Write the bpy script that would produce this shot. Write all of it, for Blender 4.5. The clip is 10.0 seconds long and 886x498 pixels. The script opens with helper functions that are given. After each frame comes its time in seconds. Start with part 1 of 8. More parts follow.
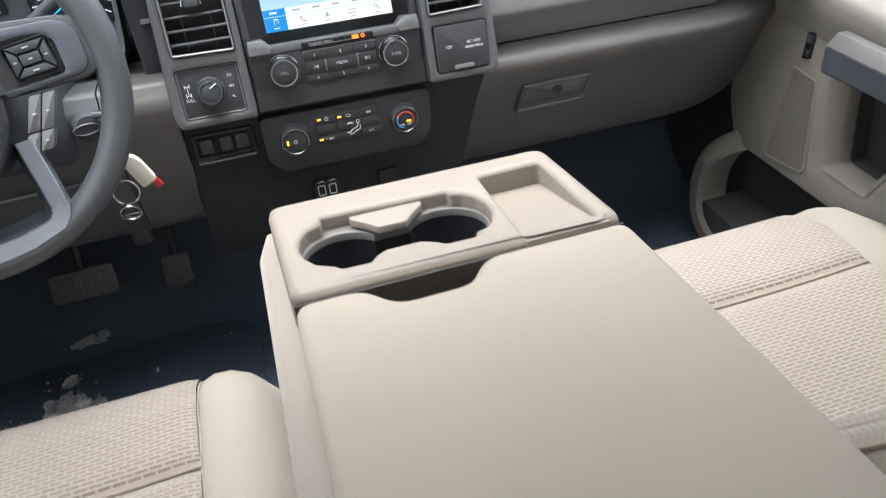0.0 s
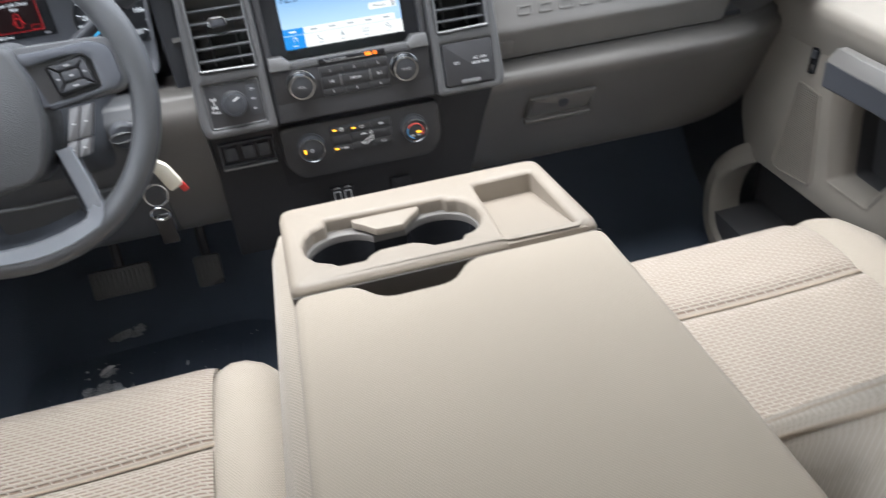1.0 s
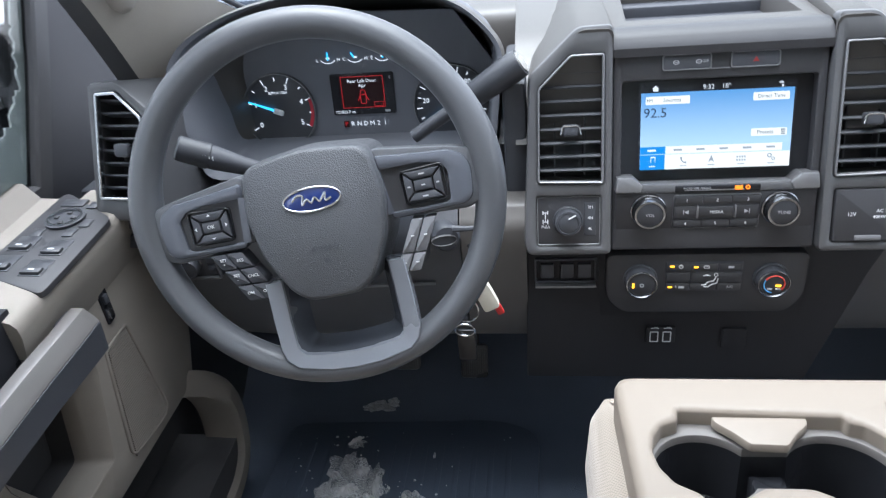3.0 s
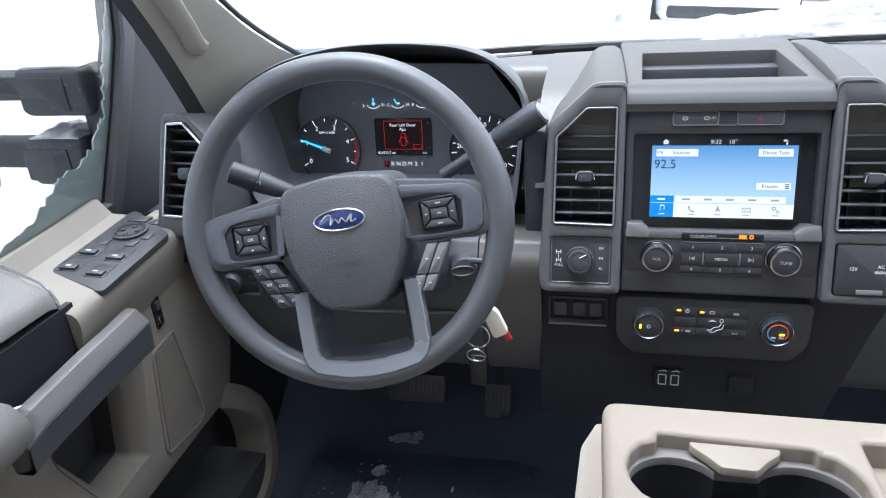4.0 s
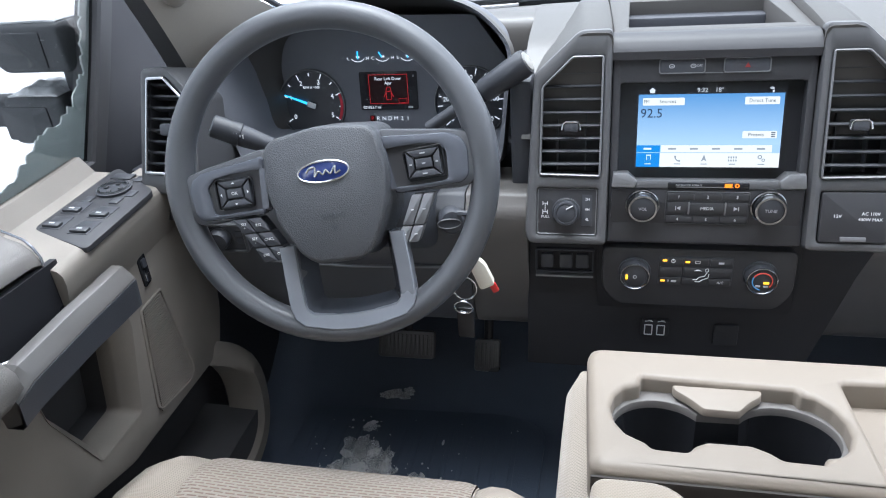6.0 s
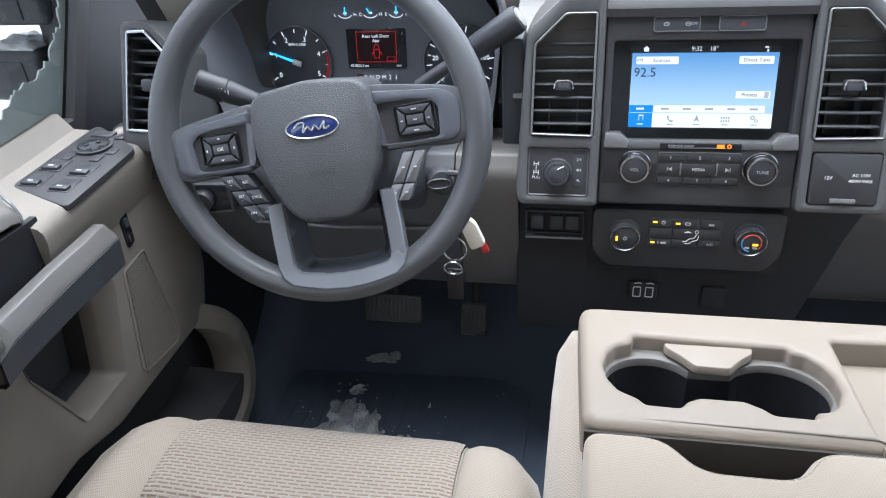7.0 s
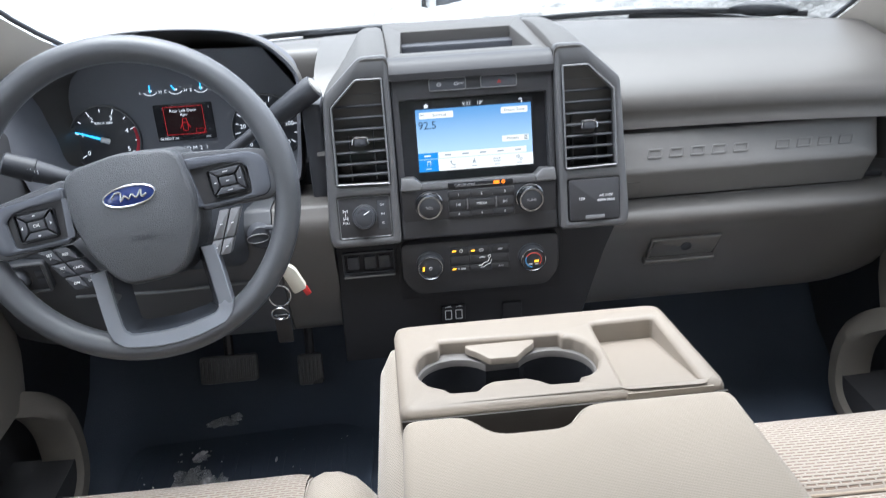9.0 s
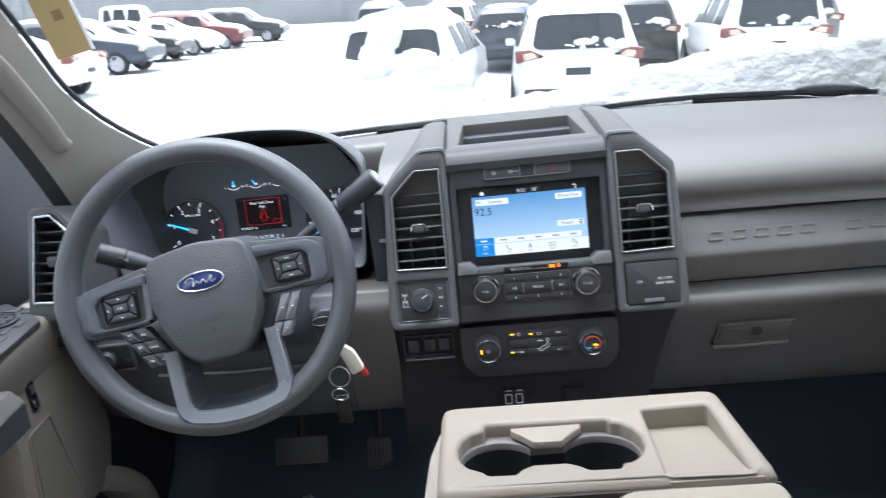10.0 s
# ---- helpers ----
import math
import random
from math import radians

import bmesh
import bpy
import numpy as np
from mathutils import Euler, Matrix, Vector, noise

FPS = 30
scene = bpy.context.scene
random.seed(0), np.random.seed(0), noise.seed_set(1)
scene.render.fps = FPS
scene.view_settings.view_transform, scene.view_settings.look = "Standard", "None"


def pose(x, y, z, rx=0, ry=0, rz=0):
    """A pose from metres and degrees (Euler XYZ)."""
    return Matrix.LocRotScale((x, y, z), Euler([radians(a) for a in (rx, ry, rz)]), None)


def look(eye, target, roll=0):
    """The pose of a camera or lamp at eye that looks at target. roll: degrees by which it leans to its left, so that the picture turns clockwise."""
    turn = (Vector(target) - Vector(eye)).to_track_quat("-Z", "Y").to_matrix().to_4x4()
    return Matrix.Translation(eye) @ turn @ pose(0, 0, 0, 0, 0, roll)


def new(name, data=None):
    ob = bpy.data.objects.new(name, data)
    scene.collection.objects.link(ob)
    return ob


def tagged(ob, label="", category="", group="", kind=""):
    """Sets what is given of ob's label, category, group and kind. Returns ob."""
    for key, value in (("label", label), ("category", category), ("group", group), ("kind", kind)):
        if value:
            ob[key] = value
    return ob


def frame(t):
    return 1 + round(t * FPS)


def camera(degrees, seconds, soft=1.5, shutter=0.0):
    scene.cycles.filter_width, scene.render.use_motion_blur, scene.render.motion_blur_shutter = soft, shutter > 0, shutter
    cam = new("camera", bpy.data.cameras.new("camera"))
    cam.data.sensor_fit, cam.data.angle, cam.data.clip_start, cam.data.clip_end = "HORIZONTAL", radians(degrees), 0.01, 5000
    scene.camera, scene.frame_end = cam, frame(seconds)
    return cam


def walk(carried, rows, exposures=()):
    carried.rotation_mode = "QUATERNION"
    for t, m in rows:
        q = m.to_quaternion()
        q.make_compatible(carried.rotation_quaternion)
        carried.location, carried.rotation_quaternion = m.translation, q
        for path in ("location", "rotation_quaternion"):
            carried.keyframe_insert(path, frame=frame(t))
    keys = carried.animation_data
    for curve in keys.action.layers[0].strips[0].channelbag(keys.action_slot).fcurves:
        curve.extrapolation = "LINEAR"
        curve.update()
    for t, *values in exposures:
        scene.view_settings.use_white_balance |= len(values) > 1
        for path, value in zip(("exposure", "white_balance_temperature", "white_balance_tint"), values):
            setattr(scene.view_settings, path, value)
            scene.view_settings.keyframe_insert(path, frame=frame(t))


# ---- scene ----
cam = camera(65.1, 10.0, 1.0, 0.4)
PATH = [
    (0, (-0.136, -0.957, 1.074), (0.3, 0.573, -0.139), -4.2),
    (0.5, (-0.113, -1.028, 1.097), (0.296, 0.479, -0.153), -4.1),
    (1, (-0.099, -1.025, 1.101), (0.231, 0.553, -0.083), -5.7),
    (1.5, (-0.124, -0.895, 1.107), (-0.184, 0.798, 0.044), -7.0),
    (2, (-0.172, -0.888, 1.147), (-0.302, 0.815, 0.107), -5.8),
    (2.5, (-0.209, -0.851, 1.093), (-0.338, 0.857, 0.061), -5.9),
    (2.7, (-0.229, -0.81, 1.125), (-0.405, 0.883, 0.076), -5.8),
    (3.8, (-0.151, -0.886, 1.127), (-0.596, 0.873, 0.284), -4.9),
    (4, (-0.153, -0.894, 1.124), (-0.591, 0.863, 0.274), -4.2),
    (4.5, (-0.153, -0.901, 1.12), (-0.586, 0.845, 0.245), -4.7),
    (5, (-0.151, -0.907, 1.121), (-0.568, 0.834, 0.229), -4.9),
    (6.5, (-0.145, -0.895, 1.1), (-0.54, 0.803, 0.12), -4.2),
    (7, (-0.157, -0.898, 1.094), (-0.516, 0.784, 0.072), -3.7),
    (7.5, (-0.144, -0.897, 1.093), (-0.46, 0.769, 0.033), -3.6),
    (8, (-0.121, -0.915, 1.089), (-0.211, 0.767, 0.012), -3.0),
    (8.5, (-0.136, -0.962, 1.113), (-0.061, 0.766, 0.109), -2.4),
    (9, (-0.124, -1.008, 1.119), (-0.009, 0.778, 0.227), -3.2),
    (9.5, (-0.08, -1.048, 1.133), (-0.023, 0.807, 0.389), -4.9),
    (10, (-0.066, -1.035, 1.122), (-0.201, 0.854, 0.477), -6.4),
]
walk(cam, [(t, look(eye, target, roll)) for t, eye, target, roll in PATH], [(0, 3.53, 6230, 10), (1.1, 3.53, 6210, 10), (1.6, 3.55, 5930, 10), (2.2, 3.53, 5860, 10), (4.5, 3.35, 5810, 10), (7.5, 3.43, 5910, 10), (8.5, 3.50, 5960, 10), (9.4, 3.49, 5920, 10), (10, 3.28, 5850, 10)])

# ---- world, sun ----
world = bpy.data.worlds.new("overcast_sky")
scene.world = world
world.use_nodes = True
wn = world.node_tree.nodes
sky = wn.new("ShaderNodeTexSky")
sky.sky_type = "NISHITA"
sky.sun_disc = False
sky.sun_elevation, sky.sun_rotation = radians(80), radians(-20)
sky.air_density, sky.dust_density, sky.ozone_density = 1.0, 4.0, 1.0
wn["Background"].inputs["Strength"].default_value = 0.13
grey = wn.new("ShaderNodeHueSaturation")  # a cloud layer takes most of the blue away
grey.inputs["Saturation"].default_value = 0.18
world.node_tree.links.new(sky.outputs[0], grey.inputs["Color"])
world.node_tree.links.new(grey.outputs[0], wn["Background"].inputs["Color"])
sun = new("sun", bpy.data.lights.new("sun", "SUN"))
sun.data.energy, sun.data.angle, sun.data.color = 0.8, radians(70), (1.0, 0.97, 0.93)
sun.matrix_world = look((-0.6, 1.4, 9.0), (0, 0, 0))

# ---- building helpers ----
def frame_of(o, u, v):
    """A frame with its origin o, axes u and v made square, and the third axis out of both."""
    u, v = Vector(u).normalized(), Vector(v)
    n = u.cross(v).normalized()
    v = n.cross(u)
    return Matrix(((u.x, v.x, n.x, o[0]), (u.y, v.y, n.y, o[1]), (u.z, v.z, n.z, o[2]), (0, 0, 0, 1)))


def thing(name, label, category, at=(0, 0, 0), group="", kind=""):
    ob = new(name)
    ob.empty_display_size = 0.05
    ob.location = at
    return tagged(ob, label, category, group, kind)


def shape(bm, name, material, sharp=38):
    bmesh.ops.remove_doubles(bm, verts=bm.verts, dist=1e-6)
    bmesh.ops.recalc_face_normals(bm, faces=bm.faces)
    for f in bm.faces:
        f.smooth = True
    for e in bm.edges:
        if len(e.link_faces) == 2 and e.calc_face_angle(0) > radians(sharp):
            e.smooth = False
    me = bpy.data.meshes.new(name)
    bm.to_mesh(me)
    bm.free()
    me.materials.append(material)
    return me


def part(name, bm, material, parent=None, label="", sharp=38):
    """Links a bmesh in world places as one mesh object under a thing or a part."""
    ob = new(name, shape(bm, name, material, sharp) if isinstance(bm, bmesh.types.BMesh) else bm)
    if parent is not None:
        ob.parent = parent
        if parent.type == "EMPTY":
            ob.matrix_parent_inverse = Matrix.Translation(parent.location).inverted()
    return tagged(ob, label)


def solid(name, bm, material, label="", category="", kind="", group="", sharp=38):
    return tagged(part(name, bm, material, None, "", sharp), label, category, group, kind)


def rounded(pts, r, n=4):
    """A polygon with its corners rounded; r is one radius or one for each corner."""
    out, k = [], len(pts)
    rs = r if isinstance(r, (list, tuple)) else [r] * k
    for i in range(k):
        a, b, c = Vector(pts[i - 1]), Vector(pts[i]), Vector(pts[(i + 1) % k])
        d, e = (a - b), (c - b)
        q = min(rs[i], 0.49 * d.length, 0.49 * e.length)
        if q < 1e-5:
            out.append((b.x, b.y))
            continue
        p0, p1 = b + d.normalized() * q, b + e.normalized() * q
        for j in range(n + 1):
            s = j / n
            p = p0 * (1 - s) ** 2 + b * 2 * s * (1 - s) + p1 * s * s
            out.append((p.x, p.y))
    return out


def oval(cx, cy, rx, ry, n=28, a0=0.0):
    return [(cx + rx * math.cos(a0 + 2 * math.pi * i / n), cy + ry * math.sin(a0 + 2 * math.pi * i / n)) for i in range(n)]


def rect(x0, y0, x1, y1):
    return [(x0, y0), (x1, y0), (x1, y1), (x0, y1)]


def grown(pts, d):
    """The polygon moved outwards by d (inwards where d is negative)."""
    k = len(pts)
    area = sum(pts[i - 1][0] * pts[i][1] - pts[i][0] * pts[i - 1][1] for i in range(k))
    sg = 1 if area > 0 else -1
    out = []
    for i in range(k):
        a, b, c = Vector(pts[i - 1]), Vector(pts[i]), Vector(pts[(i + 1) % k])
        n1 = Vector(((b - a).y, -(b - a).x))
        n2 = Vector(((c - b).y, -(c - b).x))
        n1 = n1.normalized() if n1.length > 1e-9 else n2.normalized()
        n2 = n2.normalized() if n2.length > 1e-9 else n1
        m = (n1 + n2)
        m = m / max(0.35, m.length_squared / 2) / 1.0 * 1.0 if m.length > 1e-6 else n1
        out.append((b.x + sg * d * m.x / 1.0 * (1.0 if m.length <= 2 else 2 / m.length) , b.y + sg * d * m.y * (1.0 if m.length <= 2 else 2 / m.length)))
    return out


def ringfaces(bm, la, lb):
    k = len(la)
    for i in range(k):
        j = (i + 1) % k
        try:
            bm.faces.new((la[i], la[j], lb[j], lb[i]))
        except ValueError:
            pass


def loop_at(bm, m, pts, d):
    return [bm.verts.new(m @ Vector((p[0], p[1], d))) for p in pts]


def prism(bm, pts, m, d0, d1, bev=0.0, seg=2, floor=True):
    """A polygon in the frame m, raised from d0 to d1, with its upper edge rounded by bev."""
    up = 1 if d1 > d0 else -1
    loops = [loop_at(bm, m, pts, d0)]
    if bev > 0:
        for j in range(seg + 1):
            a = j / seg * math.pi / 2
            loops.append(loop_at(bm, m, grown(pts, -bev * (1 - math.cos(a))), d1 - up * bev * (1 - math.sin(a))))
    else:
        loops.append(loop_at(bm, m, pts, d1))
    for a, b in zip(loops, loops[1:]):
        ringfaces(bm, a, b)
    bm.faces.new(loops[-1])
    if floor:
        bm.faces.new(loops[0])
    return bm


def ring(bm, outer, inner, m, d0, d1, bev=0.0):
    """A frame between two polygons of as many corners."""
    ls = [loop_at(bm, m, outer, d0)]
    if bev:
        ls += [loop_at(bm, m, outer, d1 - bev), loop_at(bm, m, grown(outer, -bev), d1), loop_at(bm, m, grown(inner, bev), d1), loop_at(bm, m, inner, d1 - bev)]
    else:
        ls += [loop_at(bm, m, outer, d1), loop_at(bm, m, inner, d1)]
    ls.append(loop_at(bm, m, inner, d0))
    for a, b in zip(ls, ls[1:]):
        ringfaces(bm, a, b)
    ringfaces(bm, ls[-1], ls[0])
    return bm


def holed(bm, outer, holes, m, d1, d0, depths, bev=0.004):
    """A plate with holes: its top at d1, its outer wall down to d0, each hole's wall down by its depth."""
    tops = []
    o2 = [loop_at(bm, m, outer, d0)]
    for j in range(3):
        a = j / 2 * math.pi / 2
        o2.append(loop_at(bm, m, grown(outer, -bev * (1 - math.cos(a))), d1 - bev * (1 - math.sin(a))))
    for a, b in zip(o2, o2[1:]):
        ringfaces(bm, a, b)
    tops.append(o2[-1])
    for h, dep in zip(holes, depths):
        hb = min(bev, dep / 2) * 0.6
        ls = [loop_at(bm, m, grown(h, hb), d1), loop_at(bm, m, grown(h, hb * 0.3), d1 - hb * 0.35), loop_at(bm, m, h, d1 - hb), loop_at(bm, m, h, d1 - dep)]
        for a, b in zip(ls, ls[1:]):
            ringfaces(bm, a, b)
        tops.append(ls[0])
    edges = []
    for l in tops:
        for i in range(len(l)):
            e = bm.edges.get((l[i - 1], l[i]))
            edges.append(e)
    bmesh.ops.triangle_fill(bm, use_beauty=True, use_dissolve=False, edges=edges, normal=m.to_3x3() @ Vector((0, 0, 1)))
    return bm


def box(bm, c, s, m=None, bev=0.0, seg=2):
    """A block with its middle at c and its sizes s, in the frame m, edges rounded by bev."""
    mm = (m or Matrix()) @ Matrix.Translation(c) @ Matrix.Diagonal((s[0], s[1], s[2], 1))
    made = bmesh.ops.create_cube(bm, size=1, matrix=mm)["verts"]
    if bev:
        es = list({e for v in made for e in v.link_edges})
        bmesh.ops.bevel(bm, geom=es, offset=bev, segments=seg, affect="EDGES", profile=0.5)
    return bm


def lathe(bm, prof, m, n=28, caps=False):
    """A profile of (radius, height) turned round the frame's third axis."""
    loops = []
    for r, h in prof:
        if r < 1e-6:
            loops.append([bm.verts.new(m @ Vector((0, 0, h)))])
        else:
            loops.append(loop_at(bm, m, oval(0, 0, r, r, n), h))
    for a, b in zip(loops, loops[1:]):
        if len(a) == 1 or len(b) == 1:
            p, l = (a[0], b) if len(a) == 1 else (b[0], a)
            for i in range(len(l)):
                if len(l) > 1:
                    bm.faces.new((p, l[i], l[(i + 1) % len(l)]))
        else:
            ringfaces(bm, a, b)
    for l in (loops[0], loops[-1]):
        if caps and len(l) > 2:
            bm.faces.new(l)
    return bm


def tube(bm, pts, r, n=10, closed=False, flat=1.0, up=None, caps=True):
    """A round bar along points; r is one radius or one for each point; flat squeezes it along its own up."""
    P = [Vector(p) for p in pts]
    k = len(P)
    rs = r if isinstance(r, (list, tuple)) else [r] * k
    loops, last = [], None
    for i in range(k):
        a, b = (P[i - 1], P[(i + 1) % k]) if closed else (P[max(0, i - 1)], P[min(k - 1, i + 1)])
        t = (b - a).normalized()
        ref = Vector(up) if up else (last if last else (Vector((0, 0, 1)) if abs(t.z) < 0.9 else Vector((1, 0, 0))))
        s = t.cross(ref).normalized()
        w = s.cross(t).normalized()
        last = w
        loops.append([bm.verts.new(P[i] + s * rs[i] * math.cos(2 * math.pi * j / n) + w * rs[i] * flat * math.sin(2 * math.pi * j / n)) for j in range(n)])
    for a, b in zip(loops, loops[1:]):
        ringfaces(bm, a, b)
    if closed:
        ringfaces(bm, loops[-1], loops[0])
    elif caps:
        bm.faces.new(loops[0])
        bm.faces.new(loops[-1])
    return bm


def skin(bm, loops, caps=True):
    """A skin over closed loops of places with as many corners."""
    ls = [[bm.verts.new(p) for p in l] for l in loops]
    for a, b in zip(ls, ls[1:]):
        ringfaces(bm, a, b)
    if caps:
        bm.faces.new(ls[0])
        bm.faces.new(ls[-1])
    return bm


def sheet(bm, f, nu, nv, thick=0.0):
    """A grid of f(u, v), u and v from 0 to 1, given a thickness along its normals."""
    g = [[bm.verts.new(f(i / nu, j / nv)) for j in range(nv + 1)] for i in range(nu + 1)]
    fs = [bm.faces.new((g[i][j], g[i + 1][j], g[i + 1][j + 1], g[i][j + 1])) for i in range(nu) for j in range(nv)]
    if thick:
        bm.normal_update()
        bmesh.ops.solidify(bm, geom=fs, thickness=thick)
    return bm


def smooth_path(pts, n=6):
    """Points on a smooth curve through the given ones."""
    P = [Vector(p) for p in pts]
    out = []
    for i in range(len(P) - 1):
        a, b, c, d = P[max(0, i - 1)], P[i], P[i + 1], P[min(len(P) - 1, i + 2)]
        for j in range(n):
            s = j / n
            out.append(0.5 * ((2 * b) + (c - a) * s + (2 * a - 5 * b + 4 * c - d) * s * s + (3 * b - 3 * c + d - a) * s ** 3))
    return out + [P[-1]]


def writing(name, body, m, size, material, parent, align="CENTER", label=""):
    cu = bpy.data.curves.new("letters", "FONT")
    cu.body, cu.size, cu.align_x, cu.align_y, cu.extrude, cu.resolution_u = body, size, align, "CENTER", 0.00015, 2
    ob = bpy.data.objects.new("letters", cu)
    scene.collection.objects.link(ob)
    bpy.context.view_layer.update()
    me = bpy.data.meshes.new_from_object(ob.evaluated_get(bpy.context.evaluated_depsgraph_get()))
    bpy.data.objects.remove(ob)
    me.transform(m)
    me.materials.clear()
    me.materials.append(material)
    return part(name, me, material, parent, label)

# ---- materials ----
def material(name, color, rough=0.5, metal=0.0, grain=900.0, bump=0.15, vary=0.12, large=6.0, coat=0.0, second=None, spec=0.5, dist=0.0006):
    """A painted, moulded or cast surface: tone varied at a small and a large scale, fine relief, uneven gloss."""
    mt = bpy.data.materials.new(name)
    mt.use_nodes = True
    nt = mt.node_tree
    b = nt.nodes["Principled BSDF"]
    tc = nt.nodes.new("ShaderNodeTexCoord")
    n1, n2 = nt.nodes.new("ShaderNodeTexNoise"), nt.nodes.new("ShaderNodeTexNoise")
    n1.inputs["Scale"].default_value, n1.inputs["Detail"].default_value = grain, 3
    n2.inputs["Scale"].default_value, n2.inputs["Detail"].default_value = large, 5
    for n in (n1, n2):
        nt.links.new(tc.outputs["Object"], n.inputs["Vector"])
    add = nt.nodes.new("ShaderNodeMath")
    add.operation = "MULTIPLY_ADD"
    nt.links.new(n1.outputs[0], add.inputs[0])
    add.inputs[1].default_value = 0.4
    nt.links.new(n2.outputs[0], add.inputs[2])
    ramp = nt.nodes.new("ShaderNodeValToRGB")
    c = Vector(color)
    lo, hi = c * (1 - vary), c * (1 + vary)
    if second:
        lo, hi = c, Vector(second)
    ramp.color_ramp.elements[0].position, ramp.color_ramp.elements[1].position = 0.45, 0.95
    ramp.color_ramp.elements[0].color, ramp.color_ramp.elements[1].color = (*lo, 1), (*hi, 1)
    nt.links.new(add.outputs[0], ramp.inputs[0])
    nt.links.new(ramp.outputs[0], b.inputs["Base Color"])
    rr = nt.nodes.new("ShaderNodeMapRange")
    rr.inputs["To Min"].default_value, rr.inputs["To Max"].default_value = rough * 0.88, min(1, rough * 1.12)
    nt.links.new(n2.outputs[0], rr.inputs["Value"])
    nt.links.new(rr.outputs[0], b.inputs["Roughness"])
    b.inputs["Metallic"].default_value = metal
    b.inputs["Coat Weight"].default_value = coat
    b.inputs["Specular IOR Level"].default_value = spec
    if bump:
        bp = nt.nodes.new("ShaderNodeBump")
        bp.inputs["Strength"].default_value, bp.inputs["Distance"].default_value = bump, dist
        nt.links.new(n1.outputs[0], bp.inputs["Height"])
        nt.links.new(bp.outputs[0], b.inputs["Normal"])
    return mt


def woven(name, base, dash, width, row, gap, turn=(0, 0, 0), strength=0.5):
    """Cloth with short darker stitches in staggered rows."""
    mt = material(name, base, 0.92, grain=1500, bump=0.0, vary=0.06, spec=0.2)
    nt = mt.node_tree
    b = nt.nodes["Principled BSDF"]
    tc = nt.nodes.new("ShaderNodeTexCoord")
    mp = nt.nodes.new("ShaderNodeMapping")
    mp.inputs["Rotation"].default_value = [radians(a) for a in turn]
    nz = nt.nodes.new("ShaderNodeTexNoise")
    nz.inputs["Scale"].default_value = 60
    br = nt.nodes.new("ShaderNodeTexBrick")
    br.inputs["Scale"].default_value = 100
    br.inputs["Brick Width"].default_value, br.inputs["Row Height"].default_value = width * 100, row * 100
    br.inputs["Mortar Size"].default_value, br.inputs["Mortar Smooth"].default_value = gap * 100, 0.5
    br.offset = 0.5
    nt.links.new(tc.outputs["Object"], mp.inputs["Vector"])
    mixv = nt.nodes.new("ShaderNodeVectorMath")
    mixv.operation = "MULTIPLY_ADD"
    nt.links.new(nz.outputs["Color"], mixv.inputs[0])
    nt.links.new(tc.outputs["Object"], nz.inputs["Vector"])
    mixv.inputs[1].default_value = (0.0016, 0.0008, 0.0)
    nt.links.new(mp.outputs[0], mixv.inputs[2])
    nt.links.new(mixv.outputs[0], br.inputs["Vector"])
    mx = nt.nodes.new("ShaderNodeMix")
    mx.data_type = "RGBA"
    old = b.inputs["Base Color"].links[0].from_socket
    mx.inputs["B"].default_value = (0, 0, 0, 1)
    nt.links.new(br.outputs["Fac"], mx.inputs["Factor"])
    mx.inputs["A"].default_value = (*dash, 1)
    nt.links.new(old, mx.inputs["B"])
    nt.links.new(mx.outputs["Result"], b.inputs["Base Color"])
    bp = nt.nodes.new("ShaderNodeBump")
    bp.inputs["Strength"].default_value, bp.inputs["Distance"].default_value = strength, 0.0016
    nt.links.new(br.outputs["Fac"], bp.inputs["Height"])
    nt.links.new(bp.outputs[0], b.inputs["Normal"])
    b.inputs["Sheen Weight"].default_value = 0.15
    return mt


def glowing(name, color, strength):
    mt = bpy.data.materials.new(name)
    mt.use_nodes = True
    b = mt.node_tree.nodes["Principled BSDF"]
    b.inputs["Base Color"].default_value = (0.01, 0.01, 0.01, 1)
    b.inputs["Roughness"].default_value = 0.3
    b.inputs["Specular IOR Level"].default_value = 0.12
    b.inputs["Emission Color"].default_value = (*color, 1)
    b.inputs["Emission Strength"].default_value = strength
    return mt


def pane_glass(name, tint, gloss=0.06):
    mt = bpy.data.materials.new(name)
    mt.use_nodes = True
    nt = mt.node_tree
    nt.nodes.remove(nt.nodes["Principled BSDF"])
    tr, gl, mx = nt.nodes.new("ShaderNodeBsdfTransparent"), nt.nodes.new("ShaderNodeBsdfGlossy"), nt.nodes.new("ShaderNodeMixShader")
    tr.inputs[0].default_value = (*tint, 1)
    gl.inputs["Roughness"].default_value = 0.02
    mx.inputs[0].default_value = gloss
    nt.links.new(tr.outputs[0], mx.inputs[1])
    nt.links.new(gl.outputs[0], mx.inputs[2])
    nt.links.new(mx.outputs[0], nt.nodes["Material Output"].inputs[0])
    return mt


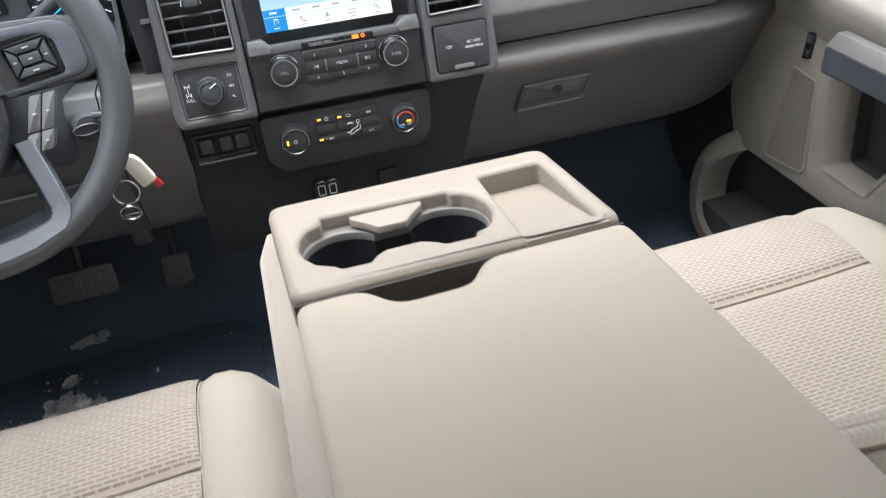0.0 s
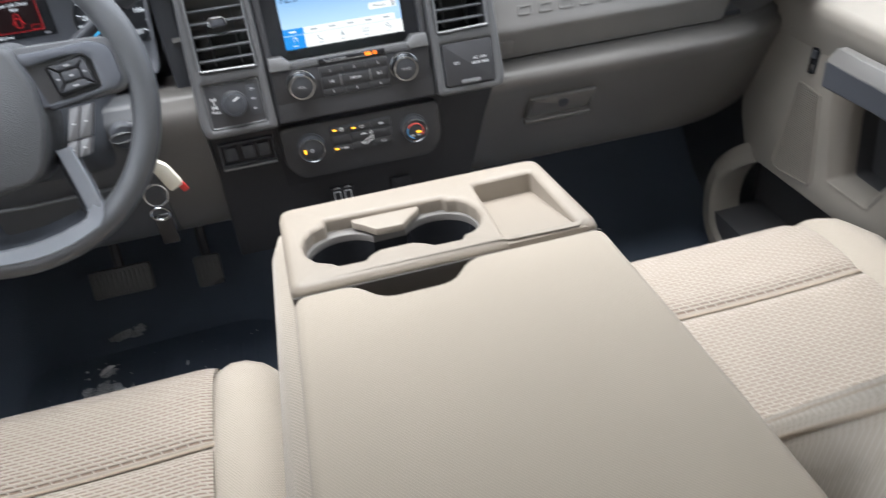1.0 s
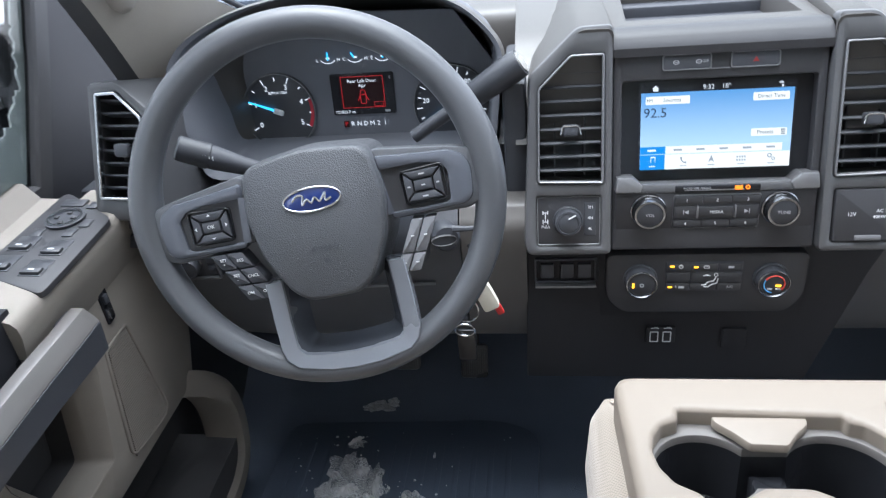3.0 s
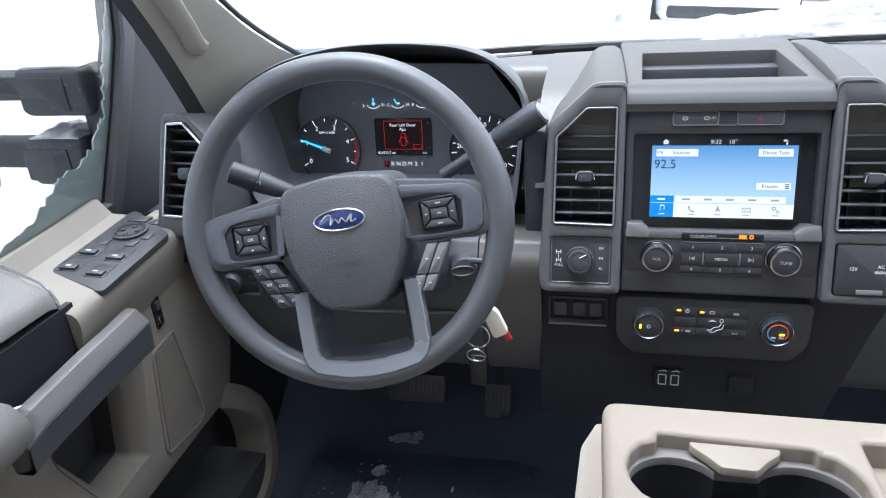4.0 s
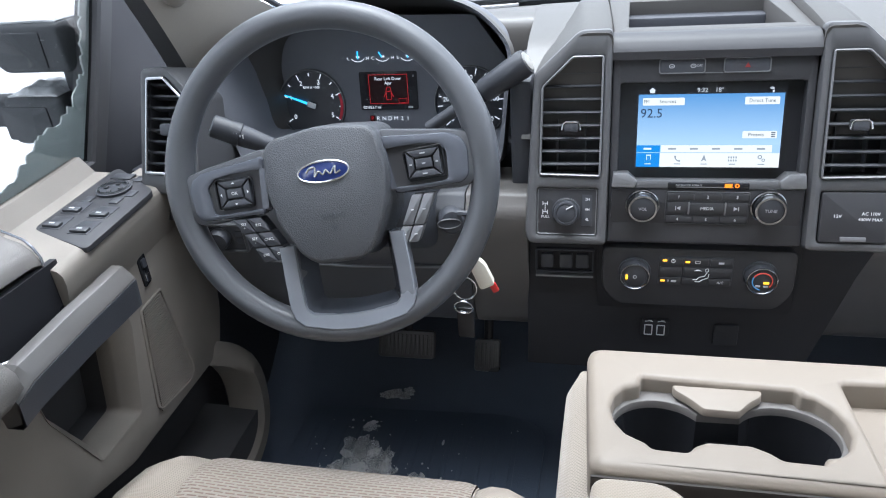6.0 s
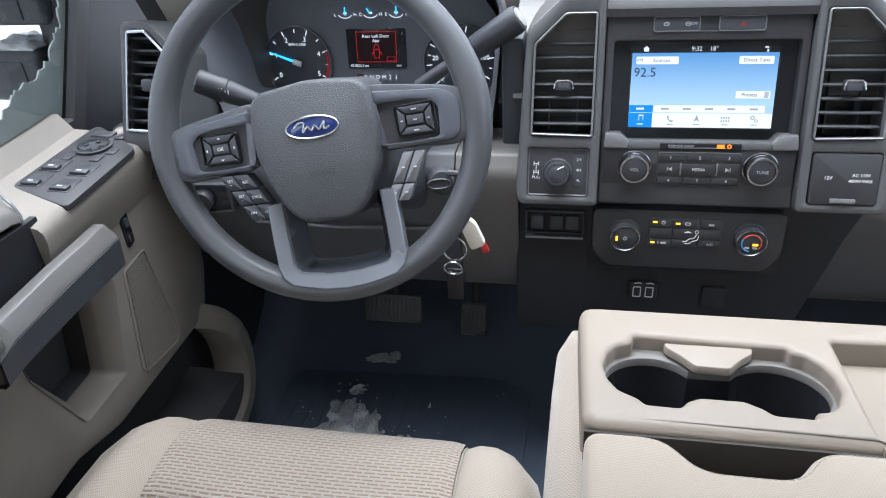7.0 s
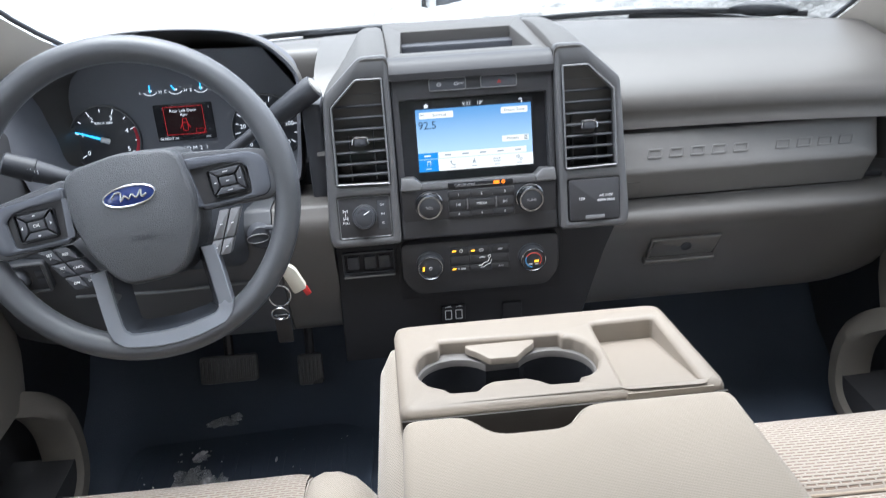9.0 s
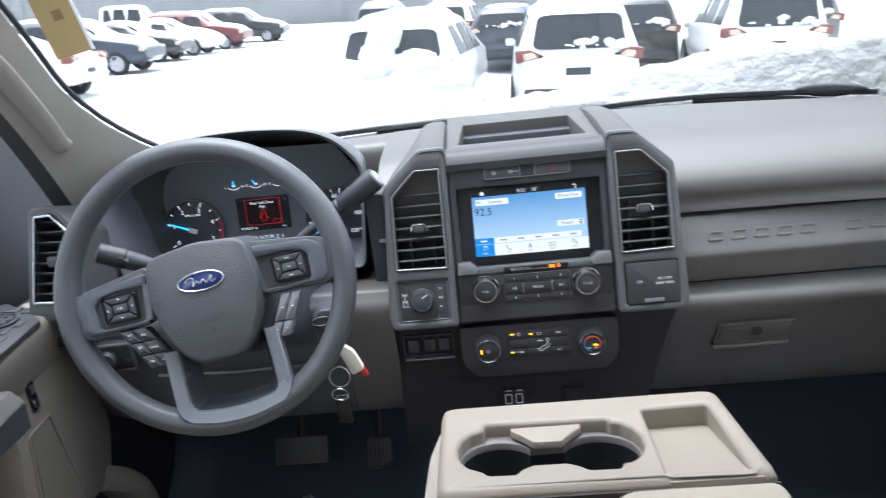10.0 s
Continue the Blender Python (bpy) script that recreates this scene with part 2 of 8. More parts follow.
DARK = material("charcoal_moulded_plastic", (0.047, 0.051, 0.061), 0.5, grain=1400, bump=0.25)
PAD = material("dark_grey_soft_dash_skin", (0.050, 0.047, 0.044), 0.40, grain=1100, bump=0.3, spec=0.75)
BLACK = material("black_plastic", (0.036, 0.039, 0.046), 0.4, grain=1200, bump=0.12)
CARPET = material("black_rubber_and_carpet", (0.078, 0.102, 0.145), 0.6, grain=500, bump=0.5, dist=0.002)
GLOSS = material("gloss_black_plastic", (0.016, 0.017, 0.020), 0.16, grain=60, bump=0.0, spec=0.3)
FASCIA = material("dark_fascia_plastic", (0.039, 0.040, 0.044), 0.42, grain=1300, bump=0.12, spec=0.35)
SPOKE = material("satin_spoke_paint", (0.23, 0.25, 0.285), 0.28, metal=0.3, grain=1500, bump=0.04)
SATIN = material("satin_grey_painted_plastic", (0.20, 0.205, 0.215), 0.36, metal=0.5, grain=1500, bump=0.05)
TRIM = material("dark_satin_trim", (0.088, 0.090, 0.095), 0.36, metal=0.2, grain=1500, bump=0.06)
CHROME = material("bright_chrome", (0.6, 0.62, 0.65), 0.2, metal=1.0, grain=80, bump=0.0, vary=0.03)
DARKCHROME = material("dark_chrome", (0.30, 0.31, 0.33), 0.22, metal=1.0, grain=80, bump=0.0, vary=0.05)
TAUPE = material("taupe_moulded_plastic", (0.213, 0.196, 0.174), 0.65, grain=1200, bump=0.25, spec=0.25)
PILLAR = material("greige_pillar_trim", (0.33, 0.305, 0.270), 0.7, grain=800, bump=0.25)
LOWDASH = material("grey_taupe_lower_dash", (0.100, 0.096, 0.092), 0.38, grain=1200, bump=0.25)
BEIGE = material("beige_moulded_plastic", (0.224, 0.193, 0.160), 0.5, grain=1300, bump=0.2, vary=0.04)
LINER = material("light_grey_headliner", (0.600, 0.573, 0.520), 0.95, grain=700, bump=0.3)
RUBBER = material("black_leather_grained_rim", (0.077, 0.082, 0.091), 0.3, grain=900, bump=0.25)


def leather(name, color, rough, scale, strength):
    """A hide grain: small rounded cells with creases between."""
    mt = material(name, color, rough, grain=scale * 2, bump=0.0, vary=0.08)
    nt = mt.node_tree
    tc, vo, bp = nt.nodes.new("ShaderNodeTexCoord"), nt.nodes.new("ShaderNodeTexVoronoi"), nt.nodes.new("ShaderNodeBump")
    vo.feature = "DISTANCE_TO_EDGE"
    vo.inputs["Scale"].default_value = scale
    nt.links.new(tc.outputs["Object"], vo.inputs["Vector"])
    mr = nt.nodes.new("ShaderNodeMapRange")
    mr.inputs["From Max"].default_value = 0.25
    nt.links.new(vo.outputs["Distance"], mr.inputs["Value"])
    bp.inputs["Strength"].default_value, bp.inputs["Distance"].default_value = strength, 0.0006
    nt.links.new(mr.outputs[0], bp.inputs["Height"])
    nt.links.new(bp.outputs[0], nt.nodes["Principled BSDF"].inputs["Normal"])
    return mt


HIDE = leather("grained_airbag_skin", (0.075, 0.080, 0.089), 0.32, 420, 0.5)
WEAVE = woven("beige_seat_weave", (0.320, 0.285, 0.246), (0.215, 0.164, 0.133), 0.0158, 0.0051, 0.00195, strength=0.8)
WEAVE_UP = woven("beige_seat_weave_upright", (0.320, 0.285, 0.246), (0.215, 0.164, 0.133), 0.0158, 0.0051, 0.00195, (-60, 0, 0))
CLOTH = woven("beige_mesh_cloth", (0.310, 0.270, 0.224), (0.268, 0.232, 0.190), 0.0026, 0.0018, 0.00045, strength=0.2)
CLOTH_SIDE = woven("beige_bolster_cloth", (0.33, 0.292, 0.249), (0.235, 0.205, 0.171), 0.0030, 0.0021, 0.0007, strength=0.3)
SEAM = material("brown_grey_thread", (0.290, 0.239, 0.189), 0.9, grain=2000, bump=0.3)
SNOW = material("fresh_snow", (0.69, 0.70, 0.71), 0.6, grain=40, bump=0.6, vary=0.03, large=1.2, dist=0.02)
SLUSH = material("melting_snow", (0.78, 0.81, 0.84), 0.35, grain=220, bump=0.7, vary=0.35, large=40, dist=0.004)
sl = SLUSH.node_tree  # thin and broken, the mat shows through
sn, sr, st_, sm_ = sl.nodes.new("ShaderNodeTexNoise"), sl.nodes.new("ShaderNodeValToRGB"), sl.nodes.new("ShaderNodeBsdfTransparent"), sl.nodes.new("ShaderNodeMixShader")
sn.inputs["Scale"].default_value, sn.inputs["Detail"].default_value = 60, 9
sr.color_ramp.elements[0].position, sr.color_ramp.elements[1].position = 0.44, 0.58
sl.links.new(sn.outputs[0], sr.inputs[0])
sl.links.new(sr.outputs[0], sm_.inputs[0])
sl.links.new(st_.outputs[0], sm_.inputs[1])
sl.links.new(sl.nodes["Principled BSDF"].outputs[0], sm_.inputs[2])
sl.links.new(sm_.outputs[0], sl.nodes["Material Output"].inputs[0])
FROST = material("frosted_snow_on_glass", (0.72, 0.75, 0.73), 0.6, grain=120, bump=0.4, vary=0.12, large=14)
fr = FROST.node_tree  # light shines through the crust
tl, mx = fr.nodes.new("ShaderNodeBsdfTranslucent"), fr.nodes.new("ShaderNodeMixShader")
tl.inputs[0].default_value = (0.56, 0.60, 0.60, 1)
mx.inputs[0].default_value = 0.5
fr.links.new(fr.nodes["Principled BSDF"].outputs[0], mx.inputs[1])
fr.links.new(tl.outputs[0], mx.inputs[2])
fr.links.new(mx.outputs[0], fr.nodes["Material Output"].inputs[0])
CAKED = material("snow_crust_on_glass", (0.62, 0.65, 0.67), 0.7, grain=60, bump=0.5, vary=0.1, large=8, dist=0.004)
ck = CAKED.node_tree  # a little light comes through the crust
tl, mx = ck.nodes.new("ShaderNodeBsdfTranslucent"), ck.nodes.new("ShaderNodeMixShader")
tl.inputs[0].default_value = (0.5, 0.55, 0.58, 1)
mx.inputs[0].default_value = 0.4
ck.links.new(ck.nodes["Principled BSDF"].outputs[0], mx.inputs[1])
ck.links.new(tl.outputs[0], mx.inputs[2])
ck.links.new(mx.outputs[0], ck.nodes["Material Output"].inputs[0])
STRIPGREY = material("satin_grey_dash_strip", (0.145, 0.143, 0.141), 0.34, grain=1500, bump=0.1)
# black plastic, set darker still for the light falling off down the stack
LOWBLACK = material("matte_black_lower_stack", (0.016, 0.017, 0.021), 0.6, grain=1200, bump=0.15, spec=0.35)
STACKPAD = material("charcoal_stack_skin", (0.051, 0.049, 0.047), 0.48, grain=1100, bump=0.3)
KNEE = material("charcoal_knee_plastic", (0.074, 0.078, 0.086), 0.5, grain=1200, bump=0.2)
HOODLINE = material("dark_hood_lining", (0.125, 0.133, 0.152), 0.6, grain=900, bump=0.2, spec=0.3)
PEDALRUBBER = material("worn_pedal_rubber", (0.095, 0.098, 0.102), 0.28, grain=600, bump=0.3, vary=0.3)
# taupe darkened to near black, the notch's shade put into its colour
NOTCH_SHADE = material("taupe_with_recess_shade", (0.036, 0.032, 0.029), 0.8, grain=900, bump=0.2)
# snow with a lower light level put into its colour, so it keeps its shading
DIMSNOW = material("dimmed_snow", (0.40, 0.40, 0.395), 0.5, grain=30, bump=0.6, vary=0.22, large=5, dist=0.03)
SHROUD = material("dark_column_plastic", (0.068, 0.074, 0.086), 0.6, grain=900, bump=0.2, spec=0.3)
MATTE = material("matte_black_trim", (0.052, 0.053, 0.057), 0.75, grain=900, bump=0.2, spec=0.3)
WHEELGREY = material("charcoal_spoke_plastic", (0.078, 0.086, 0.104), 0.26, grain=1400, bump=0.06)
PALEKEY = material("satin_pale_key", (0.17, 0.175, 0.19), 0.36, grain=1500, bump=0.05)
WHITEPRINT = material("white_print", (0.72, 0.74, 0.76), 0.5, grain=500, bump=0.0)
GREYPRINT = material("dim_grey_print", (0.464, 0.478, 0.507), 0.5, grain=500, bump=0.0)
GLASS = pane_glass("clear_window_glass", (0.60, 0.612, 0.61))
SIDEGLASS = pane_glass("tinted_side_glass", (0.50, 0.51, 0.51))
GRIP = material("satin_taupe_grey_handle", (0.105, 0.102, 0.099), 0.34, grain=1500, bump=0.08)
ARMPAD = leather("grained_grey_arm_pad", (0.150, 0.144, 0.136), 0.6, 300, 0.35)
LEDGE = material("grey_beige_ledge", (0.123, 0.116, 0.110), 0.5, grain=1200, bump=0.15)
def page_glow(name, low, high, z0, z1, strength):
    """A lit page that shades from one colour below to another above."""
    mt = glowing(name, high, strength)
    nt = mt.node_tree
    tc, sep, mr, mx = nt.nodes.new("ShaderNodeTexCoord"), nt.nodes.new("ShaderNodeSeparateXYZ"), nt.nodes.new("ShaderNodeMapRange"), nt.nodes.new("ShaderNodeMix")
    nt.links.new(tc.outputs["Object"], sep.inputs[0])
    nt.links.new(sep.outputs["Z"], mr.inputs["Value"])
    mr.inputs["From Min"].default_value, mr.inputs["From Max"].default_value = z0, z1
    mx.data_type = "RGBA"
    nt.links.new(mr.outputs[0], mx.inputs["Factor"])
    mx.inputs["A"].default_value, mx.inputs["B"].default_value = (*low, 1), (*high, 1)
    nt.links.new(mx.outputs["Result"], nt.nodes["Principled BSDF"].inputs["Emission Color"])
    return mt


SCREEN_PAGE = page_glow("screen_radio_page", (0.46, 0.66, 0.84), (0.10, 0.30, 0.60), 0.775, 0.842, 0.114)
SCREEN_PALE = glowing("screen_pale_blue", (0.42, 0.62, 0.92), 0.113)
SCREEN_WHITE = glowing("screen_white", (0.80, 0.82, 0.78), 0.122)
SCREEN_KEY = glowing("screen_deep_blue", (0.01, 0.22, 0.60), 0.131)
SCREEN_INK = glowing("screen_dark_ink", (0.04, 0.09, 0.20), 0.05)
SCREEN_GREY = glowing("screen_grey_print", (0.36, 0.40, 0.44), 0.10)
AMBER = glowing("amber_lamp", (1.0, 0.42, 0.02), 0.302)
ORANGE = glowing("orange_lamp", (1.0, 0.20, 0.01), 0.245)
RED_GLOW = glowing("red_lamp", (0.9, 0.03, 0.04), 0.049)
DIM_RED = glowing("dim_red_display", (0.22, 0.02, 0.03), 0.003)
CYAN_GLOW = glowing("cyan_needle", (0.05, 0.45, 0.85), 0.189)
WHITE_GLOW = glowing("white_gauge_print", (0.75, 0.8, 0.85), 0.113)

# ---- the cab's shell ----
FLOOR_Z, ROOF_Z = 0.08, 1.42


def pad_back(x):
    """How far forward the dash pad reaches at x."""
    return 0.47 - 0.36 * (abs(x) / 0.8) ** 2.4


bm = bmesh.new()
prof = [(-2.2, 0.08), (0.20, 0.08), (0.28, 0.095), (0.36, 0.15), (0.48, 0.30), (0.56, 0.48), (0.60, 0.88), (0.66, 0.88), (0.66, 0.0), (-2.2, 0.0)]
skin(bm, [[(x, y, z) for y, z in prof] for x in (-0.93, 0.93)])
solid("floor", bm, CARPET, "black carpeted cab floor and toe board", "floor", "structure")

bm = bmesh.new()
box(bm, (0.0, -1.28, ROOF_Z + 0.03), (1.94, 1.86, 0.06), bev=0.02)
solid("ceiling", bm, LINER, "light grey cloth headliner", "ceiling", "structure")

bm = bmesh.new()
box(bm, (0.0, -2.2, 0.45), (1.86, 0.06, 0.80))
box(bm, (0.0, -2.2, 1.37), (1.86, 0.06, 0.12))
solid("wall_rear", bm, LINER, "grey rear cab wall below the back window", "wall", "structure")

# the back window and the right rear window lie under snow, which lets little light through
bm = bmesh.new()
sheet(bm, lambda u, v: Vector((-0.92 + 1.84 * u, -2.215 - 0.012 * noise.noise(Vector((u * 9, v * 5, 0))), 0.84 + 0.48 * v)), 24, 10, 0.03)
solid("window_4", bm, CAKED, "back window caked with snow", "window", "structure", sharp=80)
bm = bmesh.new()
sheet(bm, lambda u, v: Vector((0.935 + 0.012 * noise.noise(Vector((u * 9, v * 5, 3))), -2.03 + 0.91 * u, 0.73 + 0.63 * v)), 24, 10, 0.03)
solid("window_5", bm, CAKED, "right rear window caked with snow", "window", "structure", sharp=80)

# rear cab sides: the right one with its window, the left one open towards the yard
bm = bmesh.new()
box(bm, (0.93, -1.62, 0.40), (0.06, 1.14, 0.68))
box(bm, (0.92, -1.08, 1.06), (0.06, 0.10, 0.70))
box(bm, (0.92, -2.10, 1.06), (0.06, 0.16, 0.70))
box(bm, (0.92, -1.3, 1.39), (0.08, 1.8, 0.08))
solid("wall_right", bm, TAUPE, "taupe side wall with the rear window opening", "wall", "structure")
bm = bmesh.new()
box(bm, (-0.92, -1.06, 0.75), (0.06, 0.10, 1.34))
box(bm, (-0.92, -2.10, 0.75), (0.06, 0.16, 1.34))
box(bm, (-0.92, -1.3, 1.39), (0.08, 1.8, 0.08))
solid("wall_left", bm, TAUPE, "taupe door pillar beside the open rear doorway", "wall", "structure")

for sx, nm in ((-1, "left"), (1, "right")):
    bm = bmesh.new()
    box(bm, (sx * 0.915, 0.40, 0.36), (0.08, 0.56, 0.66), bev=0.01)
    box(bm, (sx * 0.955, -0.4, 0.36), (0.04, 1.2, 0.60))
    solid("kick_panel_" + nm, bm, BLACK, "dark kick panel beside the footwell", "panel", "structure")

# windscreen: base on the cowl, header under the roof
def screen_point(u, v, off=0.0):
    x = (u * 2 - 1) * (0.745 - 0.10 * v)
    base = Vector((x, pad_back(x * 1.0) + 0.035, 0.875))
    head = Vector((x, -0.40 - 0.04 * (x / 0.7) ** 2, 1.41))
    p = base.lerp(head, v)
    return p + Vector((0, 0.5, 0.8)) * (0.05 * math.sin(math.pi * v) + off)


bm = bmesh.new()
sheet(bm, lambda u, v: screen_point(u, v), 24, 12, 0.005)
win = solid("window_1", bm, GLASS, "clear curved windscreen glass", "windscreen", "structure")
win.visible_shadow = False

for sx, nm in ((-1, "left"), (1, "right")):
    # pillar trim: a soft-edged bar from the dash end up to the header
    loops, seal = [], []
    for s in range(17):
        v = s / 16
        g = screen_point(0.0 if sx < 0 else 1.0, v, -0.012)
        w = 0.12 - 0.02 * v
        fl = (0.13 if sx < 0 else 0.06) * max(0.0, 1 - v / 0.34) ** 2  # the foot flares over the dash end
        loops.append([g + Vector(q) for q in ((-sx * (0.012 + fl), -0.01 + fl * 0.9, 0.012), (-sx * (fl * 0.7 - 0.02), 0.03 + fl * 0.7, 0.022), (sx * 0.05, 0.02, 0.0), (sx * 0.042, -0.045, -0.026), (sx * 0.026, -0.078, -0.042), (-sx * (fl * 0.6 - 0.006), -0.055 + fl * 0.9, -0.026))])
        seal.append([g + Vector(q) for q in ((sx * 0.040, 0.03, 0.0), (sx * w * 0.70, 0.02, 0.0), (sx * w * 0.72, -0.045, -0.03), (sx * w * 0.60, -0.062, -0.04), (sx * 0.034, -0.052, -0.034))])
    bm = bmesh.new()
    seal.insert(0, [Vector((p.x, p.y + 0.03, 0.80)) for p in seal[0]])
    skin(bm, seal)
    solid("door_seal_" + nm, bm, MATTE, "black rubber door seal beside the windscreen pillar", "trim", "structure", sharp=50)
    lo = loops[0]
    loops.insert(0, [Vector((p.x + sx * 0.03, p.y + 0.03, 0.82)) for p in lo])
    bm = bmesh.new()
    skin(bm, loops)
    solid("pillar_trim_" + nm, bm, PILLAR, "taupe moulded windscreen pillar trim", "trim", "structure", sharp=50)
    bm = bmesh.new()
    edge = lambda v: 0.012 + (0.13 if sx < 0 else 0.06) * max(0.0, 1 - v / 0.34) ** 2
    tube(bm, [screen_point(0.0 if sx < 0 else 1.0, v / 24, -0.004) + Vector((-sx * edge(v / 24), 0.9 * (edge(v / 24) - 0.012) - 0.004, 0.010)) for v in range(25)], 0.0045, 8)
    solid("windscreen_seal_" + nm, bm, BLACK, "black rubber windscreen seal", "trim", "structure")
bm = bmesh.new()
tube(bm, [screen_point(u / 20, 0.0, 0.004) for u in range(21)], 0.009, 8)
solid("windscreen_seal_base", bm, BLACK, "black rubber seal along the windscreen's base", "trim", "structure")

# grab handle on the driver's pillar
grab = thing("grab_handle", "taupe moulded grab handle on the windscreen pillar", "handle", (-0.72, 0.0, 1.06))
bm = bmesh.new()
gp = [screen_point(0.0, v, -0.07) + Vector((-0.012, 0, 0)) for v in (0.23, 0.26, 0.31, 0.38, 0.48, 0.57, 0.61)]
gp[0] += Vector((-0.01, 0.02, 0.035))
gp[-1] += Vector((-0.01, 0.03, 0.045))
tube(bm, smooth_path(gp, 4), 0.019, 12, flat=0.75)
part("grip", bm, PILLAR, grab)
for i in (0, -1):
    bm = bmesh.new()
    box(bm, gp[i], (0.045, 0.04, 0.05), bev=0.01)
    part("mount", bm, PILLAR, grab)


# ---- doors ----
def door(sx, name, dy, dz, xi):
    """A front door's inner side: sx tells the side, dy and dz shift its handles, xi is the inner face."""
    d = thing(name, "taupe moulded front door panel with dark grab handle and window", "door", (sx * 0.85, -0.4, 0.1), "front doors", "structure")
    m = frame_of((sx * xi, 0, 0), (0, -sx, 0), (0, 0, 1))  # third axis towards the cab's middle
    f = lambda pts: [(-sx * (y + dy), z + dz) for y, z in pts]
    outline = f([(0.075, 0.715), (0.085, 0.60), (0.060, 0.45), (0.025, 0.374), (-0.03, 0.372), (-0.25, 0.369), (-0.34, 0.392), (-0.62, 0.37), (-0.98, 0.38), (-0.98, 0.71)])
    wide = f([(-0.168, 0.645), (-0.168, 0.56), (-0.205, 0.430), (-0.303, 0.427), (-0.356, 0.545), (-0.365, 0.645)])
    deep = f([(-0.193, 0.640), (-0.193, 0.545), (-0.214, 0.438), (-0.285, 0.434), (-0.335, 0.535), (-0.345, 0.640)])
    if sx > 0:
        wide, deep = wide[::-1], deep[::-1]
    bm = bmesh.new()
    rw, rd = rounded(wide, 0.008), rounded(deep, 0.008)
    holed(bm, rounded(outline, 0.012), [rw], m, 0.0, -0.09, [0.002], 0.006)
    part("panel", bm, TAUPE, d)
    # the pocket's bevelled lip, and its dark inside
    bm = bmesh.new()
    ls = [loop_at(bm, m, rw, 0.0015), loop_at(bm, m, grown(rw, -0.002), 0.0), loop_at(bm, m, grown(rd, 0.0025), -0.024), loop_at(bm, m, rd, -0.028), loop_at(bm, m, rd, -0.05)]
    for a, b in zip(ls, ls[1:]):
        ringfaces(bm, a, b)
    part("pocket_lip", bm, TAUPE, d, "bevelled taupe lip of the pocket")
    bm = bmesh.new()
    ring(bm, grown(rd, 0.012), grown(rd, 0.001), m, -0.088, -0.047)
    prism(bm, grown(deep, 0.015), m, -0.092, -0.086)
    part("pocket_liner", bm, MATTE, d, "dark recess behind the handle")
    # arm rest behind the handle
    bm = bmesh.new()
    loops = []
    for y, g in ((-0.408, -0.016), (-0.414, -0.006), (-0.43, 0.0), (-0.60, 0.002), (-0.98, 0.0)):
        loops.append([m @ Vector((-sx * (y + dy), z + dz, o)) for z, o in ((0.628 - g, -0.02), (0.638 - g, 0.050 + g), (0.655, 0.066 + g), (0.680 + g, 0.064 + g), (0.697 + g, 0.047 + g), (0.704 + g, 0.0), (0.68, -0.02))])
    skin(bm, loops)
    part("arm_rest", bm, ARMPAD, d, "padded grey arm rest", 50)
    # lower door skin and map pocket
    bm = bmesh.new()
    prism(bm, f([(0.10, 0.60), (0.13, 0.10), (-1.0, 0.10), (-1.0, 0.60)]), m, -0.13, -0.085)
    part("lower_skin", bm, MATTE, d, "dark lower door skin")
    bm = bmesh.new()
    rimp = smooth_path([(*q, 0) for q in f([(-0.01, 0.395), (0.04, 0.35), (0.068, 0.28), (0.06, 0.20), (0.02, 0.155), (-0.06, 0.14), (-0.3, 0.14), (-0.8, 0.15)])], 5)
    loops = []
    for i, p in enumerate(rimp):
        q = rimp[min(i + 1, len(rimp) - 1)] - rimp[max(i - 1, 0)]
        nrm = Vector((-q.y, q.x, 0)).normalized() * (-sx)
        c = Vector((p.x, p.y, 0))
        grow = min(1.0, i / 7)
        loops.append([m @ (c + nrm * a + Vector((0, 0, b))) for a, b in ((0.02, -0.03), (0.022, -0.01 + 0.038 * grow), (0.012, -0.01 + 0.05 * grow), (-0.012, -0.01 + 0.05 * grow), (-0.022, -0.01 + 0.038 * grow), (-0.02, -0.03))])
    skin(bm, loops)
    part("map_pocket", bm, TAUPE, d, "taupe rim of the low map pocket", 50)
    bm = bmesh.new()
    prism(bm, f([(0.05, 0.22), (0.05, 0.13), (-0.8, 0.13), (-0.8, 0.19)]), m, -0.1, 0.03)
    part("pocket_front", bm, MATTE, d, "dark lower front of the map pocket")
    # speaker panel: a low raised field with fine ribs
    sp = f([(-0.083, 0.578), (-0.058, 0.402), (-0.075, 0.388), (-0.163, 0.398), (-0.172, 0.410), (-0.143, 0.572)])
    bm = bmesh.new()
    ring(bm, rounded(sp, 0.008), grown(rounded(sp, 0.008), -0.004), m, -0.002, 0.003, 0.0012)
    grille = part("speaker_grille", bm, TAUPE, d, "ribbed speaker field")
    bm = bmesh.new()
    lo, hi = 0.392, 0.576
    for i in range(44):
        z = lo + 0.006 + (hi - lo - 0.012) * i / 43
        y1 = -0.083 + 0.022 * (0.578 - z) / 0.176
        y0 = -0.143 - 0.027 * (0.572 - z) / 0.167
        if y0 + 0.008 < y1 - 0.008:
            box(bm, (-sx * ((y0 + y1) / 2 + dy), z + dz, 0.001), (y1 - y0 - 0.014, 0.0022, 0.003), m)
    part("ribs", bm, TAUPE, grille)
    # sill: the panel's top with its slope to the glass
    bm = bmesh.new()
    loops = []
